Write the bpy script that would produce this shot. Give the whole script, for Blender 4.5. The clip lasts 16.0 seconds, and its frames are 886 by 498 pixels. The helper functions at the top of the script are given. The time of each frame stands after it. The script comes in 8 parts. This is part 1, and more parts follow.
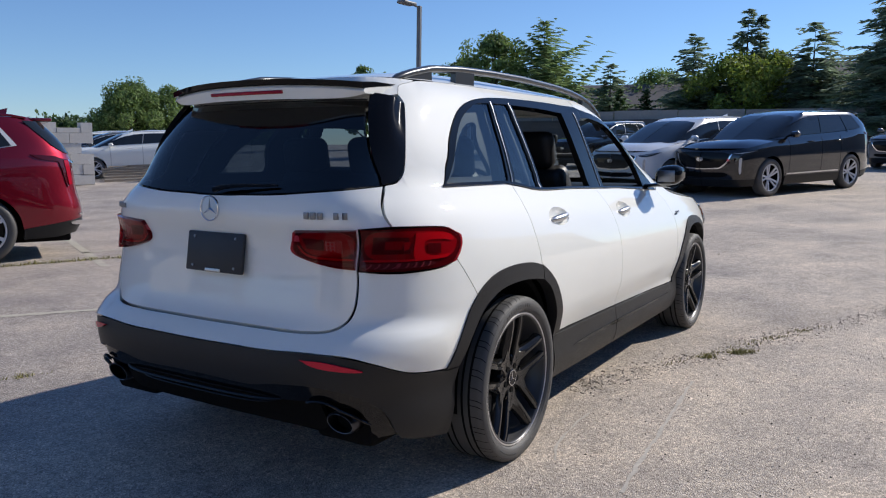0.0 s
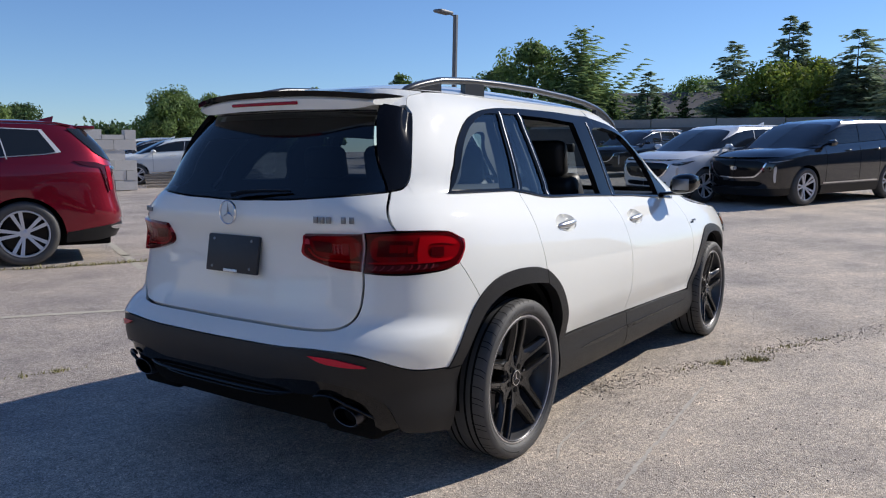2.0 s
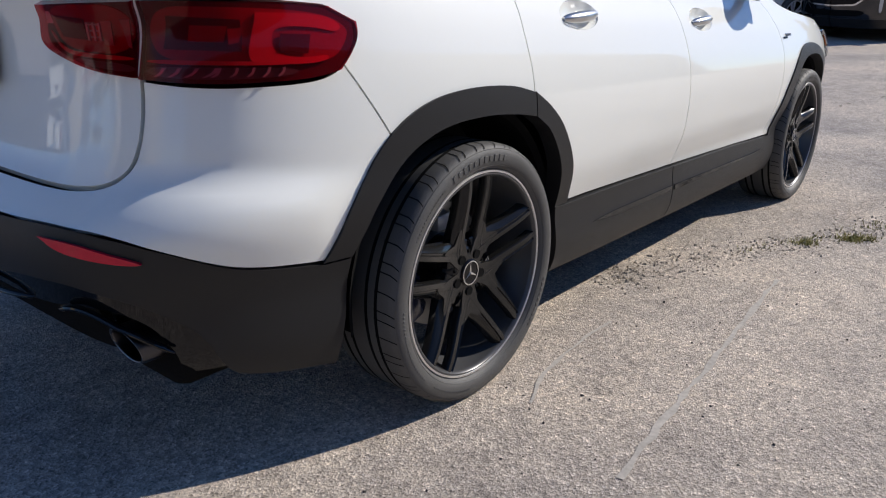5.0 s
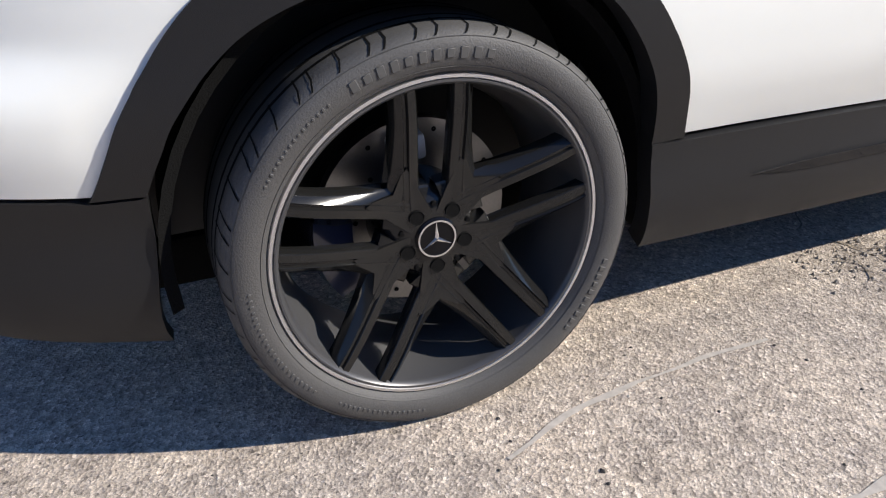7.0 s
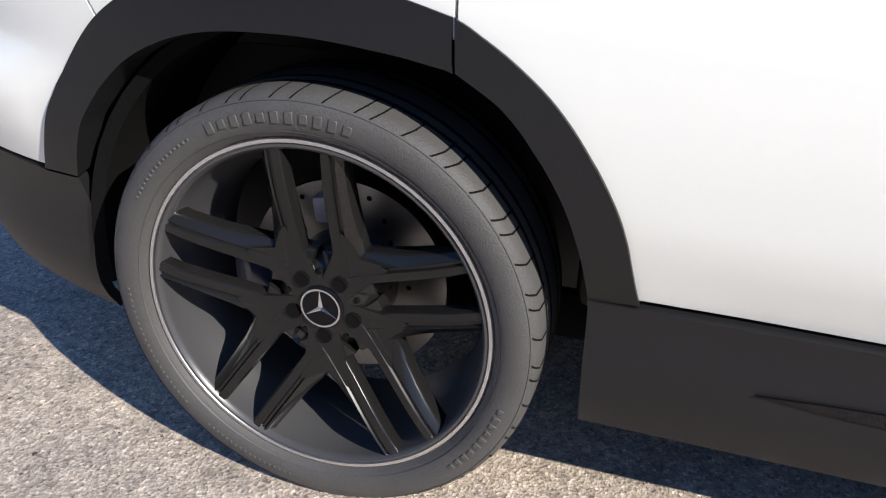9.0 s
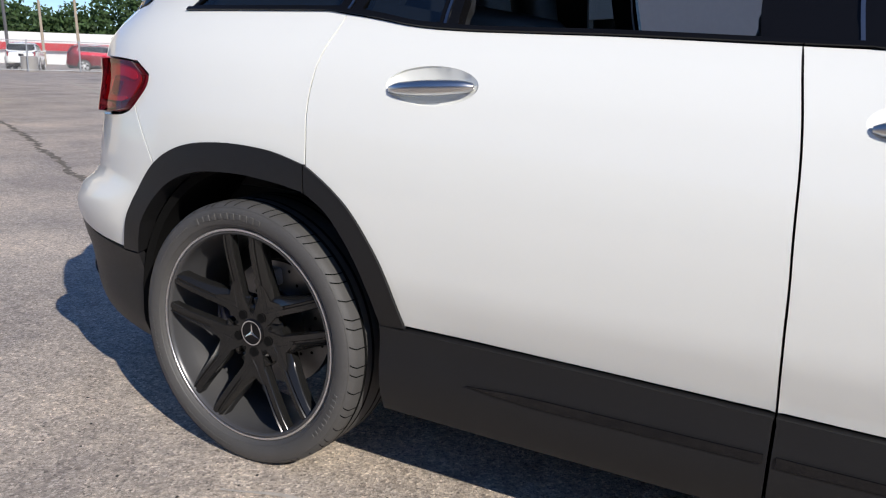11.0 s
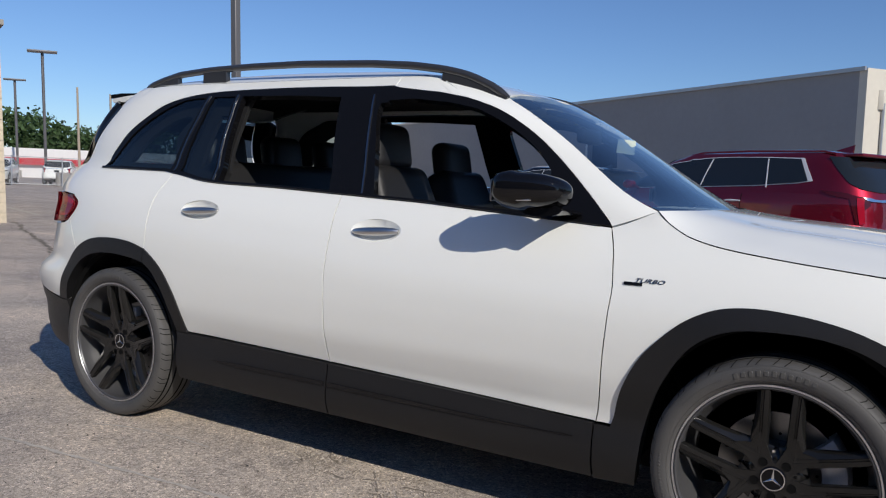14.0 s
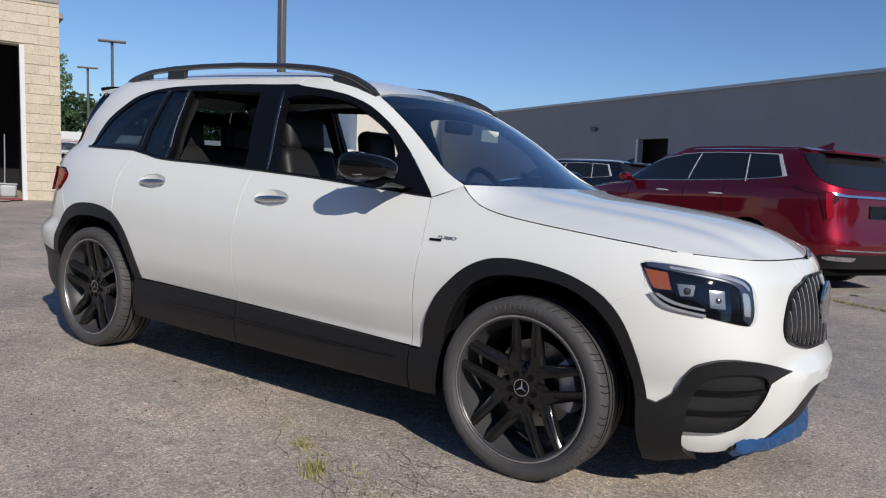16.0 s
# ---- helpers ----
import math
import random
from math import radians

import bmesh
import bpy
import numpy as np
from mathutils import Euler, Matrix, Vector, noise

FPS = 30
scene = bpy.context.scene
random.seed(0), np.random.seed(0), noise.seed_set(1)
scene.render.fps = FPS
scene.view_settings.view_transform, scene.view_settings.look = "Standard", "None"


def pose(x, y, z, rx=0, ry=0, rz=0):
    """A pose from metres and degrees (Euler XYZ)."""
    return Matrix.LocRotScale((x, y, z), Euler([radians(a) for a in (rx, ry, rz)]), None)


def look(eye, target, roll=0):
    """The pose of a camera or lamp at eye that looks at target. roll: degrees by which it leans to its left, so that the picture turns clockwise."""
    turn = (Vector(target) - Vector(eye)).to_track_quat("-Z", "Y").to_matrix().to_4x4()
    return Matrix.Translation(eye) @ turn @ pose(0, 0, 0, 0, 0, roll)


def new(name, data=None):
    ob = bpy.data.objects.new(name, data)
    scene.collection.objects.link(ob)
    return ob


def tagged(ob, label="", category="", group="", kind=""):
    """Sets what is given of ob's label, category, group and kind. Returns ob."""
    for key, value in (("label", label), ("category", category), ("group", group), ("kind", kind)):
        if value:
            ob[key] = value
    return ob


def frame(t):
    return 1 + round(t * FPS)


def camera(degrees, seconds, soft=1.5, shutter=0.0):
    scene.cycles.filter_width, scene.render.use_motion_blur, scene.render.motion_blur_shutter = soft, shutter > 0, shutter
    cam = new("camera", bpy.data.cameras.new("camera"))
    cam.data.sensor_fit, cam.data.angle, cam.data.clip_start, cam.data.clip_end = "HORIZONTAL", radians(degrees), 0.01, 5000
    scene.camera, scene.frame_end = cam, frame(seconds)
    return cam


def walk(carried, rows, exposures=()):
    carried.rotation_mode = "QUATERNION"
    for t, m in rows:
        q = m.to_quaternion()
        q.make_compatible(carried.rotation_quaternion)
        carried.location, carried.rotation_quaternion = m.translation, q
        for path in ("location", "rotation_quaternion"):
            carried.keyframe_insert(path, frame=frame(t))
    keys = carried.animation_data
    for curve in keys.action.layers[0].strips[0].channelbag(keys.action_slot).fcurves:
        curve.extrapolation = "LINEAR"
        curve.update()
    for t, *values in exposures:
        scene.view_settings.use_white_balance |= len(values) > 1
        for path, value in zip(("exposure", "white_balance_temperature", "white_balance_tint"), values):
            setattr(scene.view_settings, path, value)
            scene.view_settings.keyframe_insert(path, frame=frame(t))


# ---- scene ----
import collections

from mathutils.geometry import delaunay_2d_cdt

cam = camera(59.6, 16.0, soft=1.15)
PATH = [
    (0, (-2.806, -2.26, 1.281), (-1.121, -1.213, 1.027), -0.1),
    (0.5, (-2.848, -2.387, 1.276), (-1.189, -1.295, 1.042), -0.3),
    (1, (-2.86, -2.426, 1.285), (-1.216, -1.309, 1.063), -0.4),
    (1.5, (-2.869, -2.448, 1.289), (-1.235, -1.316, 1.067), -0.4),
    (2, (-2.851, -2.44, 1.284), (-1.217, -1.311, 1.049), 0.1),
    (2.5, (-2.765, -2.379, 1.262), (-1.126, -1.263, 1.003), 0.7),
    (3, (-2.578, -2.245, 1.226), (-0.938, -1.141, 0.92), 1.4),
    (3.5, (-2.371, -2.16, 1.186), (-0.738, -1.064, 0.821), 1.9),
    (4, (-2.087, -2.111, 1.186), (-0.479, -1.006, 0.746), 2.0),
    (4.5, (-1.787, -2.022, 1.131), (-0.232, -0.888, 0.584), 1.9),
    (5, (-1.518, -1.984, 1.043), (-0.042, -0.795, 0.403), 1.2),
    (7.3, (-0.251, -1.85, 0.928), (0.229, -0.18, -0.063), -1.1),
    (7.5, (-0.157, -1.84, 0.938), (0.2, -0.144, -0.06), -1.1),
    (8, (0.051, -1.851, 0.956), (0.087, -0.124, -0.051), -0.5),
    (8.5, (0.271, -1.868, 0.956), (0.015, -0.137, -0.012), 0.7),
    (9, (0.453, -1.77, 0.952), (-0.042, -0.052, 0.056), 2.1),
    (9.2, (0.512, -1.769, 0.96), (-0.065, -0.062, 0.092), 2.5),
    (11.5, (1.578, -2.489, 1.044), (0.628, -0.766, 0.681), 2.0),
    (12, (1.852, -2.667, 1.073), (0.904, -0.93, 0.782), 1.9),
    (12.5, (2.16, -2.76, 1.078), (1.192, -1.025, 0.848), 2.0),
    (13, (2.446, -2.935, 1.112), (1.469, -1.201, 0.911), 2.0),
    (13.5, (2.754, -3.06, 1.116), (1.763, -1.332, 0.941), 2.2),
    (14, (3.074, -3.171, 1.133), (2.069, -1.45, 0.965), 2.4),
    (14.5, (3.353, -3.284, 1.131), (2.332, -1.572, 0.963), 2.7),
    (15, (3.643, -3.301, 1.122), (2.599, -1.604, 0.946), 2.9),
    (15.5, (3.916, -3.32, 1.121), (2.832, -1.65, 0.934), 3.2),
    (16, (4.168, -3.369, 1.121), (3.038, -1.731, 0.925), 3.6),
]
walk(cam, [(t, look(eye, target, roll)) for t, eye, target, roll in PATH], exposures=[(0, -0.03), (5.2, -0.03), (7.3, 0.48), (9.2, 0.46), (11.4, -0.1), (13, -0.27), (14.5, -0.37), (16, -0.42)])

# ---- world and sun ----
SUN_DIR = Vector((1.32, -0.72, 1.0)).normalized()
SUN_EL, SUN_AZ = math.asin(SUN_DIR.z), math.atan2(SUN_DIR.x, SUN_DIR.y)
world = bpy.data.worlds.new("sky")
scene.world = world
world.use_nodes = True
wn = world.node_tree.nodes
sky = wn.new("ShaderNodeTexSky")
sky.sky_type, sky.sun_disc = "NISHITA", False
sky.sun_elevation, sky.sun_rotation = SUN_EL, SUN_AZ
sky.altitude, sky.air_density, sky.dust_density, sky.ozone_density = 200, 1.0, 0.0, 3.0
wn["Background"].inputs["Strength"].default_value = 0.099
tint = wn.new("ShaderNodeVectorMath")
tint.operation = "MULTIPLY"
tint.inputs[1].default_value = (0.80, 0.98, 1.28)
world.node_tree.links.new(sky.outputs[0], tint.inputs[0])
world.node_tree.links.new(tint.outputs[0], wn["Background"].inputs["Color"])
sun_data = bpy.data.lights.new("sun", "SUN")
sun_data.energy, sun_data.angle, sun_data.color = 4.75, radians(0.55), (1.0, 0.935, 0.85)
sun_lamp = new("sun", sun_data)
sun_lamp.matrix_world = look(SUN_DIR * 60, (0, 0, 0))
scene.view_settings.exposure = 0.0


# ---- materials ----
def material(name, color, rough=0.5, metal=0.0, coat=0.0, grain=0.0, scale=200.0, bump=0.0, blotch=0.0, blotch_scale=1.5, spec=0.5, per_object=0.0):
    m = bpy.data.materials.new(name)
    m.use_nodes = True
    n, l = m.node_tree.nodes, m.node_tree.links
    b = n["Principled BSDF"]
    b.inputs["Base Color"].default_value = (*color, 1)
    b.inputs["Roughness"].default_value, b.inputs["Metallic"].default_value = rough, metal
    b.inputs["Coat Weight"].default_value, b.inputs["Coat Roughness"].default_value = coat, 0.03
    b.inputs["Specular IOR Level"].default_value = spec
    co = n.new("ShaderNodeTexCoord")
    if grain or blotch or per_object:
        fine, wide = n.new("ShaderNodeTexNoise"), n.new("ShaderNodeTexNoise")
        fine.inputs["Scale"].default_value, wide.inputs["Scale"].default_value = scale, blotch_scale
        fine.inputs["Detail"].default_value, wide.inputs["Detail"].default_value = 4, 5
        for t in (fine, wide):
            l.new(co.outputs["Object"], t.inputs["Vector"])
        a, c = n.new("ShaderNodeMath"), n.new("ShaderNodeMath")
        a.operation, c.operation = "MULTIPLY_ADD", "MULTIPLY_ADD"
        l.new(fine.outputs["Fac"], a.inputs[0])
        a.inputs[1].default_value, a.inputs[2].default_value = 2 * grain, 1 - grain - blotch
        l.new(wide.outputs["Fac"], c.inputs[0])
        c.inputs[1].default_value = 2 * blotch
        l.new(a.outputs[0], c.inputs[2])
        last = c
        if per_object:
            info, d = n.new("ShaderNodeObjectInfo"), n.new("ShaderNodeMath")
            d.operation = "MULTIPLY_ADD"
            l.new(info.outputs["Random"], d.inputs[0])
            d.inputs[1].default_value = per_object
            l.new(c.outputs[0], d.inputs[2])
            last = d
        mul = n.new("ShaderNodeVectorMath")
        mul.operation = "SCALE"
        mul.inputs[0].default_value = color
        l.new(last.outputs[0], mul.inputs["Scale"])
        l.new(mul.outputs[0], b.inputs["Base Color"])
        if bump:
            bp = n.new("ShaderNodeBump")
            bp.inputs["Strength"].default_value, bp.inputs["Distance"].default_value = bump, 0.004
            l.new(fine.outputs["Fac"], bp.inputs["Height"])
            l.new(bp.outputs[0], b.inputs["Normal"])
    return m


def glass(name, tint, gloss=1.0, ior=1.5, sheets=1, bend=5.0):
    m = bpy.data.materials.new(name)
    m.use_nodes = True
    n, l = m.node_tree.nodes, m.node_tree.links
    n.remove(n["Principled BSDF"])
    clear, shine, mix, fres, power, scale = (n.new("ShaderNode" + k) for k in ("BsdfTransparent", "BsdfGlossy", "MixShader", "LayerWeight", "Math", "Math"))
    clear.inputs["Color"].default_value = (*tint, 1)
    shine.inputs["Color"].default_value = (gloss, gloss, gloss, 1)
    shine.inputs["Roughness"].default_value = 0.01
    # a thin pane mirrors alike from either side
    base = sheets * ((ior - 1) / (ior + 1)) ** 2
    power.operation, scale.operation = "POWER", "MULTIPLY_ADD"
    power.inputs[1].default_value = bend
    scale.inputs[1].default_value, scale.inputs[2].default_value = 1 - base, base
    l.new(fres.outputs["Facing"], power.inputs[0])
    l.new(power.outputs[0], scale.inputs[0])
    l.new(scale.outputs[0], mix.inputs[0])
    l.new(clear.outputs[0], mix.inputs[1])
    l.new(shine.outputs[0], mix.inputs[2])
    l.new(mix.outputs[0], n["Material Output"].inputs["Surface"])
    return m


WHITE = material("white_paint", (0.835, 0.845, 0.80), 0.6, coat=1.0, spec=0.2, grain=0.015, scale=900, blotch=0.01, blotch_scale=3)
CLAD = material("black_plastic", (0.0125, 0.0125, 0.0135), 0.44, grain=0.25, scale=700, bump=0.12, blotch=0.15, blotch_scale=4, spec=0.35)
GLOSS = material("gloss_black", (0.006, 0.006, 0.007), 0.06, spec=0.18, grain=0.05)
PIANO = material("piano_black", (0.005, 0.005, 0.006), 0.05, spec=0.0, coat=0.8, grain=0.03)
LINER = material("felt_liner", (0.006, 0.006, 0.006), 0.95, spec=0.1, grain=0.5, scale=300, bump=0.4)
CHROME = material("chrome", (0.75, 0.75, 0.76), 0.12, metal=1.0)
DARKCHROME = material("dark_chrome", (0.21, 0.22, 0.245), 0.32, metal=1.0)
BLACKCHROME = material("black_chrome", (0.07, 0.07, 0.08), 0.3, metal=1.0)
SATIN = material("satin_aluminium", (0.62, 0.62, 0.62), 0.3, metal=1.0, grain=0.05, scale=400)
GRILLEBAR = material("dark_grille_bar", (0.09, 0.09, 0.095), 0.28, metal=0.7, coat=0.2, grain=0.1)
RIM = material("black_rim_paint", (0.012, 0.0118, 0.0115), 0.14, spec=0.4, grain=0.1, scale=500)
BARREL = material("satin_dark_barrel", (0.075, 0.075, 0.078), 0.33, metal=0.25, grain=0.1, scale=500)
RIMEDGE = material("machined_rim_edge", (0.74, 0.74, 0.75), 0.34, metal=1.0, grain=0.1, scale=800)
RUBBER = material("tyre_rubber", (0.074, 0.072, 0.070), 0.62, grain=0.3, scale=350, bump=0.25, blotch=0.25, blotch_scale=9)
LETTER = material("raised_rubber_marking", (0.075, 0.073, 0.07), 0.6, grain=0.2)
STEEL = material("brake_steel", (0.26, 0.255, 0.25), 0.35, metal=1.0, grain=0.15, scale=200)
CALIPER = material("grey_caliper", (0.66, 0.67, 0.69), 0.38, metal=0.4, grain=0.1)
DARKCALIPER = material("dark_blue_caliper", (0.03, 0.037, 0.07), 0.22, spec=0.6, coat=0.6, grain=0.1)
RED_LENS = material("red_lens", (0.34, 0.006, 0.022), 0.2, coat=0.35, spec=0.1, grain=0.2, scale=60)
RED_BAR = material("bright_red_light_guide", (0.62, 0.014, 0.04), 0.2, coat=0.4, spec=0.1, grain=0.08, scale=80)
DARK_LENS = material("smoked_lens", (0.10, 0.006, 0.012), 0.2, coat=0.3, spec=0.1, grain=0.1)
CLEAR_LENS = material("clear_lens_strip", (0.50, 0.51, 0.53), 0.18, metal=0.4, coat=1.0, grain=0.2, scale=150)
LAMPGREY = material("grey_lamp_reflector", (0.24, 0.25, 0.27), 0.25, metal=0.5, coat=0.5, grain=0.1, scale=150)
AMBER = material("amber_reflector", (0.33, 0.08, 0.015), 0.15, coat=1.0, grain=0.1, scale=120)
PLATE = material("dark_plate_blank", (0.018, 0.021, 0.026), 0.5, grain=0.15, scale=200)
# seat, headliner and trim colours darkened to carry the shade of the cabin
SEAT = material("black_leather", (0.011, 0.011, 0.012), 0.5, grain=0.2, scale=250, bump=0.15)
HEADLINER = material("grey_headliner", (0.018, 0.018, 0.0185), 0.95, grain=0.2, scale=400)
TRIM = material("dark_interior_trim", (0.013, 0.013, 0.0135), 0.6, grain=0.2, scale=200)
SIDETINT = glass("side_tinted_glass", (0.30, 0.37, 0.40), 1.0, sheets=1.8)
REARTINT = glass("dark_tinted_glass", (0.19, 0.23, 0.26), 1.0, sheets=1.6)
CLEAR = glass("clear_glass", (0.62, 0.69, 0.70), 1.0, sheets=2, bend=3.6)
REDGLASS = glass("red_lamp_glass", (0.66, 0.15, 0.19), 1.0, sheets=0.4)
LAMPGLASS = glass("lamp_glass", (0.93, 0.94, 0.95), 1.0)
BLUEFILM = material("blue_protective_film", (0.02, 0.075, 0.20), 0.3, grain=0.2, scale=30, bump=0.5)
PAPER = material("white_paper", (0.7, 0.72, 0.7), 0.8, grain=0.05)
STICKER = material("pale_window_sticker", (0.55, 0.62, 0.55), 0.7, grain=0.1)


# ---- mesh tools ----
def mesh_of(verts, faces, sharp=38, smooth=True):
    me = bpy.data.meshes.new("mesh")
    me.from_pydata([tuple(v) for v in verts], [], faces)
    me.validate()
    if smooth:
        me.shade_smooth()
        me.set_sharp_from_angle(angle=radians(sharp))
    return me


def part(name, me, mat, parent=None, label="", m=None):
    """Links a mesh, or a bmesh, as one object under a thing or a part."""
    if isinstance(me, bmesh.types.BMesh):
        bm, me = me, bpy.data.meshes.new(name)
        bmesh.ops.recalc_face_normals(bm, faces=bm.faces)
        bm.to_mesh(me)
        bm.free()
        me.shade_smooth()
        me.set_sharp_from_angle(angle=radians(38))
    if mat and not me.materials:
        me.materials.append(mat)
    ob = new(name, me)
    ob.parent = parent
    if m is not None:
        ob.matrix_local = m
    if label:
        ob["label"] = label
    return ob


def thing(name, label, category, group="", m=None, kind=""):
    ob = new(name)
    ob.empty_display_size = 0.1
    if m is not None:
        ob.matrix_local = m
    return tagged(ob, label, category, group, kind)


def smoothstep(a, b, v):
    v = min(1.0, max(0.0, (v - a) / (b - a)))
    return v * v * (3 - 2 * v)


def curve_table(text):
    """A smooth function through pairs given as text."""
    k = np.array([[float(c) for c in p.split()] for p in text.split(",")])
    d = np.gradient(k[:, 1], k[:, 0])
    kx, ky, kd = k[:, 0].tolist(), k[:, 1].tolist(), d.tolist()

    def f(v):
        if v <= kx[0]:
            return ky[0] + (v - kx[0]) * kd[0]
        if v >= kx[-1]:
            return ky[-1] + (v - kx[-1]) * kd[-1]
        i = 0
        while kx[i + 1] < v:
            i += 1
        h = kx[i + 1] - kx[i]
        t = (v - kx[i]) / h
        return ((2 * t**3 - 3 * t * t + 1) * ky[i] + (t**3 - 2 * t * t + t) * h * kd[i] + (3 * t * t - 2 * t**3) * ky[i + 1] + (t**3 - t * t) * h * kd[i + 1])

    return f


def box_bm(x0, y0, z0, x1, y1, z1, bevel=0.0, seg=2):
    bm = bmesh.new()
    bmesh.ops.create_cube(bm, size=1, matrix=Matrix.LocRotScale(((x0 + x1) / 2, (y0 + y1) / 2, (z0 + z1) / 2), None, (abs(x1 - x0), abs(y1 - y0), abs(z1 - z0))))
    if bevel:
        bmesh.ops.bevel(bm, geom=bm.edges[:], offset=bevel, segments=seg, affect="EDGES", profile=0.5)
    return bm


def revolve(profile, n=64, closed=False):
    """A surface turned round the y axis from (y, radius) pairs."""
    verts, faces, k = [], [], len(profile)
    for i in range(n):
        a = 2 * math.pi * i / n
        verts += [(r * math.cos(a), y, r * math.sin(a)) for y, r in profile]
    for i in range(n):
        for j in range(k if closed else k - 1):
            a, b = i * k + j, i * k + (j + 1) % k
            c, d = ((i + 1) % n) * k + (j + 1) % k, ((i + 1) % n) * k + j
            faces.append((a, d, c, b))
    return verts, faces


def tube(points, radius, n=8, flat=1.0):
    """A round bar along points; radius may be a list."""
    pts = [Vector(p) for p in points]
    rad = radius if isinstance(radius, (list, tuple)) else [radius] * len(pts)
    verts, faces = [], []
    for i, p in enumerate(pts):
        d = (pts[min(i + 1, len(pts) - 1)] - pts[max(i - 1, 0)]).normalized()
        side = d.cross(Vector((0, 0, 1)))
        side = side.normalized() if side.length > 1e-3 else Vector((1, 0, 0))
        up = side.cross(d)
        for j in range(n):
            a = 2 * math.pi * j / n
            verts.append(p + side * rad[i] * math.cos(a) + up * rad[i] * flat * math.sin(a))
    for i in range(len(pts) - 1):
        for j in range(n):
            faces.append((i * n + j, i * n + (j + 1) % n, (i + 1) * n + (j + 1) % n, (i + 1) * n + j))
    faces += [tuple(range(n))[::-1], tuple(range((len(pts) - 1) * n, len(pts) * n))]
    return mesh_of(verts, faces)


def join_bm(*meshes):
    bm = bmesh.new()
    for me in meshes:
        bm.from_mesh(me)
    return bm

# ---- the hull of the white car: one surface for sides, ends and glasshouse ----
MID = 1.3
HALF_W = curve_table(".12 .76, .2 .82, .27 .855, .34 .862, .40 .855, .44 .856, .47 .8655, .50 .8745, .53 .883, .56 .8895, .60 .894, .7 .898, .78 .892, .84 .880, .90 .861, .96 .836, 1.02 .798, 1.06 .765, 1.09 .742, 1.14 .722, 1.2 .702, 1.3 .667, 1.4 .628, 1.48 .592, 1.53 .555, 1.565 .51")
REAR_X = curve_table(".12 -.70, .25 -.84, .35 -.895, .45 -.92, .55 -.925, .60 -.915, .64 -.87, .67 -.832, .75 -.808, .88 -.787, .98 -.792, 1.012 -.808, 1.05 -.817, 1.10 -.80, 1.14 -.768, 1.25 -.69, 1.35 -.615, 1.45 -.53, 1.52 -.46, 1.565 -.42")
NOSE_X = curve_table(".12 3.52, .2 3.61, .28 3.65, .38 3.685, .5 3.70, .62 3.69, .75 3.67, .85 3.64, .92 3.57, 1.0 3.46, 1.1 3.32")
WIND_X = curve_table(".95 2.97, 1.02 2.86, 1.08 2.75, 1.2 2.50, 1.35 2.18, 1.48 1.87, 1.53 1.72, 1.565 1.58")


def half_width(x, z):
    s = 0.047 * (min(2.3, max(-0.5, x)) - 1.0) * smoothstep(0.6, 0.95, z) * (1 - smoothstep(1.2, 1.45, z))
    return HALF_W(z + s)


def rear_power(z):
    """The tail's corners are squarer up at the glass."""
    return 6.0 + 8.0 * smoothstep(1.15, 1.45, z)


def hull(phi, z, upper=False):
    """phi: 0 at the middle of the tail, pi/2 at the car's right flank, pi at the nose; below 0 on the left."""
    c, s = math.cos(phi), math.sin(phi)
    a, b = (6.0, rear_power(z)) if c > 0 else (8.0, 4.0) if upper else (8.0, 6.0)
    r, yn = abs(c) ** (2 / b), abs(s) ** (2 / a)
    if c > 0:
        x = MID + (REAR_X(z) - MID) * r
    else:
        x = MID + ((WIND_X if upper else NOSE_X)(z) - MID) * r - (0.10 if upper else 0.14) * yn**1.2 * r * r
        if upper and 0 < r < 0.9:
            low = (1 - min(1.0, abs((x - MID) / (NOSE_X(z) - MID))) ** 6) ** 0.125
            yn += (low - yn) * (1 - smoothstep(1.04, 1.2, z)) * (1 - smoothstep(0.7, 0.9, r))
    return Vector((x, -math.copysign(1, s) * half_width(x, z) * yn, z))


def phi_side(x, z, upper):
    if x < MID:
        r = min(1.0, (x - MID) / (REAR_X(z) - MID))
        return math.acos(r ** (rear_power(z) / 2))
    span, b, bow = ((WIND_X(z) - MID), 4.0, 0.10) if upper else ((NOSE_X(z) - MID), 6.0, 0.14)
    r = 0.3
    for _ in range(12):
        yn = (1 - min(0.9999, r) ** b) ** (1 / 8)
        r = max(0.0, min(1.0, (x - MID + bow * yn**1.2 * r * r) / span))
    return math.pi - math.acos(r ** (b / 2))


def phi_end(y, z, front):
    w = half_width(3.5 if front else -0.75, z)
    s = math.asin(min(1.0, abs(y) / w) ** (4.0 if front else 3.0))
    s = math.copysign(s, y) if y else 0.0
    return math.pi - s if front else s


def phi_rows(n):
    """Steps round the hull, packed about the flanks, where the superellipse runs straight."""
    near = np.geomspace(1e-10, 0.05, 260)
    return np.unique(np.r_[np.linspace(-math.pi * 0.5, math.pi * 1.5, n), math.pi * 0.5 + near, math.pi * 0.5 - near, near - math.pi * 0.5, math.pi * 1.5 - near])


PHI_ROWS = phi_rows(1601)
ring = np.array([hull(p, 0.8)[:2] for p in PHI_ROWS])
U_ROWS = np.r_[0, np.cumsum(np.hypot(*np.diff(ring, axis=0).T))]
U_ROWS -= np.interp(0, PHI_ROWS, U_ROWS)


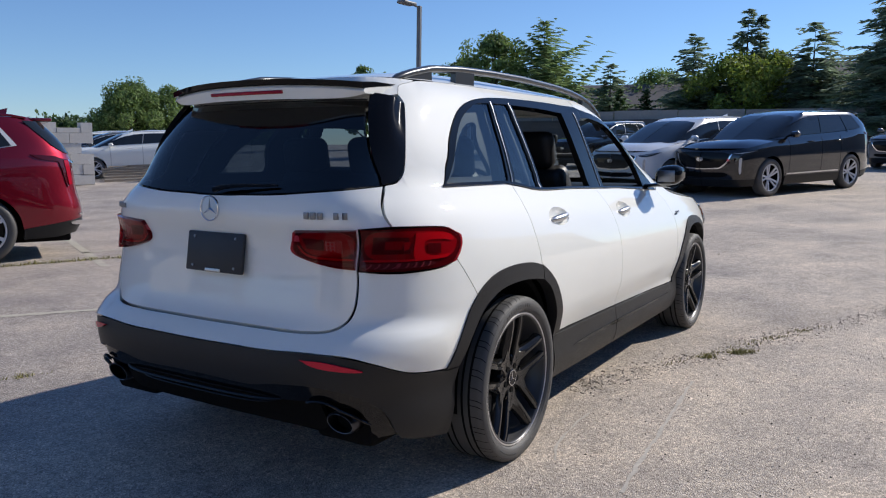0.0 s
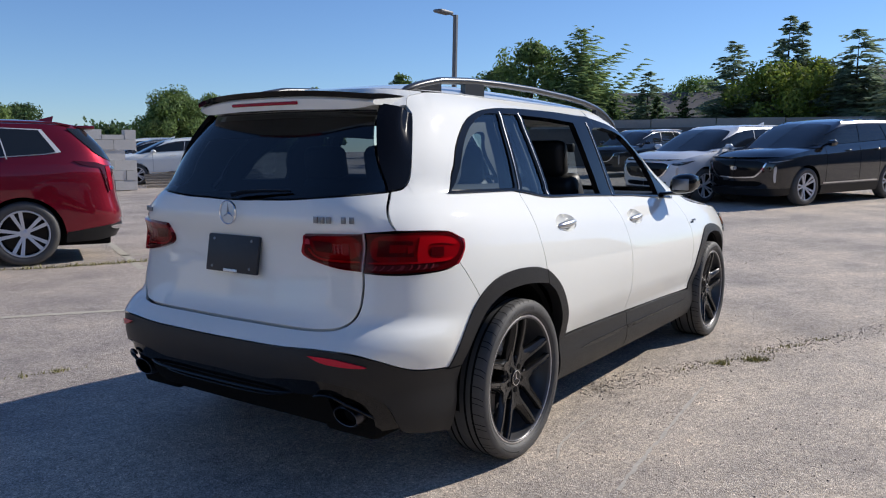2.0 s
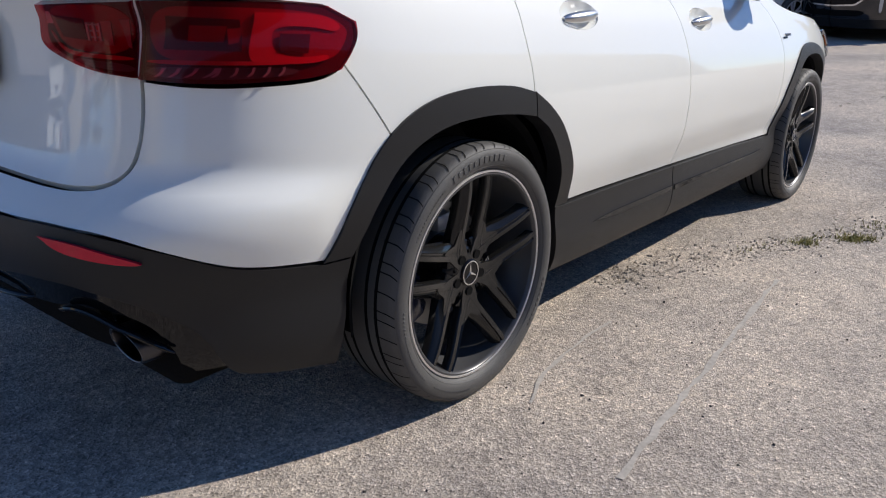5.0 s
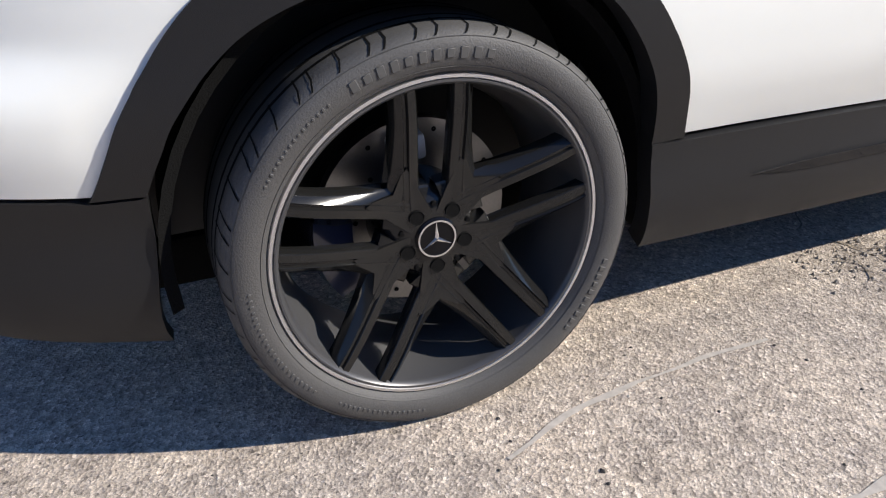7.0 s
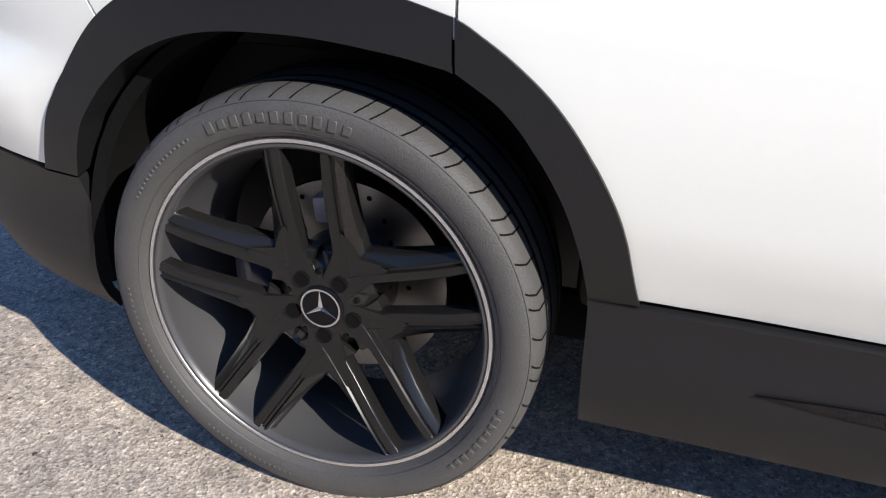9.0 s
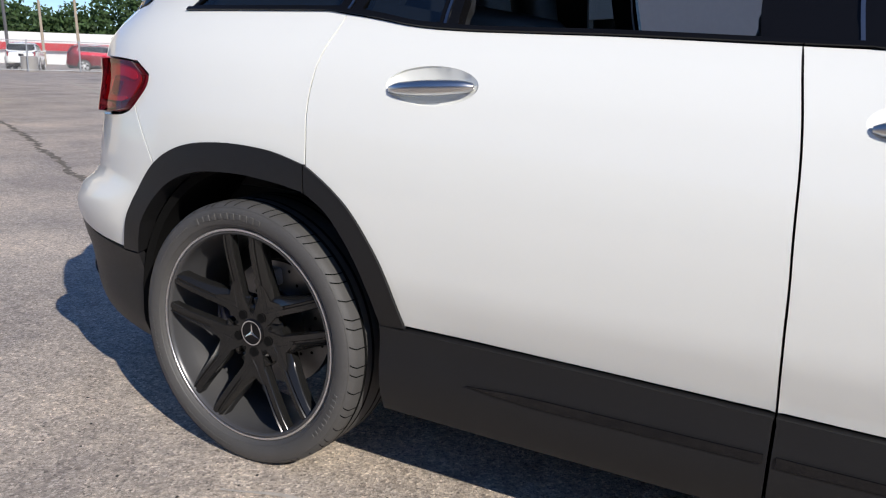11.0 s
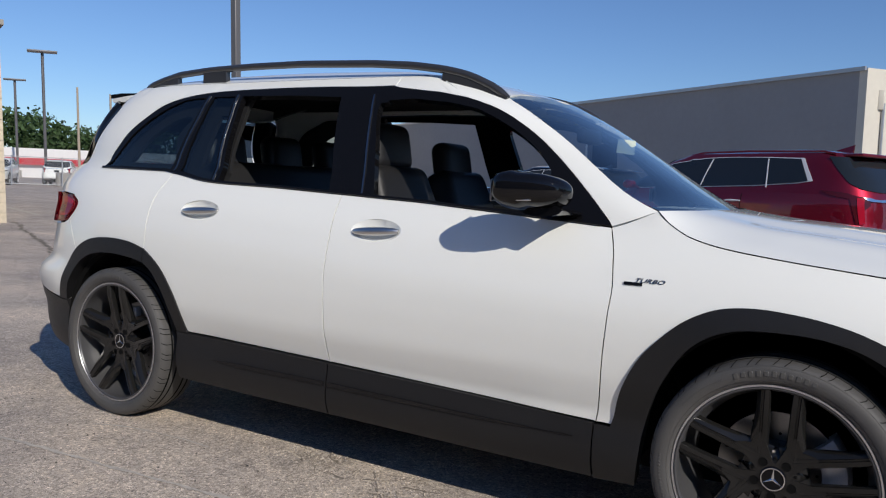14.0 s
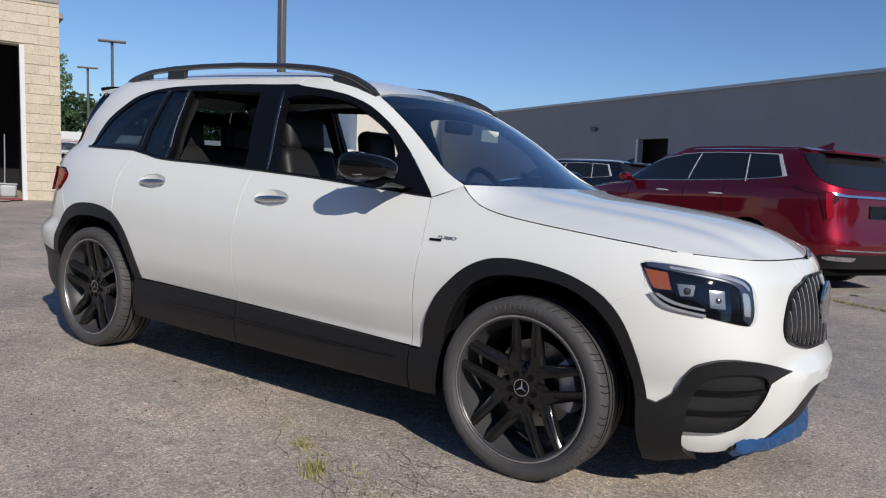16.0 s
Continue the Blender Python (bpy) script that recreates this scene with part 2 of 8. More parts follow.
def outline(text, upper, mirror_loop=False):
    """Reads 'S x z' (flank), 'R y z' (tail), 'F y z' (nose; y to the car's right); '!' keeps a corner sharp. Gives rows of u, z."""
    pts = []
    for item in text.split(";"):
        k, a, b = item.split()
        hard = k.endswith("!")
        pts.append((k[0], float(a), float(b), hard))

    def place(k, a, b):
        p = phi_side(a, b, upper) if k == "S" else phi_end(a, b, k == "F")
        return np.array([np.interp(p, PHI_ROWS, U_ROWS), b])

    out = []
    for i, p in enumerate(pts):
        q = pts[(i + 1) % len(pts)]
        n = 1
        if p[0] == q[0] and not (mirror_loop and i == len(pts) - 1):
            n = max(1, int(math.hypot(p[1] - q[1], p[2] - q[2]) / (0.03 if p[3] and q[3] else 0.12)))
        for j in range(n):
            t = j / n
            uv = place(p[0], p[1] + (q[1] - p[1]) * t, p[2] + (q[2] - p[2]) * t) if p[0] == q[0] else place(*p[:3])
            out.append((uv, p[3] and j == 0))
    if mirror_loop:
        uc = 0.0 if pts[0][0] == "R" else float(np.interp(math.pi, PHI_ROWS, U_ROWS))
        out += [(np.array([2 * uc - p[0], p[1]]), h) for p, h in reversed(out) if abs(p[0] - uc) > 1e-4]
    for cut in (0.035, 0.016, 0.008):
        nxt = []
        for i, (p, hard) in enumerate(out):
            if hard:
                nxt.append((p, True))
                continue
            for q in (out[i - 1][0], out[(i + 1) % len(out)][0]):
                d = q - p
                n = np.hypot(*d) + 1e-9
                nxt.append((p + d / n * min(cut, 0.27 * n), False))
        out = nxt
    rows = []
    for i, (p, _) in enumerate(out):
        q = out[(i + 1) % len(out)][0]
        n = max(1, int(np.hypot(*(q - p)) / 0.028))
        rows += [p + (q - p) * j / n for j in range(n)]
    rows = np.array(rows)
    keep = np.hypot(*(rows - np.roll(rows, 1, 0)).T) > 1e-5
    return rows[keep]


def inset(rows, d):
    t = np.roll(rows, -1, 0) - np.roll(rows, 1, 0)
    t /= np.hypot(*t.T)[:, None] + 1e-9
    area = np.sum(rows[:, 0] * np.roll(rows[:, 1], -1) - np.roll(rows[:, 0], -1) * rows[:, 1])
    return rows + np.c_[-t[:, 1], t[:, 0]] * d * np.sign(area)


def inside(p, loop):
    x, y = loop.T
    x2, y2 = np.roll(x, -1), np.roll(y, -1)
    hit = (y > p[1]) != (y2 > p[1])
    with np.errstate(divide="ignore", invalid="ignore"):
        return np.sum(hit & (p[0] < (x2 - x) * (p[1] - y) / (y2 - y) + x)) % 2 == 1


def sheet(loops, surface, step=0.045, depth=0.018):
    """Fills loops (the first the rim, the others holes) with triangles on a surface(u, z, off), with a turned-in edge."""
    verts, edges = [], []
    for lp in loops:
        k = len(verts)
        verts += [tuple(p) for p in lp]
        edges += [(k + i, k + (i + 1) % len(lp)) for i in range(len(lp))]
    rim = len(verts)
    lo, hi = loops[0].min(0), loops[0].max(0)
    every = np.array(verts)
    for j, zz in enumerate(np.arange(lo[1] + step / 2, hi[1], step * 0.87)):
        for uu in np.arange(lo[0] + step * (0.25 if j % 2 else 0.75), hi[0], step):
            if np.min((every[:, 0] - uu) ** 2 + (every[:, 1] - zz) ** 2) > (0.45 * step) ** 2 and sum(inside((uu, zz), lp) for lp in loops) % 2 == 1:
                verts.append((uu, zz))
    vv, _, ff, *_ = delaunay_2d_cdt([Vector(v) for v in verts], edges, [], 0, 1e-6)
    flat = np.array([tuple(v) for v in vv])
    faces = []
    for f in ff:
        if sum(inside(flat[list(f)].mean(0), lp) for lp in loops) % 2 == 1:
            faces.append(tuple(f))
    count = collections.Counter()
    for f in faces:
        for i in range(3):
            count[(f[i], f[(i + 1) % 3])] += 1
    border = [e for e in count if (e[1], e[0]) not in count]
    top = [surface(u, z, 0.0) for u, z in flat]
    back = {}
    for a, b in border:
        for v in (a, b):
            if v not in back:
                back[v] = len(top)
                top.append(surface(*flat[v], -depth))
    faces += [(b, a, back[a], back[b]) for a, b in border]
    return top, faces


def hull_surface(upper, off):
    def f(u, z, extra):
        phi = float(np.interp(u, U_ROWS, PHI_ROWS))
        p = hull(phi, z, upper)
        d = (off(u, z) if callable(off) else off) + extra
        if d:
            e = 0.004
            n = (hull(float(np.interp(u + e, U_ROWS, PHI_ROWS)), z, upper) - p).cross(hull(phi, z + e, upper) - p)
            p = p + n.normalized() * d
        return p

    return f


def arc(text):
    """A smooth run of flank points through the pairs given."""
    k = np.array([[float(c) for c in p.split()] for p in text.split(",")])
    k = np.vstack([2 * k[0] - k[1], k, 2 * k[-1] - k[-2]])
    out = []
    for i in range(1, len(k) - 2):
        for t in (0, 0.25, 0.5, 0.75):
            p0, p1, p2, p3 = k[i - 1 : i + 3]
            q = 0.5 * (2 * p1 + (p2 - p0) * t + (2 * p0 - 5 * p1 + 4 * p2 - p3) * t**2 + (3 * p1 - p0 - 3 * p2 + p3) * t**3)
            out.append(f"S {q[0]:.4f} {q[1]:.4f}")
    return ";".join(out)


def panel(name, text, mat, parent, upper=False, off=0.0, gap=0.0022, holes=(), both=False, mirror_loop=False, depth=0.018, step=0.045, label=""):
    """A body panel on the hull; both: one on either flank."""
    loops = [inset(outline(text, upper, mirror_loop), gap)] + [outline(h, upper, mirror_loop) for h in holes]
    verts, faces = sheet(loops, hull_surface(upper, off), step, depth)
    a = sum((Vector(verts[f[1]]) - Vector(verts[f[0]])).cross(Vector(verts[f[2]]) - Vector(verts[f[0]])).dot(Vector(verts[f[0]]) - Vector((MID, 0, 0.7))) for f in faces[:60])
    if a < 0:
        faces = [tuple(reversed(f)) for f in faces]
    made = [part(name, mesh_of(verts, faces), mat, parent, label)]
    if both:
        made.append(part(name, mesh_of([(v[0], -v[1], v[2]) for v in verts], [tuple(reversed(f)) for f in faces]), mat, parent, label))
    return made


CAR = thing("white_suv", "clean white compact SUV with black cladding and black wheels, windows down", "car")

# outlines that several panels share
DOOR_REAR = "S! .206 .765;S .203 .835;S .193 .90;S .188 .955;S .190 1.00;S .197 1.05;S .208 1.10;S! .213 1.131"
DLO_TOP = "S! -.316 1.144;S -.283 1.205;S -.204 1.308;S -.102 1.397;S .004 1.462;S .125 1.493;S .28 1.511;S .45 1.518;S .69 1.522;S .95 1.521;S 1.19 1.515;S 1.39 1.499;S 1.53 1.483;S 1.66 1.458;S 1.785 1.418;S 1.914 1.347;S 2.04 1.250;S 2.164 1.138;S 2.244 1.062;S! 2.287 1.018"
BELT = "S 1.866 1.043;S 1.562 1.062;S 1.174 1.076;S .863 1.088;S .53 1.094;S .40 1.103;S .30 1.121;S! .213 1.131"
ARCH_R_BACK = "S! -.30 .725;S -.21 .765;S -.12 .79;S .046 .795"
ARCH_F = "S! 3.12 .69;S 3.0 .760;S 2.855 .795;S 2.69 .795;S 2.60 .765;S 2.52 .70;S 2.45 .60;S 2.40 .48;S! 2.385 .405"
LAMP_TOP = "S -.60 1.016;S -.52 1.013;S! -.434 1.006;S! -.371 .974"


def dish(x, z, half=0.110, tall=0.041):
    """The rim of the hollow behind a door handle."""
    return ";".join(f"S {x + half * math.cos(a):.4f} {z + tall * math.sin(a):.4f}" for a in np.linspace(0, 2 * math.pi, 25)[:-1])


def tuck(u, z):
    """The doors turn in below a crease just above the sill."""
    if z > 0.56:
        return 0.0
    x = hull(float(np.interp(u, U_ROWS, PHI_ROWS)), z).x
    crease = 0.500 + 0.022 * x
    return -0.05 * max(0.0, crease - z) * smoothstep(0.42, 0.62, x) * (1 - smoothstep(1.9, 2.2, x))


panel("side_panel", DOOR_REAR + ";S! .16 1.140;" + DLO_TOP + ";S 2.33 1.032;S! 2.42 1.072;S 2.30 1.125;S 2.176 1.215;S 2.006 1.338;S 1.87 1.42;S 1.808 1.452;S 1.775 1.470;S 1.66 1.515;S 1.54 1.545;S 1.42 1.559;S 1.2 1.562;S -.05 1.562;S -.20 1.555;S -.33 1.53;S! -.365 1.49;S! -.366 1.456;S -.383 1.42;S -.423 1.355;S -.473 1.255;S -.501 1.190;S -.523 1.172;S -.545 1.162;R! .640 1.157;R! .716 1.018;" + LAMP_TOP + ";S -.368 .945;S -.398 .912;S! -.415 .895;" + ARCH_R_BACK, WHITE, CAR, upper=True, both=True)
panel("rear_door", DOOR_REAR + ";S .30 1.120;S .40 1.102;S .53 1.093;S .863 1.087;S! 1.190 1.074;S 1.199 1.02;S 1.219 .9;S 1.233 .6;S! 1.235 .432;S! .445 .447;S .395 .59;S .30 .712", WHITE, CAR, both=True, off=tuck, step=0.016, holes=(dish(.497, .978),))
panel("front_door", "S! 1.235 .432;S 1.233 .6;S 1.219 .9;S 1.199 1.02;S! 1.190 1.074;S 1.562 1.061;S 1.866 1.042;S! 2.285 1.016;S 2.306 .97;S 2.326 .88;S 2.335 .80;S 2.325 .62;S! 2.305 .407", WHITE, CAR, both=True, off=tuck, step=0.016, holes=(dish(1.415, .951),))
panel("front_fender", "S! 2.305 .407;S 2.325 .62;S 2.335 .80;S 2.326 .88;S 2.306 .97;S! 2.285 1.016;S 2.33 1.032;S! 2.422 1.076;S 2.445 1.051;S 2.497 1.018;S 2.545 .996;S 2.64 .974;S 2.81 .9535;S 3.0 .935;S 3.145 .921;S! 3.315 .903;S 3.25 .872;S! 3.232 .862;S 3.245 .80;S! 3.262 .77;" + ARCH_F, WHITE, CAR, both=True)
panel("tailgate", "R! 0 1.116;R .3 1.123;R .54 1.142;R! .637 1.155;R! .713 1.018;R! .636 1.012;R! .630 .872;R .636 .79;R .634 .73;R .594 .675;R .52 .660;R .4 .657;R! 0 .655", WHITE, CAR, mirror_loop=True)
U_LEDGE = [float(np.interp(phi_end(0.60, 0.66, False), PHI_ROWS, U_ROWS)), float(np.interp(phi_side(-0.45, 0.62, False), PHI_ROWS, U_ROWS))]


def ledge(u, z):
    """A shelf with a crisp brow that runs round the corner of the rear bumper and fades at the arch."""
    t = (abs(u) - U_LEDGE[0]) / (U_LEDGE[1] - U_LEDGE[0])
    if not 0 < t < 1:
        return 0.0
    brow = 0.660 - 0.048 * t
    fade = math.sin(math.pi * t) ** 0.6
    return 0.022 * fade * (min(1.0, 0.25 + 0.75 * max(0.0, z - 0.515) / (brow - 0.515)) if z < brow else max(0.0, 1 - (z - brow) / 0.07))


panel("rear_bumper", "R! 0 .651;R .4 .653;R .523 .656;R .598 .671;R .638 .727;R .640 .79;R! .634 .868;R .733 .857;S -.494 .863;S -.44 .876;S! -.415 .895;S! -.30 .725;S -.37 .630;S -.412 .55;S! -.44 .489;S -.653 .515;R .766 .545;R .736 .571;R .666 .597;R .542 .605;R .352 .596;R! 0 .593", WHITE, CAR, off=ledge, mirror_loop=True, step=0.02)
panel("lower_rear_bumper", "R! 0 .592;R .352 .595;R .542 .604;R .666 .596;R .736 .570;R .766 .544;S -.653 .514;S! -.480 .490;S! -.412 .490;S -.408 .40;S! -.418 .225;S -.48 .235;S -.625 .262;R .742 .285;R .738 .374;R .718 .412;R .678 .462;R .60 .488;R .546 .494;R .394 .484;R .30 .464;R! 0 .468", CLAD, CAR, off=0.006, mirror_loop=True)
panel("arch_trim", "S! -.488 .491;" + arc("-.475 .515, -.432 .60, -.362 .70, -.282 .770, -.178 .811, -.045 .825, .09 .819, .18 .801") + ";S! .203 .794;S! .208 .728;" + arc(".18 .733, .12 .742, .0 .751, -.14 .742, -.243 .706, -.316 .65, -.385 .56") + ";S! -.412 .491", CLAD, CAR, off=0.007, both=True, depth=0.05, step=0.025)
panel("arch_trim", "S! .203 .794;" + arc(".22 .787, .284 .747, .345 .693, .412 .600, .450 .50") + ";S! .462 .443;S! .392 .438;" + arc(".388 .46, .372 .525, .34 .60, .277 .682, .23 .716") + ";S! .208 .728", CLAD, CAR, off=0.007, both=True, depth=0.05, step=0.025)
panel("arch_trim", "S! 2.300 .400;S! 2.352 .402;" + arc("2.360 .43, 2.385 .53, 2.437 .635, 2.503 .712, 2.568 .768, 2.65 .807, 2.74 .820, 2.83 .817, 2.93 .804, 3.03 .778, 3.128 .730, 3.203 .65, 3.255 .535, 3.282 .42") + ";S! 3.290 .385;S! 3.247 .377;" + arc("3.234 .452, 3.198 .565, 3.14 .651, 3.06 .713, 2.96 .748, 2.84 .759, 2.692 .747, 2.59 .69, 2.521 .588, 2.47 .46, 2.447 .33") + ";S! 2.437 .225;S! 2.30 .220", CLAD, CAR, off=0.007, both=True, depth=0.05, step=0.025)
panel("sill_trim", "S! .392 .443;S .85 .438;S! 1.234 .430;S! 1.232 .228;S .8 .230;S! .40 .236", CLAD, CAR, off=0.010, both=True, depth=0.04)
panel("sill_trim", "S! 1.236 .430;S 1.8 .420;S! 2.30 .405;S! 2.298 .226;S 1.8 .226;S! 1.234 .228", CLAD, CAR, off=0.010, both=True, depth=0.04)
panel("sill_ridge", "S! .62 .349;S .75 .357;S! 1.225 .358;S! 1.225 .338;S .8 .335;S .68 .340", PIANO, CAR, off=0.014, both=True, depth=0.01, step=0.03)
panel("sill_ridge", "S! 1.245 .358;S 1.9 .352;S! 2.24 .350;S 1.9 .338;S! 1.245 .336", PIANO, CAR, off=0.014, both=True, depth=0.01, step=0.03)

# glasshouse
QUARTER = "S! -.290 1.155;S -.24 1.205;S -.182 1.272;S -.087 1.368;S .025 1.437;S .10 1.468;S .16 1.481;S! .262 1.485;S! .185 1.149"
VENT = "S! .251 1.141;S! .305 1.487;S! .444 1.488;S! .462 1.110;S .40 1.114;S .32 1.130"
REAR_OPEN = "S! .508 1.104;S! .489 1.488;S .84 1.484;S! 1.056 1.472;S! 1.119 1.087;S .9 1.094"
FRONT_OPEN = "S! 1.337 1.079;S! 1.262 1.395;S 1.264 1.43;S 1.290 1.452;S 1.427 1.458;S 1.584 1.441;S 1.712 1.415;S 1.84 1.355;S 1.967 1.272;S! 2.035 1.192;S! 2.05 1.046;S 1.866 1.054"
panel("window_frame", DLO_TOP + ";" + BELT + ";S! .16 1.138", GLOSS, CAR, upper=True, off=0.002, both=True, depth=0.03, holes=(QUARTER, VENT, REAR_OPEN, FRONT_OPEN))
for name, text in (("quarter_window", QUARTER), ("vent_window", VENT)):
    for ob in panel(name, text, SIDETINT, CAR, upper=True, off=-0.004, gap=-0.006, both=True, depth=0.002, label="tinted side window"):
        ob.visible_shadow = False
for a, b, c, d in ((0.211, 1.140, 0.278, 1.492), (0.475, 1.106, 0.457, 1.494), (1.278, 1.080, 1.220, 1.478)):
    panel("window_strip", f"S! {a} {b};S! {c} {d};S! {c + .007} {d};S! {a + .007} {b}", DARKCHROME, CAR, upper=True, off=0.006, both=True, depth=0.008, gap=0.0)
panel("belt_strip", "S! -.318 1.149;S! .16 1.146;S .30 1.128;S .40 1.110;S .53 1.101;S .863 1.095;S 1.174 1.083;S 1.562 1.069;S 1.866 1.05;S! 2.235 1.027;S! 2.25 1.017;S 1.866 1.041;S 1.562 1.060;S 1.174 1.074;S .863 1.086;S .53 1.092;S .40 1.10;S .30 1.119;S! .16 1.137;S! -.322 1.141", GLOSS, CAR, upper=True, off=0.007, both=True, depth=0.01, gap=0.0, step=0.03)
rear_pane = panel("rear_window", "R! 0 1.120;R .3 1.127;R .54 1.146;R! .630 1.157;R! .480 1.470;R 0 1.475", REARTINT, CAR, upper=True, mirror_loop=True, gap=0.0008, depth=0.006, label="dark tinted rear window")
rear_pane[0].visible_shadow = False
U_PILLAR = float(np.interp(phi_side(-0.435, 1.345, True), PHI_ROWS, U_ROWS))


def fin(u, z):
    """The black blade beside the rear window stands a little proud of the body."""
    return 0.002 + 0.024 * smoothstep(0.0, 0.13, U_PILLAR - abs(u)) * smoothstep(1.18, 1.50, z)


panel("rear_pillar", "R! .634 1.158;S -.547 1.165;S -.525 1.175;S -.503 1.192;S -.475 1.257;S -.425 1.357;S -.385 1.422;S! -.368 1.457;R! .485 1.476", GLOSS, CAR, upper=True, off=fin, both=True, gap=0.0008, step=0.03)
# the windscreen: one evenly crowned pane between its side edges
SIDE_X = curve_table("1.075 2.43, 1.125 2.305, 1.216 2.181, 1.338 2.011, 1.42 1.875, 1.475 1.77")
MID_X = curve_table("1.07 2.53, 1.2 2.31, 1.35 2.07, 1.45 1.905, 1.51 1.79")
pv, pf = [], []
for i in range(25):
    t = i / 24
    ze, zc = 1.075 + 0.40 * t, 1.07 + 0.44 * t
    edge = hull(phi_side(SIDE_X(ze), ze, True), ze, True)
    for j in range(33):
        v = -1 + j / 16
        k = 1 - abs(v) ** 2.2
        pv.append((edge.x + (MID_X(zc) - edge.x) * k, -v * abs(edge.y) * 0.994, ze + (zc - ze) * k - 0.004))
for i in range(24):
    pf += [(i * 33 + j, i * 33 + j + 1, i * 33 + j + 34, i * 33 + j + 33) for j in range(32)]
part("windscreen", mesh_of(pv, pf, 80), CLEAR, CAR)
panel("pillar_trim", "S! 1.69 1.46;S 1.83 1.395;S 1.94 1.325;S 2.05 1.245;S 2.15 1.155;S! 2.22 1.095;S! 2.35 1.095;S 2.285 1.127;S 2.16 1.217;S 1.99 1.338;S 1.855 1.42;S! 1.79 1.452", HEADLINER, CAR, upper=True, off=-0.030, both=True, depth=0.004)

# inner trim of the rear pillars, with smaller openings than the glass
panel("pillar_trim", "S! -.36 1.10;S -.33 1.20;S -.25 1.33;S -.12 1.44;S .05 1.51;S! .50 1.53;S! .50 1.09", TRIM, CAR, upper=True, off=-0.045, both=True, depth=0.02, holes=("S! -.185 1.185;S -.12 1.27;S -.03 1.35;S .06 1.405;S .13 1.42;S .175 1.41;S! .135 1.185", "S! .315 1.17;S! .345 1.42;S! .415 1.42;S! .43 1.15"))

# handles in their hollows
for hx, hz in ((0.497, 0.978), (1.415, 0.951)):
    uc = float(np.interp(phi_side(hx, hz, False), PHI_ROWS, U_ROWS))
    panel("handle_hollow", dish(hx, hz), WHITE, CAR, both=True, gap=0.0, depth=0.002, step=0.018, off=lambda u, z, c=uc, h=hz: -0.026 * max(0.0, 1 - ((u - c) / 0.110) ** 2 - ((z - h) / 0.041) ** 2) ** 0.6)
    for side in (1, -1):
        pts, rad = [], []
        for t in np.linspace(-1, 1, 15):
            p = hull(phi_side(hx + 0.098 * t, hz, False), hz - 0.004 + 0.006 * t)
            pts.append((p.x, (p.y - 0.012 * (1 - t * t)) * side, p.z))
            rad.append(0.007 + 0.0105 * (1 - t * t) ** 0.5)
        part("door_handle", tube(pts, rad, 12, 0.95), SATIN, CAR, "bright satin metal door handle")

# roof, bonnet and their edges
ROOF_Z = 1.561
rv, rf = [], []
NR = 10
quarter = sorted({round(math.acos(k**4), 9) for k in np.linspace(0.02, 0.98, 26)} | {round(math.asin(k**3), 9) for k in np.linspace(0.02, 0.96, 16)})
ROOF_PHI = [q for q in quarter] + [math.pi - q for q in reversed(quarter)] + [math.pi + q for q in quarter] + [2 * math.pi - q for q in reversed(quarter)]
NP = len(ROOF_PHI)
for i in range(NR + 1):
    rho = 1 - i / NR
    for j in range(NP):
        p = hull(ROOF_PHI[j], ROOF_Z, True)
        rv.append((0.62 + (p.x - 0.62) * rho, p.y * rho, ROOF_Z + (0.05 + 0.028 * math.exp(-(((p.x - 0.62) * rho + 0.07) / 0.75) ** 2)) * (1 - rho**3.5)))
for i in range(NR):
    for j in range(NP):
        k = (j + 1) % NP
        rf.append((i * NP + j, i * NP + k, (i + 1) * NP + k, (i + 1) * NP + j))
part("roof", mesh_of(rv, rf, 60), WHITE, CAR)
panel("roof_edge", "F! 0 1.503;F .35 1.498;S! 1.775 1.472;S 1.66 1.517;S 1.54 1.547;S! 1.42 1.5615;F .3 1.5625;F! 0 1.5625", WHITE, CAR, upper=True, mirror_loop=True, gap=0.0)
panel("roof_edge", "R! 0 1.478;R .50 1.477;S! -.365 1.492;S -.33 1.530;S -.2 1.555;R .3 1.5625;R! 0 1.5625", WHITE, CAR, upper=True, mirror_loop=True, gap=0.0)

EDGE_X = curve_table("0 2.425, .1 2.475, .2 2.55, .35 2.72, .6 2.99, .8 3.17, 1 3.32")
EDGE_Z = curve_table("0 1.075, .1 1.031, .2 .994, .35 .963, .6 .936, .8 .919, 1 .902")
CROWN = curve_table("0 .004, .1 .034, .2 .053, .4 .066, .6 .056, .8 .028, .92 -.002, 1 -.028")
BOW = curve_table("0 .11, .1 .16, .2 .21, .4 .28, .7 .31, 1 .30")
hv, hf = [], []
NT, NV = 26, 60
for i in range(NT + 1):
    t = i / NT
    edge = hull(phi_side(EDGE_X(t), EDGE_Z(t), False), EDGE_Z(t))
    for j in range(NV + 1):
        v = -1 + 2 * j / NV
        q = abs(v)
        rise = (0.010 * math.exp(-(((q - 0.70) / 0.10) ** 2)) - 0.006 * math.exp(-(((q - 0.52) / 0.07) ** 2)) + 0.010 * (1 - smoothstep(0.34, 0.50, q))) * (1 - t) ** 0.4 * smoothstep(0.0, 0.3, t)
        front = hull(phi_end(-v * 0.742, 0.894, True), 0.894).x - (3.32 + BOW(1) * (1 - q**2.4))
        hv.append((edge.x + BOW(t) * (1 - q**2.4) + front * t**3, -v * abs(edge.y), edge.z + 0.001 + CROWN(t) * (1 - q**3.0) + rise))
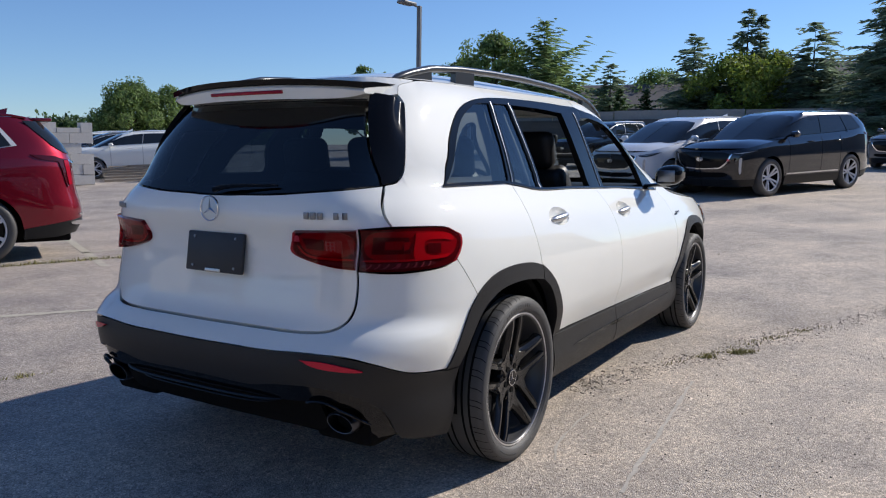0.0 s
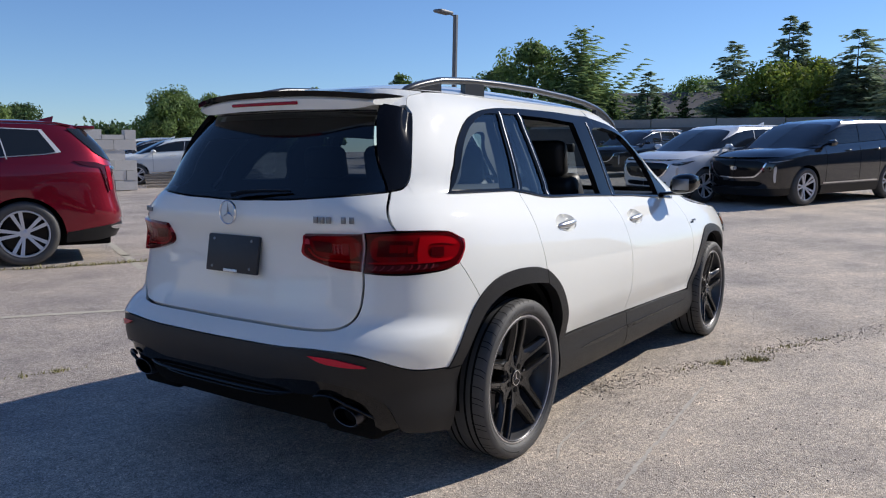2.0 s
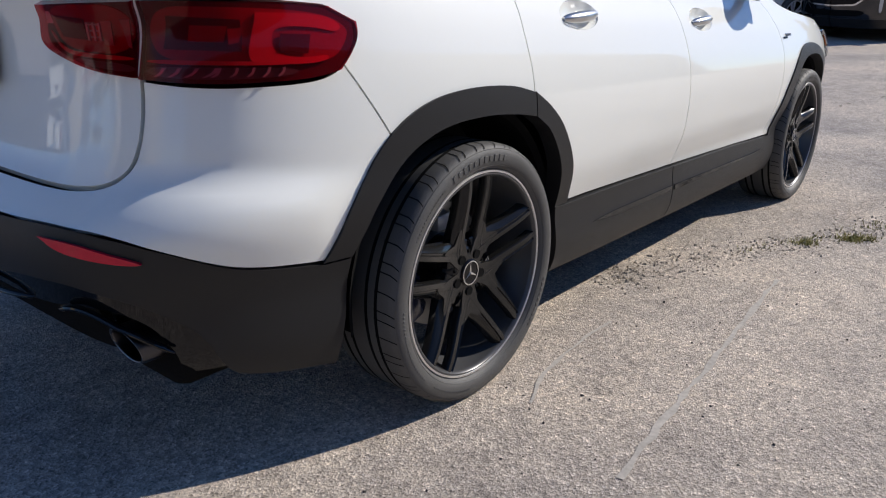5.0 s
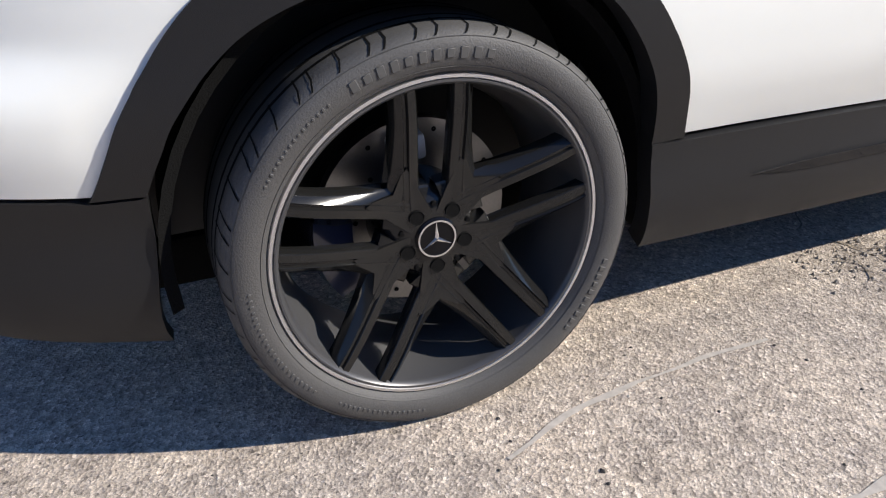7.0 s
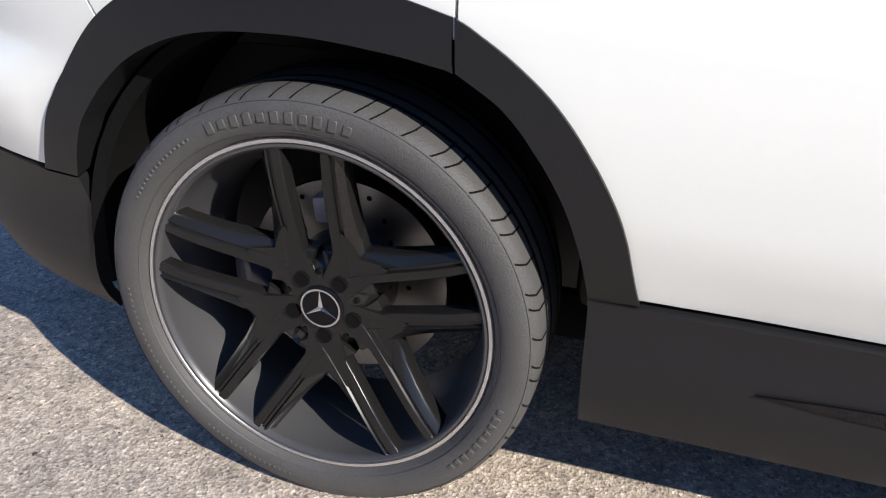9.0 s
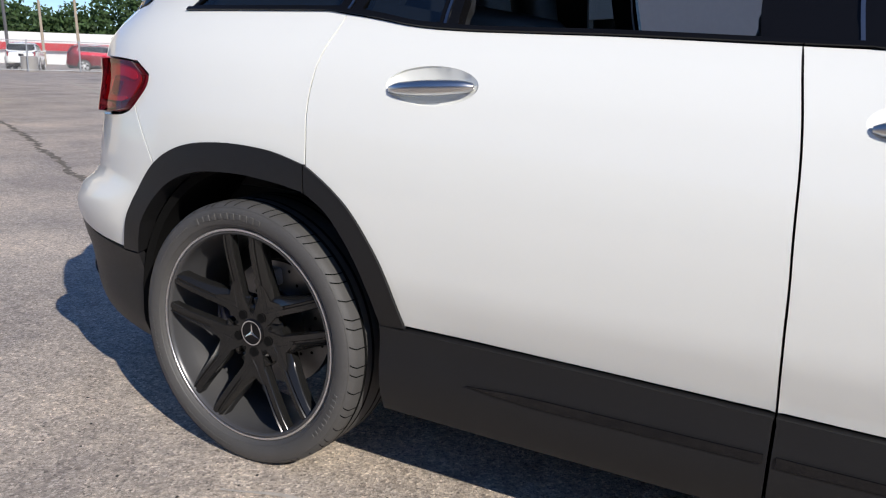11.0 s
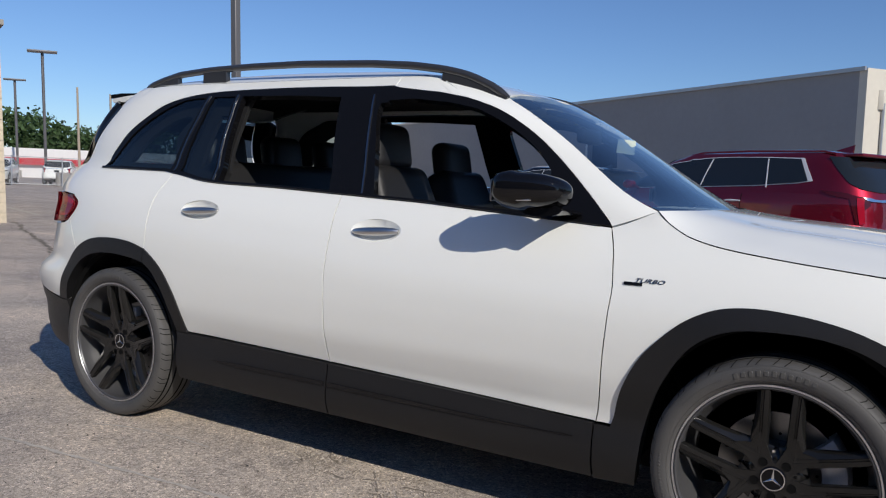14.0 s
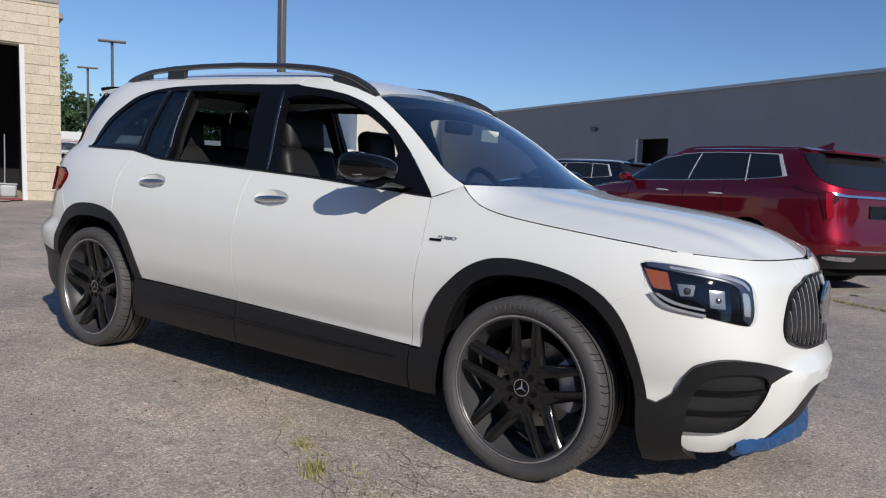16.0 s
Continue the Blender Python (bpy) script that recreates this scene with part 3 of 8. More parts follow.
for i in range(NT):
    for j in range(NV):
        a = i * (NV + 1) + j
        hf.append((a, a + 1, a + NV + 2, a + NV + 1))
k = len(hv)
hv += [(x, y, z - 0.03) for x, y, z in hv[NT * (NV + 1): k]]
hf += [(NT * (NV + 1) + j, k + j, k + j + 1, NT * (NV + 1) + j + 1)[::-1] for j in range(NV)]
part("bonnet", mesh_of(hv, hf, 50), WHITE, CAR)
lip_line = [(x + 0.0015, y, z - 0.003) for x, y, z in hv[NT * (NV + 1): k]]
part("bonnet_gap", tube(lip_line[1:-1], 0.0022, 6), LINER, CAR)
cowl = box_bm(2.42, -0.60, 0.94, 2.56, 0.60, 1.00, 0.02)
part("cowl", cowl, CLAD, CAR)

panel("bonnet_seam", "S! 2.424 1.0760;S 2.445 1.0520;S 2.497 1.0190;S 2.545 0.9970;S 2.640 0.9750;S 2.810 0.9545;S 3.000 0.9360;S 3.145 0.9220;S! 3.315 0.9040;S! 3.315 0.9018;S 3.145 0.9198;S 3.000 0.9338;S 2.810 0.9523;S 2.640 0.9728;S 2.545 0.9948;S 2.497 1.0168;S 2.445 1.0498;S! 2.424 1.0738", LINER, CAR, off=0.0015, both=True, gap=0.0, depth=0.01, step=0.02)
panel("seam_filler", "S! 3.215 .865;S 3.235 .80;S! 3.245 .775;S! 3.12 .70;S! 3.15 .675;S! 3.285 .755;S! 3.27 .85;S! 3.335 .893;S! 3.30 .914", WHITE, CAR, off=-0.002, both=True, gap=0.0, depth=0.004)

# nose
def chin(u, z):
    """A rounded lip that stands out under the grille and fades towards the side intakes."""
    if z > 0.56:
        return 0.0
    q = abs(hull(float(np.interp(u, U_ROWS, PHI_ROWS)), z).y)
    return 0.044 * (1 - smoothstep(0.28, 0.52, q)) * (1 - smoothstep(0.465, 0.525, z))


HEADLAMP = "S! 3.224 .852;S 3.242 .866;F .756 .855;F .656 .822;F .618 .802;F .607 .765;F .617 .695;F .638 .669;F .66 .666;F .765 .694;S 3.337 .720;S 3.283 .758"
GRILLE = "F! 0 .825;F .18 .814;F .317 .782;F .40 .71;F .432 .63;F .383 .582;F .225 .548;F! 0 .54"
panel("front_bumper", "F! 0 .871;F .186 .872;F .5 .880;F .67 .893;S! 3.318 .900;S 3.25 .870;S! 3.236 .862;S 3.247 .80;S! 3.264 .77;S! 3.12 .69;S 3.20 .59;S! 3.27 .395;S 3.34 .30;F .76 .24;F .69 .205;F .60 .192;F .48 .190;F .415 .20;F .365 .25;F .30 .33;F .22 .392;F! 0 .415", WHITE, CAR, off=chin, mirror_loop=True, gap=0.0006, step=0.03)
panel("grille_back", GRILLE, LINER, CAR, off=0.004, mirror_loop=True, depth=0.004)
panel("grille_rim", GRILLE, GLOSS, CAR, off=0.012, mirror_loop=True, depth=0.012, holes=("F! 0 .811;F .175 .80;F .306 .77;F .385 .702;F .414 .635;F .374 .596;F .22 .563;F! 0 .555",))
for y in np.linspace(-0.38, 0.38, 17):
    q = abs(y)
    top = float(np.interp(q, (0, 0.18, 0.31, 0.39, 0.43), (0.819, 0.809, 0.777, 0.705, 0.635)))
    low = float(np.interp(q, (0, 0.225, 0.38, 0.43), (0.546, 0.554, 0.59, 0.63)))
    v, f = [], []
    for t in np.linspace(0, 1, 9):
        z = low + (top - low) * t
        p = hull(phi_end(y, z, True), z)
        x = p.x + 0.006 + 0.010 * math.sin(math.pi * t) ** 0.5
        v += [(x - 0.02, p.y - 0.012, z), (x, p.y - 0.004, z), (x, p.y + 0.004, z), (x - 0.02, p.y + 0.012, z)]
    for k in range(8):
        f += [(k * 4 + i, k * 4 + i + 1, k * 4 + i + 5, k * 4 + i + 4) for i in range(3)]
    bar = part("grille_bar", mesh_of(v, f, 20), GRILLEBAR, CAR)
    part("bar_edge", tube([Vector(v[k * 4 + 1]).lerp(Vector(v[k * 4 + 2]), 0.5) for k in range(9)], 0.0016, 6), SATIN, bar, "bright bar edge")
badge = revolve([(-0.004, 0.0), (-0.004, 0.078), (0.0, 0.086), (0.008, 0.086)], 36)
part("nose_badge", mesh_of(*badge), CHROME, CAR, "plain round chrome badge", pose(3.70, 0, 0.705, 0, 0, 90))
panel("headlamp_base", HEADLAMP, GLOSS, CAR, off=0.003, both=True, depth=0.01, step=0.03)
panel("headlamp_reflector", "S! 3.240 .838;S! 3.318 .832;S! 3.343 .774;S 3.298 .772;S 3.275 .780", AMBER, CAR, off=0.010, both=True, depth=0.006, step=0.02, label="amber side reflector")
panel("lamp_brow", "S! 3.245 .857;S 3.311 .859;F .72 .845;F .655 .829;F .627 .814;F .616 .79;F .620 .75;F .630 .69;F! .648 .674;F! .672 .690;F .674 .703;F .664 .779;F .678 .806;F .735 .823;S 3.314 .838;S! 3.25 .845", DARKCHROME, CAR, off=0.008, both=True, depth=0.006, step=0.02, gap=0.0, label="dark chrome brow of the headlamp")
panel("light_guide", "S! 3.318 .850;F .72 .836;F .66 .820;F .640 .806;F! .632 .785;F! .640 .785;F .650 .800;F .668 .810;F .72 .827;S! 3.322 .841", CLEAR_LENS, CAR, off=0.012, both=True, depth=0.006, step=0.015, gap=0.0, label="bright brow-shaped light guide")
panel("light_guide", "F! .664 .778;F .640 .778;F .640 .74;F! .647 .700;F! .670 .704;F .668 .74", CLEAR_LENS, CAR, off=0.012, both=True, depth=0.006, step=0.015, gap=0.0)
for d in (0.0, 0.018):
    panel("light_guide", f"S! {3.272 + d:.3f} .760;S {3.312 + d * .8:.3f} {.720 + d:.3f};F .802 {.707 + d:.3f};F! .766 {.697 + d:.3f};F! .766 {.705 + d:.3f};F .800 {.716 + d:.3f};S {3.322 + d * .8:.3f} {.728 + d:.3f};S! {3.284 + d:.3f} .762", CLEAR_LENS, CAR, off=0.012, both=True, depth=0.006, step=0.015, gap=0.0)
panel("lamp_bezel", "S! 3.342 .803;F .765 .807;F! .700 .798;F! .708 .712;F! .765 .716;F .775 .748;S! 3.358 .750", PIANO, CAR, off=0.008, both=True, depth=0.006, step=0.02, gap=0.0)
for text in ("F! .748 .784;F! .716 .783;F! .724 .724;F! .756 .727", "S! 3.352 .796;F! .768 .796;F! .779 .760;S! 3.368 .758"):
    block = panel("projector_lamp", text, LAMPGREY, CAR, off=0.014, both=True, depth=0.012, step=0.01, gap=0.0, label="silver squarish projector lamp")
    ys = [float(p.split()[1]) for p in text.split(";") if p[0] == "F"]
    y, z = (0.736, 0.754) if len(ys) == 4 else (0.785, 0.777)
    for side, ob in zip((1, -1), block):
        p = hull(phi_end(y, z, True), z)
        r = 0.012 if len(ys) == 4 else 0.014
        lens_me = mesh_of(*revolve([(-0.006, 0.0004), (-0.005, r * 0.5), (-0.002, r * 0.85), (0.006, r)], 24))
        part("lens", lens_me, DARKCHROME if len(ys) == 4 else TRIM, ob, "", Matrix.Translation((p.x + 0.010, (p.y - 0.010) * side, z)) @ pose(0, 0, 0, 0, 0, 45 if side > 0 else 135))
cover = panel("headlamp_cover", HEADLAMP, LAMPGLASS, CAR, off=0.016, both=True, depth=0.012, step=0.03, label="clear headlamp cover")
for ob in cover:
    ob.visible_shadow = False
OPENING = "F .595 .506;F .72 .514;F .748 .488;F .752 .43;F .757 .345;F! .745 .300;F .66 .301;F .615 .322;F .558 .377;F .522 .459"
panel("intake_surround", "S! 3.25 .402;S! 3.318 .385;S 3.376 .432;F .781 .515;F .767 .544;F .712 .565;F .571 .541;F .45 .510;F! .343 .484;F .45 .478;F! .522 .462;F .556 .379;F .612 .320;F .66 .298;F! .748 .297;F .73 .25;F .705 .218;F! .655 .192;F .70 .170;S 3.34 .16;S! 3.262 .165", CLAD, CAR, off=0.02, both=True, depth=0.03, step=0.03, holes=(OPENING,))
panel("intake_mesh", OPENING, TRIM, CAR, off=0.004, gap=-0.006, both=True, depth=0.004, step=0.03)
for z, y0, y1 in ((0.435, 0.545, 0.755), (0.362, 0.585, 0.758)):
    panel("intake_blade", f"F! {y0} {z + .010};F .66 {z + .013};F! {y1} {z + .012};F! {y1} {z - .004};F .66 {z - .004};F! {y0} {z - .002}", GLOSS, CAR, off=0.018, both=True, depth=0.015, step=0.025)
panel("lower_intake", "F! 0 .417;F .22 .394;F .30 .333;F .365 .252;F .415 .202;F .40 .17;F! 0 .17", TRIM, CAR, off=0.03, mirror_loop=True, depth=0.01)
splitter = []
for j in range(33):
    y = -0.54 + 1.08 * j / 32
    p = hull(phi_end(y, 0.19, True), 0.19)
    splitter.append((p.x + 0.04 - 0.04 * abs(y / 0.54) ** 3, p.y, 0.185 + 0.02 * (y / 0.54) ** 4))
part("splitter", tube(splitter, 0.03, 8, 0.4), CLAD, CAR)
fv, ff = [], []
rnd = random.Random(5)
for j in range(33):
    x, y, z = splitter[j]
    for k, (dx, dz) in enumerate(((-0.012, 0.075), (0.016, 0.055), (0.034, 0.02), (0.036, -0.012), (0.01, -0.028))):
        fv.append((x + dx + rnd.uniform(-0.007, 0.007), y + rnd.uniform(-0.008, 0.008), z + dz + rnd.uniform(-0.008, 0.008)))
for j in range(32):
    ff += [(j * 5 + k, j * 5 + k + 1, j * 5 + k + 6, j * 5 + k + 5) for k in range(4)]
part("protective_film", mesh_of(fv, ff, 25), BLUEFILM, CAR, "crumpled blue protective film")

# tail
panel("lower_valance", "R! .002 .472;R .30 .468;R .394 .488;R .546 .498;R .60 .492;R .68 .466;R .722 .414;R .742 .374;R! .746 .287;R! .692 .281;R .702 .323;R .698 .36;R .684 .402;R .635 .436;R .562 .438;R! .50 .43;R .42 .424;R .227 .425;R! .002 .422", PIANO, CAR, off=-0.010, both=True, depth=0.05, gap=0.0, step=0.03)
for z, y1, o, r in ((0.419, 0.43, 0.012, 0.0075), (0.396, 0.36, -0.004, 0.006)):
    lip = []
    for y in np.linspace(-y1, y1, 31):
        p = hull(phi_end(float(y), z, False), z)
        lip.append((p.x - o + 0.03 * (abs(y) / y1) ** 8, p.y, z + 0.010 * (abs(y) / y1) ** 3))
    part("valance_lip", tube(lip, [0.002] + [r] * 29 + [0.002], 10, 0.8), PIANO, CAR, "gloss black bumper blade")
for side in (1, -1):
    # a glossy brow that arches over the exhaust
    brow = []
    for t in np.linspace(0, 1, 17):
        y = 0.525 + 0.18 * t
        z = 0.432 + 0.012 * math.sin(math.pi * min(1, t * 1.6)) - 0.085 * t**2.6
        p = hull(phi_end(y, z, False), z)
        brow.append((p.x - 0.004, p.y * side, z))
    part("exhaust_brow", tube(brow, [0.003] + [0.009] * 15 + [0.003], 10, 0.7), PIANO, CAR, "gloss black brow over the exhaust")
panel("under_valance", "R! 0 .45;R .55 .45;R .55 .26;R! 0 .255", LINER, CAR, off=-0.06, mirror_loop=True, depth=0.02)
for side in (1, -1):
    x0 = -0.812
    ring_v = []
    for i in range(40):
        a = 2 * math.pi * i / 40
        cy, cz = 0.056 * math.copysign(abs(math.cos(a)) ** 0.85, math.cos(a)), 0.038 * math.copysign(abs(math.sin(a)) ** 0.85, math.sin(a))
        for dx, k2 in ((0.07, 0.9), (0.0, 0.9), (-0.006, 0.94), (-0.006, 0.99), (0.0, 1.03), (0.07, 1.03)):
            ring_v.append((x0 + dx - 0.3 * cz, side * -0.605 + cy * k2, 0.347 + cz * k2))
    rfaces = [(i * 6 + j, i * 6 + (j + 1) % 6, ((i + 1) % 40) * 6 + (j + 1) % 6, ((i + 1) % 40) * 6 + j) for i in range(40) for j in range(6)]
    tip = part("exhaust_tip", mesh_of(ring_v, rfaces, 30), BLACKCHROME, CAR, "oval dark chrome exhaust tip")
    lip = [(x0 - 0.005 - 0.3 * 0.037 * math.sin(a), side * -0.605 + 0.054 * math.cos(a), 0.347 + 0.037 * math.sin(a)) for a in np.linspace(0, 2 * math.pi, 33)]
    part("tip_rim", tube(lip, 0.0017, 6), DARKCHROME, tip)
    part("exhaust_pipe", mesh_of([(x0 + 0.045, side * -0.605 + 0.05 * math.cos(a), 0.347 + 0.034 * math.sin(a)) for a in np.linspace(0, 2 * math.pi, 25)[:-1]], [tuple(range(24))]), LINER, tip)
    part("exhaust_well", box_bm(x0 + 0.05, side * -0.44, 0.25, x0 + 0.24, side * -0.70, 0.435, 0.03), LINER, CAR)
panel("reflector", "R! .514 .583;R .58 .584;R .64 .577;R .712 .553;R .704 .543;R .645 .549;R .56 .561", RED_BAR, CAR, off=0.013, both=True, depth=0.008, step=0.025, label="slim red reflector")

LAMP_IN = "R! .405 1.006;R .52 1.011;R! .632 1.013;R! .626 .871;R .54 .878;R .443 .899;R .385 .918;R .374 .945"
LAMP_OUT = "R! .640 1.014;R .72 1.012;S -.52 1.010;S! -.436 1.003;S! -.375 .972;S -.376 .945;S -.40 .910;S! -.430 .881;S -.49 .867;R .733 .861;R! .634 .869"
lamp_in = panel("tail_lamp", LAMP_IN, DARK_LENS, CAR, off=0.001, both=True, depth=0.02, step=0.03, label="dark red wraparound tail lamp")
lamp_out = panel("tail_lamp", LAMP_OUT, DARK_LENS, CAR, off=0.001, both=True, depth=0.02, step=0.03, label="dark red wraparound tail lamp")
SMOKE = material("smoked_lamp_backing", (0.10, 0.06, 0.065), 0.3, coat=0.3, grain=0.2, scale=90)
PINK = material("pale_pink_lamp_mirror", (0.42, 0.20, 0.19), 0.25, metal=0.3, grain=0.1, scale=90)
RIB = material("silvered_lamp_rib", (0.75, 0.72, 0.72), 0.25, metal=0.6, grain=0.05)
INNER = (
    ("R .42 .998;R .62 1.004;R .62 .912;R .445 .917;R .408 .96", RED_LENS, 0.003),
    ("R! .430 .980;R! .514 .976;R! .514 .936;R! .443 .940", DARK_LENS, 0.006),
    ("R .44 .916;R .53 .912;R .62 .911;R .62 .903;R .53 .904;R .44 .908;R .40 .95;R .408 .95", RED_BAR, 0.007),
    ("R! .557 .974;R! .580 .974;R! .580 .929;R! .560 .930", PINK, 0.006),
    ("R! .598 .978;R! .617 .978;R! .617 .925;R .607 .930", PINK, 0.006),
    ("R .45 .902;R .62 .897;R .62 .880;R .50 .890", SMOKE, 0.003),
)
OUTER = (
    ("R .645 1.003;S -.58 1.001;S -.45 .993;S -.395 .968;S -.395 .945;S -.44 .898;S -.53 .903;R .645 .907", RED_LENS, 0.003),
    ("S! -.573 .992;S -.45 .990;S -.405 .968;S -.42 .953;S -.46 .964;S -.54 .968;S -.555 .945;S -.552 .915;S -.49 .908;S -.44 .915;S -.46 .897;S -.58 .899;S -.60 .908;S -.588 .95", RED_BAR, 0.007),
    ("R! .672 .986;S! -.600 .979;S! -.606 .922;R! .668 .926", DARK_LENS, 0.006),
    ("R! .700 .969;R! .738 .967;R! .738 .938;R! .700 .940", RED_LENS, 0.009),
    ("R! .752 .964;S! -.622 .962;S! -.624 .934;R! .752 .938", RED_LENS, 0.009),
    ("S! -.535 .953;S! -.478 .951;S! -.490 .916;S! -.544 .921", DARK_LENS, 0.009),
    ("R .645 .908;S -.60 .904;S -.52 .903;S -.52 .897;S -.60 .897;R .645 .900", RED_BAR, 0.009),
    ("R .640 .896;S -.60 .894;S -.50 .890;S -.53 .876;S -.64 .872;R .645 .876", SMOKE, 0.004),
)
for lamp, rows in ((lamp_in[0], INNER), (lamp_out[0], OUTER)):
    for text, mat, o in rows:
        panel("light_guide", text, mat, lamp, off=o, both=True, depth=0.003, step=0.03, gap=0.0)
for y in (0.522, 0.538, 0.552):
    panel("lamp_rib", f"R! {y:.3f} .971;R! {y + .004:.3f} .971;R! {y + .004:.3f} .936;R! {y:.3f} .936", RIB, lamp_in[0], off=0.009, both=True, depth=0.004, step=0.02, gap=0.0)
for z in (0.966, 0.954, 0.942):
    panel("lamp_rib", f"R! .522 {z + .0025:.4f};R! .555 {z + .0025:.4f};R! .555 {z:.3f};R! .522 {z:.3f}", RIB, lamp_in[0], off=0.0095, both=True, depth=0.004, step=0.02, gap=0.0)
for k in range(9):
    kind, a = ("R", 0.66 + 0.022 * k) if k < 4 else ("S", -0.655 + 0.026 * (k - 4))
    panel("lamp_rib", f"{kind}! {a + .009:.3f} .893;{kind}! {a + .014:.3f} .893;{kind} {a + .010:.3f} .882;{kind}! {a:.3f} .876;{kind}! {a - .004:.3f} .877;{kind} {a + .006:.3f} .884", RIB, lamp_out[0], off=0.010, both=True, depth=0.006, step=0.02, gap=0.0)
for text, top in ((LAMP_IN, lamp_in[0]), (LAMP_OUT, lamp_out[0])):
    for ob in panel("lamp_cover", text, REDGLASS, top, off=0.017, both=True, depth=0.016, step=0.025, label="glossy clear red lamp cover"):
        ob.visible_shadow = False

# plate carrier, badges
plate = part("number_plate", box_bm(-0.15, -0.008, -0.075, 0.15, 0.008, 0.075, 0.006), PLATE, CAR, "empty dark plate carrier", Matrix.Translation((-0.808, -0.012, 0.902)) @ pose(0, 0, 0, -9, 0, -90))
for a, b in ((-0.11, 0.055), (0.11, 0.055), (-0.11, -0.055), (0.11, -0.055)):
    part("screw", mesh_of(*revolve([(-0.003, 0.0005), (-0.003, 0.005), (0, 0.006)], 12)), DARKCHROME, plate, "", Matrix.Translation((a, -0.0085, b)))
part("slot", box_bm(-0.04, -0.011, -0.073, 0.04, -0.008, -0.062, 0.001), SATIN, plate)


def badge_mesh(r, thick):
    bm = bmesh.new()
    for me in (mesh_of(*revolve([(-thick, r * 0.91), (-thick * 1.3, r * 0.955), (-thick, r), (thick, r), (thick, r * 0.91)], 40, True)),):
        bm.from_mesh(me)
    for i in range(3):
        a = math.pi / 2 + 2 * math.pi * i / 3
        d, s = Vector((math.cos(a), 0, math.sin(a))), Vector((-math.sin(a), 0, math.cos(a)))
        c = [bm.verts.new(q) for q in (d * r * 0.92, s * r * 0.12, Vector((0, -thick * 1.6, 0)), s * -r * 0.12)]
        bm.faces.new((c[0], c[1], c[2]))
        bm.faces.new((c[0], c[2], c[3]))
    return bm


part("tail_badge", badge_mesh(0.048, 0.004), CHROME, CAR, "round chrome badge", Matrix.Translation((-0.828, -0.012, 1.068)) @ pose(0, 0, 0, 0, 0, -90))


def bar_word(text, y0, y1, z, h):
    """Plain chrome bars in the place of a model name, on the tailgate."""
    step = (y1 - y0) / len(text)
    for i, c in enumerate(text):
        if c == " ":
            continue
        y = y0 + step * (i + 0.5)
        p = hull(phi_end(y, z, False), z)
        part("badge_bar", box_bm(-abs(step) * 0.40, -0.002, -h / 2, abs(step) * 0.40, 0.002, h / 2, 0.001), DARKCHROME, CAR, "", Matrix.Translation((p.x - 0.003, p.y, z)) @ pose(0, 0, 0, 0, 0, -90))


bar_word("xxx xx", 0.452, 0.612, 1.058, 0.024)
bar_word("xxxx", -0.53, -0.64, 1.058, 0.02)
txt = bpy.data.curves.new("turbo", "FONT")
txt.body, txt.size, txt.extrude, txt.shear = "TURBO", 0.019, 0.0012, 0.35
txt.materials.append(DARKCHROME)
for side in (1, -1):
    word = new("turbo_badge", txt)
    word.parent = CAR
    word.matrix_local = (Matrix.Translation((2.400, -0.8585, 0.860)) @ pose(0, 0, 0, 64, 0, 1) if side > 0 else Matrix.Translation((2.49, 0.8580, 0.860)) @ pose(0, 0, 0, 64, 0, 179)) @ Matrix.Diagonal((1.45, 1, 1, 1))
    word["label"] = "small dark chrome turbo lettering"
    part("badge_bar", box_bm(-0.028, -0.002, -0.005, 0.028, 0.002, 0.005, 0.001), GLOSS, CAR, "", Matrix.Translation((2.398, -0.8605 * side, 0.8545)) @ pose(0, 0, 0, -24 * side, 0, 1 * side))

# spoiler, rails
sv, sf, bv, bf = [], [], [], []
NS = 30
for j in range(NS + 1):
    y = -0.51 + 1.02 * j / NS
    q = abs(y) / 0.51
    xr, zt, zb = -0.625 + 0.092 * q**2.4, 1.530 - 0.022 * q**2.4, 1.474 - 0.012 * q**2 + 0.024 * q**8
    sv += [(xr + 0.25, y, zt + 0.02), (xr + 0.06, y, zt + 0.004), (xr + 0.008, y, zt - 0.004), (xr, y, zt - 0.014), (xr + 0.012, y, zb), (xr + 0.17, y, zb + 0.002)]
    bv += [(xr + 0.20, y, zt + 0.022), (xr + 0.07, y, zt + 0.024), (xr - 0.012, y, zt + 0.018), (xr - 0.008, y, zt - 0.002), (xr + 0.06, y, zt + 0.002)]
for j in range(NS):
    for i in range(6):
        sf.append((j * 6 + i, j * 6 + (i + 1) % 6, (j + 1) * 6 + (i + 1) % 6, (j + 1) * 6 + i))
    for i in range(5):
        bf.append((j * 5 + i, j * 5 + (i + 1) % 5, (j + 1) * 5 + (i + 1) % 5, (j + 1) * 5 + i))
sf += [tuple(range(6))[::-1], tuple(range(NS * 6, NS * 6 + 6))]
bf += [tuple(range(5))[::-1], tuple(range(NS * 5, NS * 5 + 5))]
spoiler = part("spoiler", mesh_of(sv, sf), WHITE, CAR, "white roof spoiler with a black blade")
part("blade", mesh_of(bv, bf), GLOSS, spoiler)
part("brake_light", tube([(-0.6235 + 0.092 * (abs(y) / 0.51) ** 2.4, y, 1.499) for y in np.linspace(-0.19, 0.19, 9)], 0.007, 8), RED_LENS, spoiler)
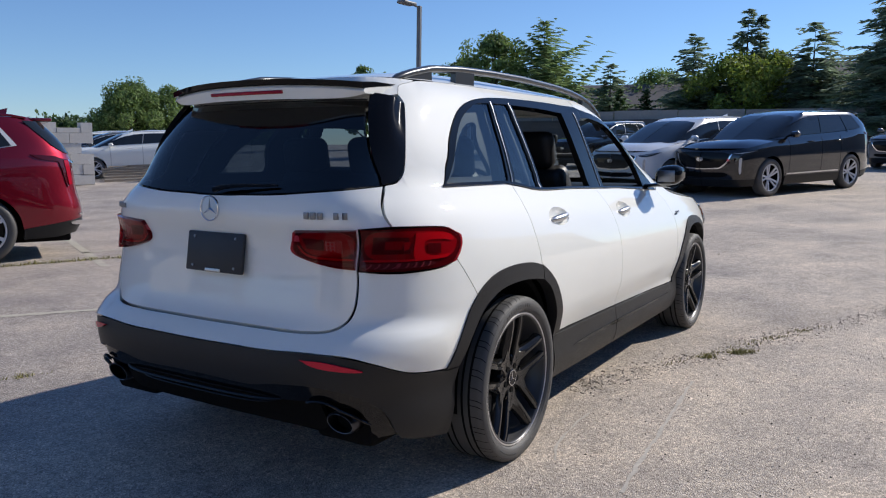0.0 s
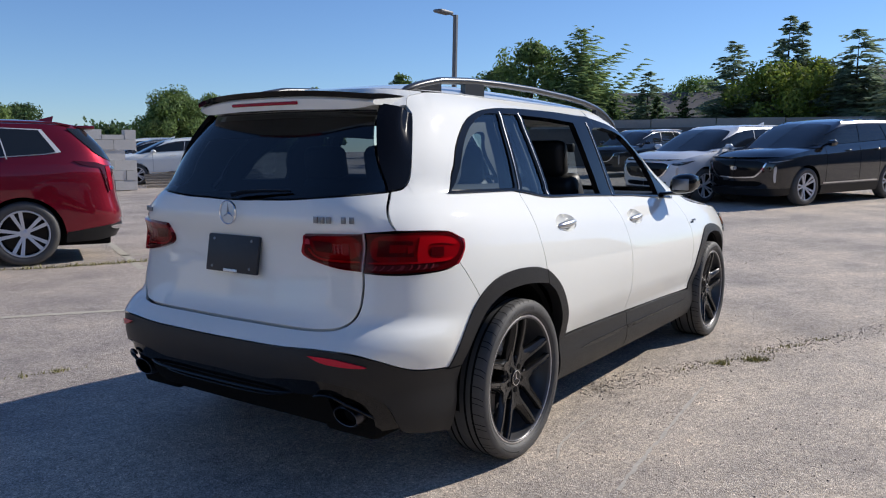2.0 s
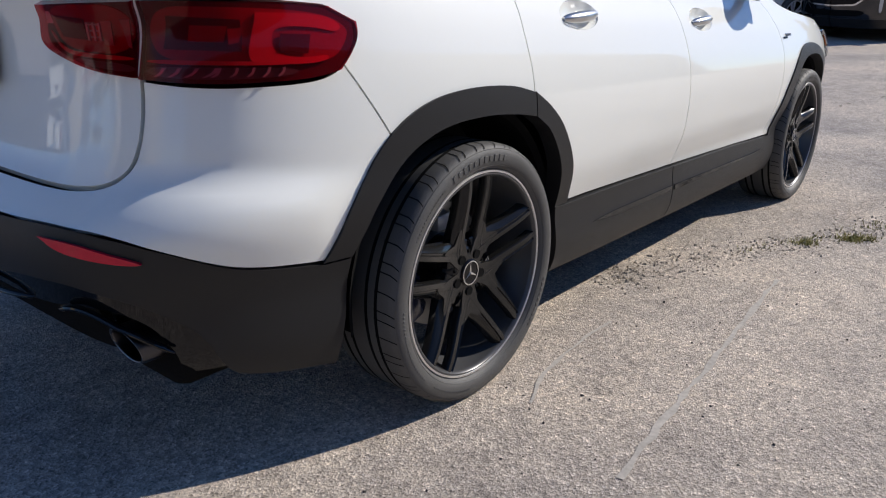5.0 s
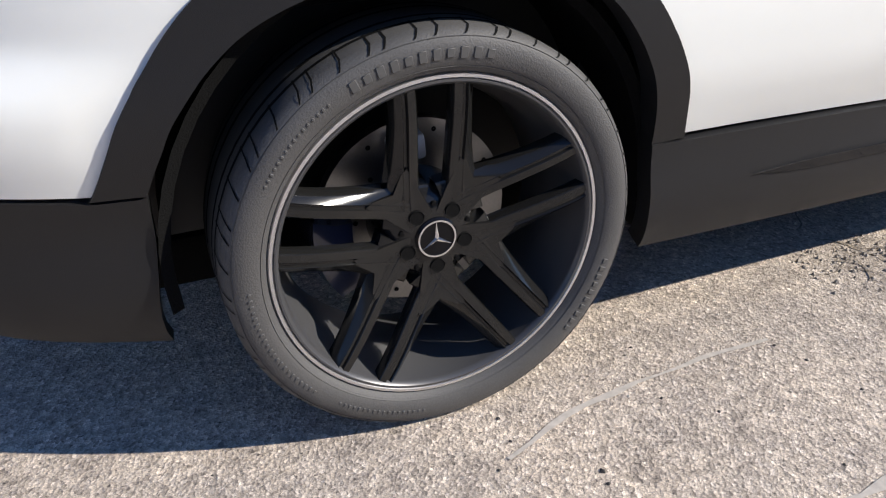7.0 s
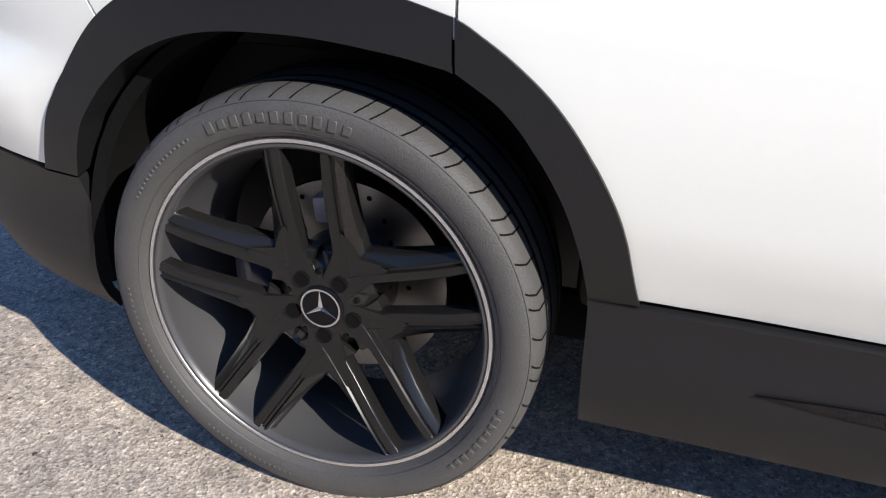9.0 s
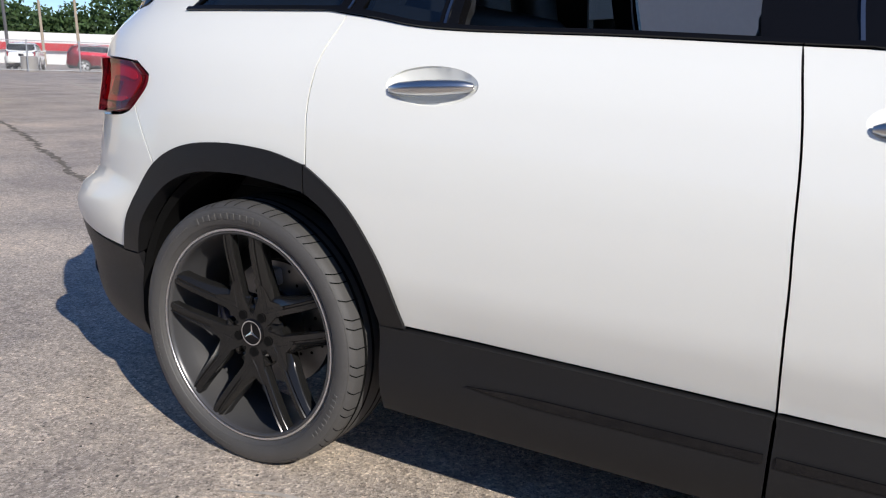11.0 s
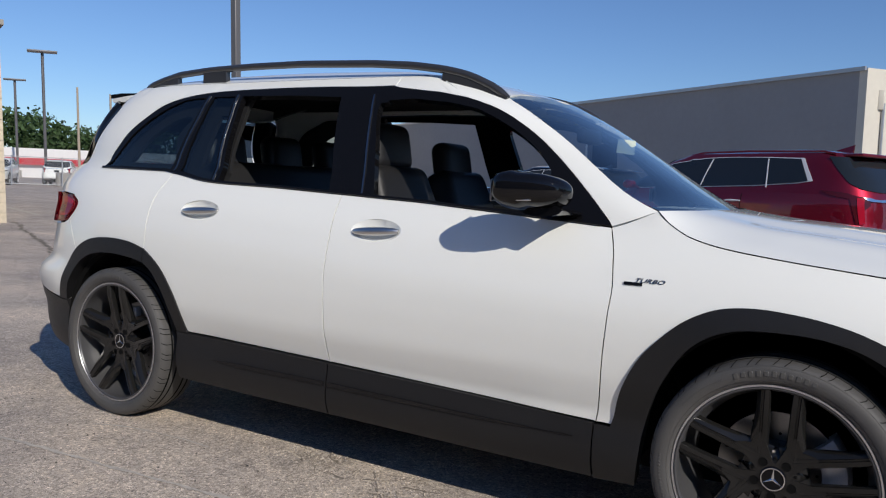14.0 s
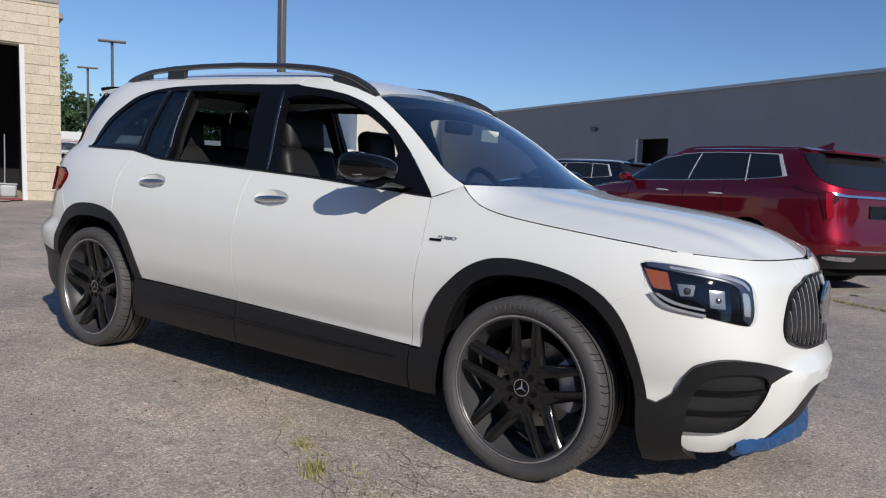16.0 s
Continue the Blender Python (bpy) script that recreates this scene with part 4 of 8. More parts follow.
part("wiper", tube([(-0.800, -0.005, 1.136), (-0.788, -0.05, 1.146), (-0.781, -0.16, 1.154), (-0.768, -0.30, 1.156)], [0.012, 0.008, 0.006, 0.004], 8), GLOSS, CAR)
# dark strip added behind the glass top for the shade below the spoiler
panel("rear_header", "R! 0 1.388;R .40 1.384;R! .52 1.376;R! .47 1.468;R 0 1.472", TRIM, CAR, upper=True, mirror_loop=True, off=-0.03, depth=0.01)
RAIL = material("satin_black_rail", (0.035, 0.035, 0.036), 0.28, coat=0.6, grain=0.1)
for side in (1, -1):
    rail = [(-0.305, 0.472, 1.550), (-0.25, 0.475, 1.570), (-0.18, 0.478, 1.589), (-0.04, 0.482, 1.616), (0.18, 0.487, 1.630), (0.45, 0.493, 1.635), (0.76, 0.501, 1.633), (1.15, 0.512, 1.617), (1.35, 0.519, 1.601), (1.49, 0.524, 1.581), (1.56, 0.527, 1.566), (1.628, 0.529, 1.547), (1.716, 0.532, 1.508), (1.79, 0.535, 1.464)]
    rx, ry, rz = zip(*rail)
    run = np.linspace(rx[0], rx[-1], 60)
    fine = [(x, -side * float(np.interp(x, rx, ry)), float(np.interp(x, rx, rz))) for x in run]
    r_ob = part("roof_rail", tube(fine, [0.010] + [0.019] * (len(fine) - 2) + [0.010], 12, 0.85), RAIL, CAR)
    for x0, x1 in ((-0.30, -0.05), (0.134, 0.29), (1.50, 1.785)):
        # a web that stands on the roof below the bar
        wv = []
        for k in range(9):
            x = x0 + (x1 - x0) * k / 8
            y, z = -side * float(np.interp(x, rx, ry)), float(np.interp(x, rx, rz))
            drop = 0.012 + 0.06 * smoothstep(0.0, 0.3, min(k, 8 - k) / 8 + 0.28)
            wv += [(x, y - 0.013, z - 0.005), (x, y + 0.013, z - 0.005), (x, y + 0.013, z - drop), (x, y - 0.013, z - drop)]
        wf = [(k * 4 + i, k * 4 + (i + 1) % 4, k * 4 + 4 + (i + 1) % 4, k * 4 + 4 + i) for k in range(8) for i in range(4)]
        part("rail_foot", mesh_of(wv, wf + [(3, 2, 1, 0), (32, 33, 34, 35)], 30), RAIL, r_ob)

# mirrors
for side in (1, -1):
    mv, mf = [], []
    NU, NW = 64, 40
    for i in range(NW + 1):
        w = math.pi * (i / NW - 0.5)
        for j in range(NU):
            a = 2 * math.pi * j / NU
            cx, cy, cz = math.cos(w) * math.cos(a), math.sin(w), math.cos(w) * math.sin(a)
            pw = lambda v, e: math.copysign(abs(v) ** e, v)
            x = 0.138 * pw(cx, 0.85 if cx > 0 else 0.62)
            x = x if x > 0 else x * 0.75
            mv.append((2.056 + x + 0.02 * cy, side * (-0.908 + 0.088 * pw(cy, 0.8)), 1.122 + 0.060 * pw(cz, 0.74) * (1.05 if x < 0 else 0.95) - 0.012 * cy))
    for i in range(NW):
        for j in range(NU):
            mf.append((i * NU + j, i * NU + (j + 1) % NU, (i + 1) * NU + (j + 1) % NU, (i + 1) * NU + j))
    bm = bmesh.new()
    bm.from_mesh(mesh_of(mv, mf))
    bmesh.ops.remove_doubles(bm, verts=bm.verts, dist=0.0005)
    mir = part("door_mirror", bm, PIANO, CAR, "gloss black door mirror")
    part("mirror_foot", tube([(2.13, side * -0.73, 1.05), (2.12, side * -0.82, 1.058), (2.10, side * -0.91, 1.066)], [0.05, 0.05, 0.085], 14, 0.28), GLOSS, mir)
    part("mirror_trim", tube([(1.975, side * -0.958, 1.09), (2.02, side * -0.978, 1.092), (2.09, side * -0.978, 1.095), (2.155, side * -0.945, 1.098)], 0.004, 8), SATIN, mir)
    part("mirror_glass", box_bm(1.949, side * -0.86, 1.085, 1.957, side * -0.965, 1.155, 0.003), DARKCHROME, mir)

# underbody, wheel houses, cabin
part("underbody", box_bm(-0.62, -0.60, 0.20, 3.35, 0.60, 0.30, 0.02), LINER, CAR)
part("floor_pan", box_bm(0.42, -0.815, 0.24, 2.38, 0.815, 0.34, 0.02), LINER, CAR)
part("engine_bay", box_bm(2.46, -0.52, 0.30, 3.5, 0.52, 0.86, 0.03), LINER, CAR)
part("nose_core", box_bm(3.30, -0.60, 0.26, 3.54, 0.60, 0.84, 0.03), LINER, CAR)
part("load_floor", box_bm(-0.70, -0.60, 0.30, 0.42, 0.60, 0.72, 0.02), TRIM, CAR)
part("firewall", box_bm(2.36, -0.66, 0.30, 2.42, 0.66, 1.0, 0.01), LINER, CAR)
for cx in (0.0, 2.829):
    for side in (1, -1):
        wv, wf = [], []
        for i in range(29):
            a = math.radians(-8 + 196 * i / 28)
            for y, r in ((-0.835, 0.418), (-0.825, 0.40), (-0.62, 0.405), (-0.52, 0.40), (-0.52, 0.1)):
                wv.append((cx + r * math.cos(a) * 1.0, side * y, 0.352 + r * math.sin(a) * 1.02))
        for i in range(28):
            wf += [(i * 5 + j, i * 5 + j + 1, (i + 1) * 5 + j + 1, (i + 1) * 5 + j) for j in range(4)]
        part("wheel_house", mesh_of(wv, wf, 50), LINER, CAR)
for side in (1, -1):
    part("door_card", box_bm(0.36, side * -0.64, 0.32, 2.25, side * -0.70, 1.03, 0.03), TRIM, CAR)
    part("side_trim", box_bm(-0.62, side * -0.52, 0.66, 0.36, side * -0.62, 1.12, 0.04), TRIM, CAR)
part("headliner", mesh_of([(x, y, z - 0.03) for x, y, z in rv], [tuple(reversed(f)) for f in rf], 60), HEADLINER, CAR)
dv, df = [], []
for j in range(17):
    y = -0.64 + 1.28 * j / 16
    for x, z in ((2.56, 1.005), (2.35, 1.055), (2.08, 1.045), (1.99, 1.0), (1.98, 0.86), (2.1, 0.62), (2.4, 0.5)):
        dv.append((x, y, z + (0.02 if 0.2 < y < 0.55 and x < 2.4 else 0)))
for j in range(16):
    df += [(j * 7 + i, j * 7 + i + 1, (j + 1) * 7 + i + 1, (j + 1) * 7 + i) for i in range(6)]
part("dashboard", mesh_of(dv, df, 50), TRIM, CAR)
wheel_ring = []
for i in range(40):
    a = 2 * math.pi * i / 40
    for k2 in range(8):
        b = 2 * math.pi * k2 / 8
        r = 0.185 + 0.016 * math.cos(b)
        wheel_ring.append((0.016 * math.sin(b), r * math.cos(a), r * math.sin(a)))
wheel_faces = [(i * 8 + k2, i * 8 + (k2 + 1) % 8, ((i + 1) % 40) * 8 + (k2 + 1) % 8, ((i + 1) % 40) * 8 + k2) for i in range(40) for k2 in range(8)]
steer = part("steering_wheel", mesh_of(wheel_ring, wheel_faces), SEAT, CAR, "", Matrix.Translation((1.87, 0.38, 0.98)) @ pose(0, 0, 0, 0, -24, 0))
part("steering_hub", box_bm(-0.005, -0.15, -0.06, 0.05, 0.15, 0.05, 0.02), TRIM, steer)


def seat(x, y, width, rows=1):
    s = part("seat", box_bm(x - 0.02, y - width / 2, 0.42, x + 0.52, y + width / 2, 0.60, 0.06, 4), SEAT, CAR, "black leather seat")
    bm = box_bm(-0.085, -width / 2 + 0.01, 0.0, 0.085, width / 2 - 0.01, 0.70, 0.06, 4)
    for q in bm.verts:
        # narrower shoulders and side bolsters
        k2 = smoothstep(0.35, 0.66, q.co.z)
        q.co.y *= 1 - (0.22 if width < 1 else 0.03) * k2
        q.co.x += (0.05 * smoothstep(0.16, 0.26, abs(q.co.y)) * (1 - k2)) if width < 1 else 0.0
    part("backrest", bm, SEAT, s, "", Matrix.Translation((x - 0.02, y, 0.52)) @ pose(0, 0, 0, 0, -17, 0))
    return s


def headrest(x, y, z, parent, w=0.27):
    h = part("headrest", box_bm(-0.055, -w / 2, -0.10, 0.055, w / 2, 0.11, 0.05, 4), SEAT, parent, "", Matrix.Translation((x, y, z)) @ pose(0, 0, 0, 0, -10, 0))
    for dy in (-0.06, 0.06):
        part("headrest_post", tube([(0.0, dy, -0.17), (0.0, dy, -0.06)], 0.006, 6), CHROME, h)


for y, x, z in ((-0.38, 1.375, 1.272), (0.38, 1.27, 1.235)):
    s = seat(x, y, 0.55)
    headrest(x - 0.235, y, z, s, 0.29)
s = seat(0.42, 0.0, 1.18)
for y in (-0.42, 0.0, 0.42):
    headrest(0.195, y, 1.235, s, 0.26)
part("mirror_housing", box_bm(1.93, -0.19, 1.320, 1.97, 0.03, 1.382, 0.015), TRIM, CAR)
part("paper_tag", box_bm(-0.046, -0.001, -0.029, 0.046, 0.001, 0.029), STICKER, CAR, "pale paper tag hanging inside the windscreen", pose(2.075, 0.022, 1.318, 4, 3, 55))
part("paper_sheet", box_bm(2.22, 0.02, 1.072, 2.44, 0.30, 1.076), PAPER, CAR, "white paper lying on the dashboard")


# ---- wheels ----
def build_wheel(thing_parent):
    """A wheel round the y axis at the origin, its face towards -y."""
    w = new("wheel")
    w.parent = thing_parent
    w["label"] = "black twin-spoke alloy wheel with low tyre"
    R = 0.356
    half = [(-0.095, 0.284), (-0.109, 0.291), (-0.1185, 0.304), (-0.1205, 0.322), (-0.118, 0.337), (-0.1095, 0.348), (-0.096, 0.354)]
    prof = half + [(-0.06, R), (0.06, R), (0.085, 0.354)] + [(-y, r) for y, r in reversed(half[:-1])]
    tyre = part("tyre", mesh_of(*revolve(prof, 120), 50), RUBBER, w)
    shoulder = [(-0.1128, 0.3445), (-0.1095, 0.348), (-0.1035, 0.3512), (-0.096, 0.354), (-0.055, 0.356)]
    gv2 = []
    for k2, (y, r) in enumerate(shoulder):
        for e in (-0.0016, 0.0016):
            gv2.append((e + 0.0035 * k2, y - 0.0007, r + 0.0006))
    groove_me = mesh_of(gv2, [(2 * k2, 2 * k2 + 1, 2 * k2 + 3, 2 * k2 + 2) for k2 in range(4)])
    groove_me.materials.append(LINER)
    for i in range(56):
        part("tread_groove", groove_me, None, tyre, "", Matrix.Rotation(2 * math.pi * (i + 0.2 * (i % 3)) / 56, 4, "Y"))
    for gy in (-0.062, -0.03, 0.03, 0.062):
        part("tread_channel", mesh_of(*revolve([(gy - 0.005, 0.3564), (gy, 0.3567), (gy + 0.005, 0.3564)], 80)), LINER, tyre)
    for r, e in ((0.2985, 0.0012), (0.342, 0.0008)):
        y = float(np.interp(r, [q[1] for q in half], [q[0] for q in half]))
        part("sidewall_rib", mesh_of(*revolve([(y + 0.001, r - e), (y - 0.0014, r), (y + 0.001, r + e)], 100)), LETTER, tyre)
    for start, n, size in ((96, 11, 0.017), (-30, 10, 0.012), (-160, 22, 0.007), (-115, 18, 0.006), (135, 16, 0.006)):
        for i in range(n):
            a = radians(start + (i - n / 2) * (size * 190 + 0.6))
            r = 0.3195
            y = float(np.interp(r, [q[1] for q in half], [q[0] for q in half]))
            hgt = size * (1.0 if i % 3 else 0.8)
            bm = box_bm(-size * 0.36, y - 0.0016, r - hgt / 2, size * 0.36, y + 0.002, r + hgt / 2, 0.0008, 1)
            bm.transform(Matrix.Rotation(math.pi / 2 - a, 4, "Y"))
            part("sidewall_marking", bm, LETTER, tyre)
    dot_y = -0.1175
    part("paint_dot", mesh_of(*revolve([(-0.001, 0.0003), (-0.001, 0.004), (0.001, 0.005)], 12)), PAPER, tyre, "", Matrix.Translation((0.308, dot_y, 0.0)))
    barrel = [(-0.1035, 0.2855), (-0.1055, 0.282)]
    rim = part("rim", mesh_of(*revolve([(-0.099, 0.272), (-0.096, 0.268), (-0.05, 0.262), (-0.03, 0.250), (0.03, 0.242), (0.10, 0.250), (0.11, 0.285)], 96), 35), BARREL, w, "satin black alloy rim")
    part("rim_edge", mesh_of(*revolve([(-0.095, 0.288), (-0.103, 0.2875), (-0.1065, 0.285), (-0.1065, 0.2800), (-0.1035, 0.2785)], 120), 35), RIMEDGE, w, "bright machined rim edge")
    part("rim_lip", mesh_of(*revolve([(-0.1035, 0.2787), (-0.1035, 0.2778), (-0.1062, 0.2765), (-0.1062, 0.2735), (-0.102, 0.2695), (-0.096, 0.268)], 120), 35), BARREL, w)

    def spoke(side, pair):
        # a bar along the pair's axis, set off to one side, with a raised ridge
        bm = bmesh.new()
        rows = []
        for t in np.linspace(0, 1, 9):
            rr = 0.035 + (0.268 - 0.035) * t
            off = side * (0.044 + 0.004 * t)
            inner, outer = 0.022 - 0.003 * t, 0.019 + 0.026 * (1 - t) ** 2.2
            cut = smoothstep(0.12, 0.5, t)
            yf = -0.068 - 0.034 * smoothstep(0.05, 1.0, t)
            sec = [(off - side * inner, yf + 0.024), (off - side * inner, yf + 0.004), (off - side * (inner - 0.003), yf), (off - side * 0.004, yf - 0.001), (off - side * 0.001, yf + 0.0035), (off + side * 0.003, yf + 0.0035), (off + side * 0.006, yf - 0.001), (off + side * (outer - 0.005), yf + 0.001 + 0.006 * cut), (off + side * outer, yf + 0.004 + 0.010 * cut), (off + side * outer, yf + 0.034)]
            rows.append([bm.verts.new((s, y, rr)) for s, y in sec])
        for a, b in zip(rows, rows[1:]):
            for i in range(len(a) - 1):
                bm.faces.new((a[i], a[i + 1], b[i + 1], b[i]))
            bm.faces.new((a[-1], a[0], b[0], b[-1]))
        bm.faces.new(rows[0])
        bm.faces.new(rows[-1])
        bm.transform(Matrix.Rotation(pair, 4, "Y"))
        part("spoke", bm, RIM, w)

    def web(turn):
        # the flat fork where two neighbouring spokes grow out of the hub
        half_line = [(0.040, 0.026, -0.0695), (0.085, 0.035, -0.0722), (0.139, 0.046, -0.0800), (0.137, 0.031, -0.0790), (0.119, 0.0, -0.0755)]
        line = [(r, s, y) for r, s, y in half_line] + [(r, -s, y) for r, s, y in reversed(half_line[:-1])]
        bm = bmesh.new()
        mid = bm.verts.new((0, -0.0685, 0.088))
        front = [bm.verts.new((s * 0.96, y, r * 0.995)) for r, s, y in line]
        edge = [bm.verts.new((s, y + 0.0025, r)) for r, s, y in line]
        back = [bm.verts.new((s, y + 0.03, r)) for r, s, y in line]
        n = len(line)
        for i in range(n):
            j = (i + 1) % n
            bm.faces.new((mid, front[i], front[j]))
            bm.faces.new((front[i], edge[i], edge[j], front[j]))
            bm.faces.new((edge[i], back[i], back[j], edge[j]))
        bmesh.ops.recalc_face_normals(bm, faces=bm.faces)
        bm.transform(Matrix.Rotation(turn, 4, "Y"))
        part("spoke_web", bm, RIM, w)

    for i in range(5):
        for side in (1, -1):
            spoke(side, 2 * math.pi * i / 5)
        web(2 * math.pi * (i + 0.5) / 5)
    part("hub", mesh_of(*revolve([(-0.070, 0.0005), (-0.070, 0.04), (-0.068, 0.058), (-0.060, 0.075), (-0.045, 0.088), (-0.01, 0.09), (0.06, 0.09)], 60), 30), RIM, w)
    cap = part("hub_cap", mesh_of(*revolve([(-0.0745, 0.0005), (-0.0745, 0.034), (-0.072, 0.0375), (-0.06, 0.038)], 40), 30), GLOSS, w, "black hub cap with a chrome badge")
    part("cap_badge", badge_mesh(0.034, 0.0012), CHROME, cap, "", Matrix.Translation((0, -0.0752, 0)))
    for i in range(5):
        a = 2 * math.pi * i / 5
        b = a + math.pi / 5
        part("bolt_hole", mesh_of(*revolve([(-0.0715, 0.0005), (-0.0715, 0.0115), (-0.0725, 0.0128), (-0.060, 0.0135)], 16)), LINER, w, "", Matrix.Translation((0.054 * math.sin(b), 0, 0.054 * math.cos(b))))
        part("bolt", mesh_of(*revolve([(-0.0705, 0.0005), (-0.0705, 0.004), (-0.066, 0.0055)], 10)), LINER, w, "", Matrix.Translation((0.062 * math.sin(a), 0, 0.062 * math.cos(a))))
    part("valve", tube([(-0.228, -0.075, -0.012 + 0.03), (-0.222, -0.09, 0.018)], 0.005, 8), SATIN, w)
    return w


def build_brake(parent, front):
    disc = part("brake_disc", mesh_of(*revolve([(0.02, 0.06), (0.0, 0.085), (0.0, 0.168), (0.024, 0.168), (0.024, 0.07)], 60), 30), STEEL, parent, "perforated steel brake disc")
    for i in range(24):
        a = 2 * math.pi * i / 24
        r = 0.105 + 0.045 * ((i * 5) % 3) / 2
        part("disc_hole", mesh_of(*revolve([(-0.0012, 0.0004), (-0.0012, 0.0045)], 8)), LINER, disc, "", Matrix.Translation((r * math.sin(a), 0, r * math.cos(a))))
    bm = bmesh.new()
    rows = []
    for t in np.linspace(-0.42, 0.72 if front else 0.42, 13):
        rows.append([bm.verts.new((r * math.cos(t), y, r * math.sin(t))) for y, r in ((-0.035, 0.12), (-0.045, 0.15), (-0.035, 0.185), (0.02, 0.195), (0.05, 0.19), (0.05, 0.12))])
    for a, b in zip(rows, rows[1:]):
        for i in range(6):
            bm.faces.new((a[i], a[(i + 1) % 6], b[(i + 1) % 6], b[i]))
    bm.faces.new(rows[0])
    bm.faces.new(rows[-1])
    bm.transform(Matrix.Rotation(0 if front else math.pi - 0.25, 4, "Y"))
    part("brake_caliper", bm, CALIPER if front else DARKCALIPER, parent, "grey brake caliper" if front else "dark blue-black brake caliper")
    if not front:
        bracket = box_bm(-0.032, -0.030, 0.105, 0.028, 0.02, 0.150, 0.008)
        bracket.transform(Matrix.Rotation(-0.10, 4, "Y"))
        part("caliper_bracket", bracket, CALIPER, parent, "bare metal caliper bracket")


HUB_Z = 0.341
first = build_wheel(CAR)
for cx in (0.0, 2.829):
    for side in (1, -1):
        turn = {0.0: 0.0, 2.829: 4.0}[cx]
        if cx == 0.0 and side == 1:
            w = first
        else:
            made = {}
            for o in (first, *first.children_recursive):
                made[o] = o.copy()
                scene.collection.objects.link(made[o])
                made[o].parent = made.get(o.parent, CAR)
            w = made[first]
        w.matrix_local = Matrix.Translation((cx, -0.783 * side, HUB_Z)) @ pose(0, 0, 0, 0, 0, 0 if side > 0 else 180) @ Matrix.Rotation(radians(-2.0 + turn), 4, "Y") @ Matrix.Scale(0.965, 4)
        hubm = new("brake")
        hubm.parent = CAR
        hubm.matrix_local = Matrix.Translation((cx, -0.750 * side, HUB_Z)) @ pose(0, 0, 0, 0, 0, 0 if side > 0 else 180)
        build_brake(hubm, cx > 1)

# ---- ground: a level lot that rises gently past the car's nose ----
UP = Vector((-0.010, -0.028, 1.0)).normalized()


def ground_z(x, y):
    return 0.033 * max(0.0, x - 4.0) - 0.0 if x < 60 else 0.033 * 56


def lean(x, y, turn=0.0):
    """A place on the ground for a plumb thing."""
    return Matrix.Translation((x, y, ground_z(x, y))) @ Vector((0, 0, 1)).rotation_difference(UP).to_matrix().to_4x4() @ Matrix.Rotation(radians(turn), 4, "Z")


def lot(x, y, turn=0.0):
    slope = math.atan(0.033) if x > 4 else 0.0
    return Matrix.Translation((x, y, ground_z(x, y))) @ Matrix.Rotation(-slope, 4, "Y") @ Matrix.Rotation(radians(turn), 4, "Z")


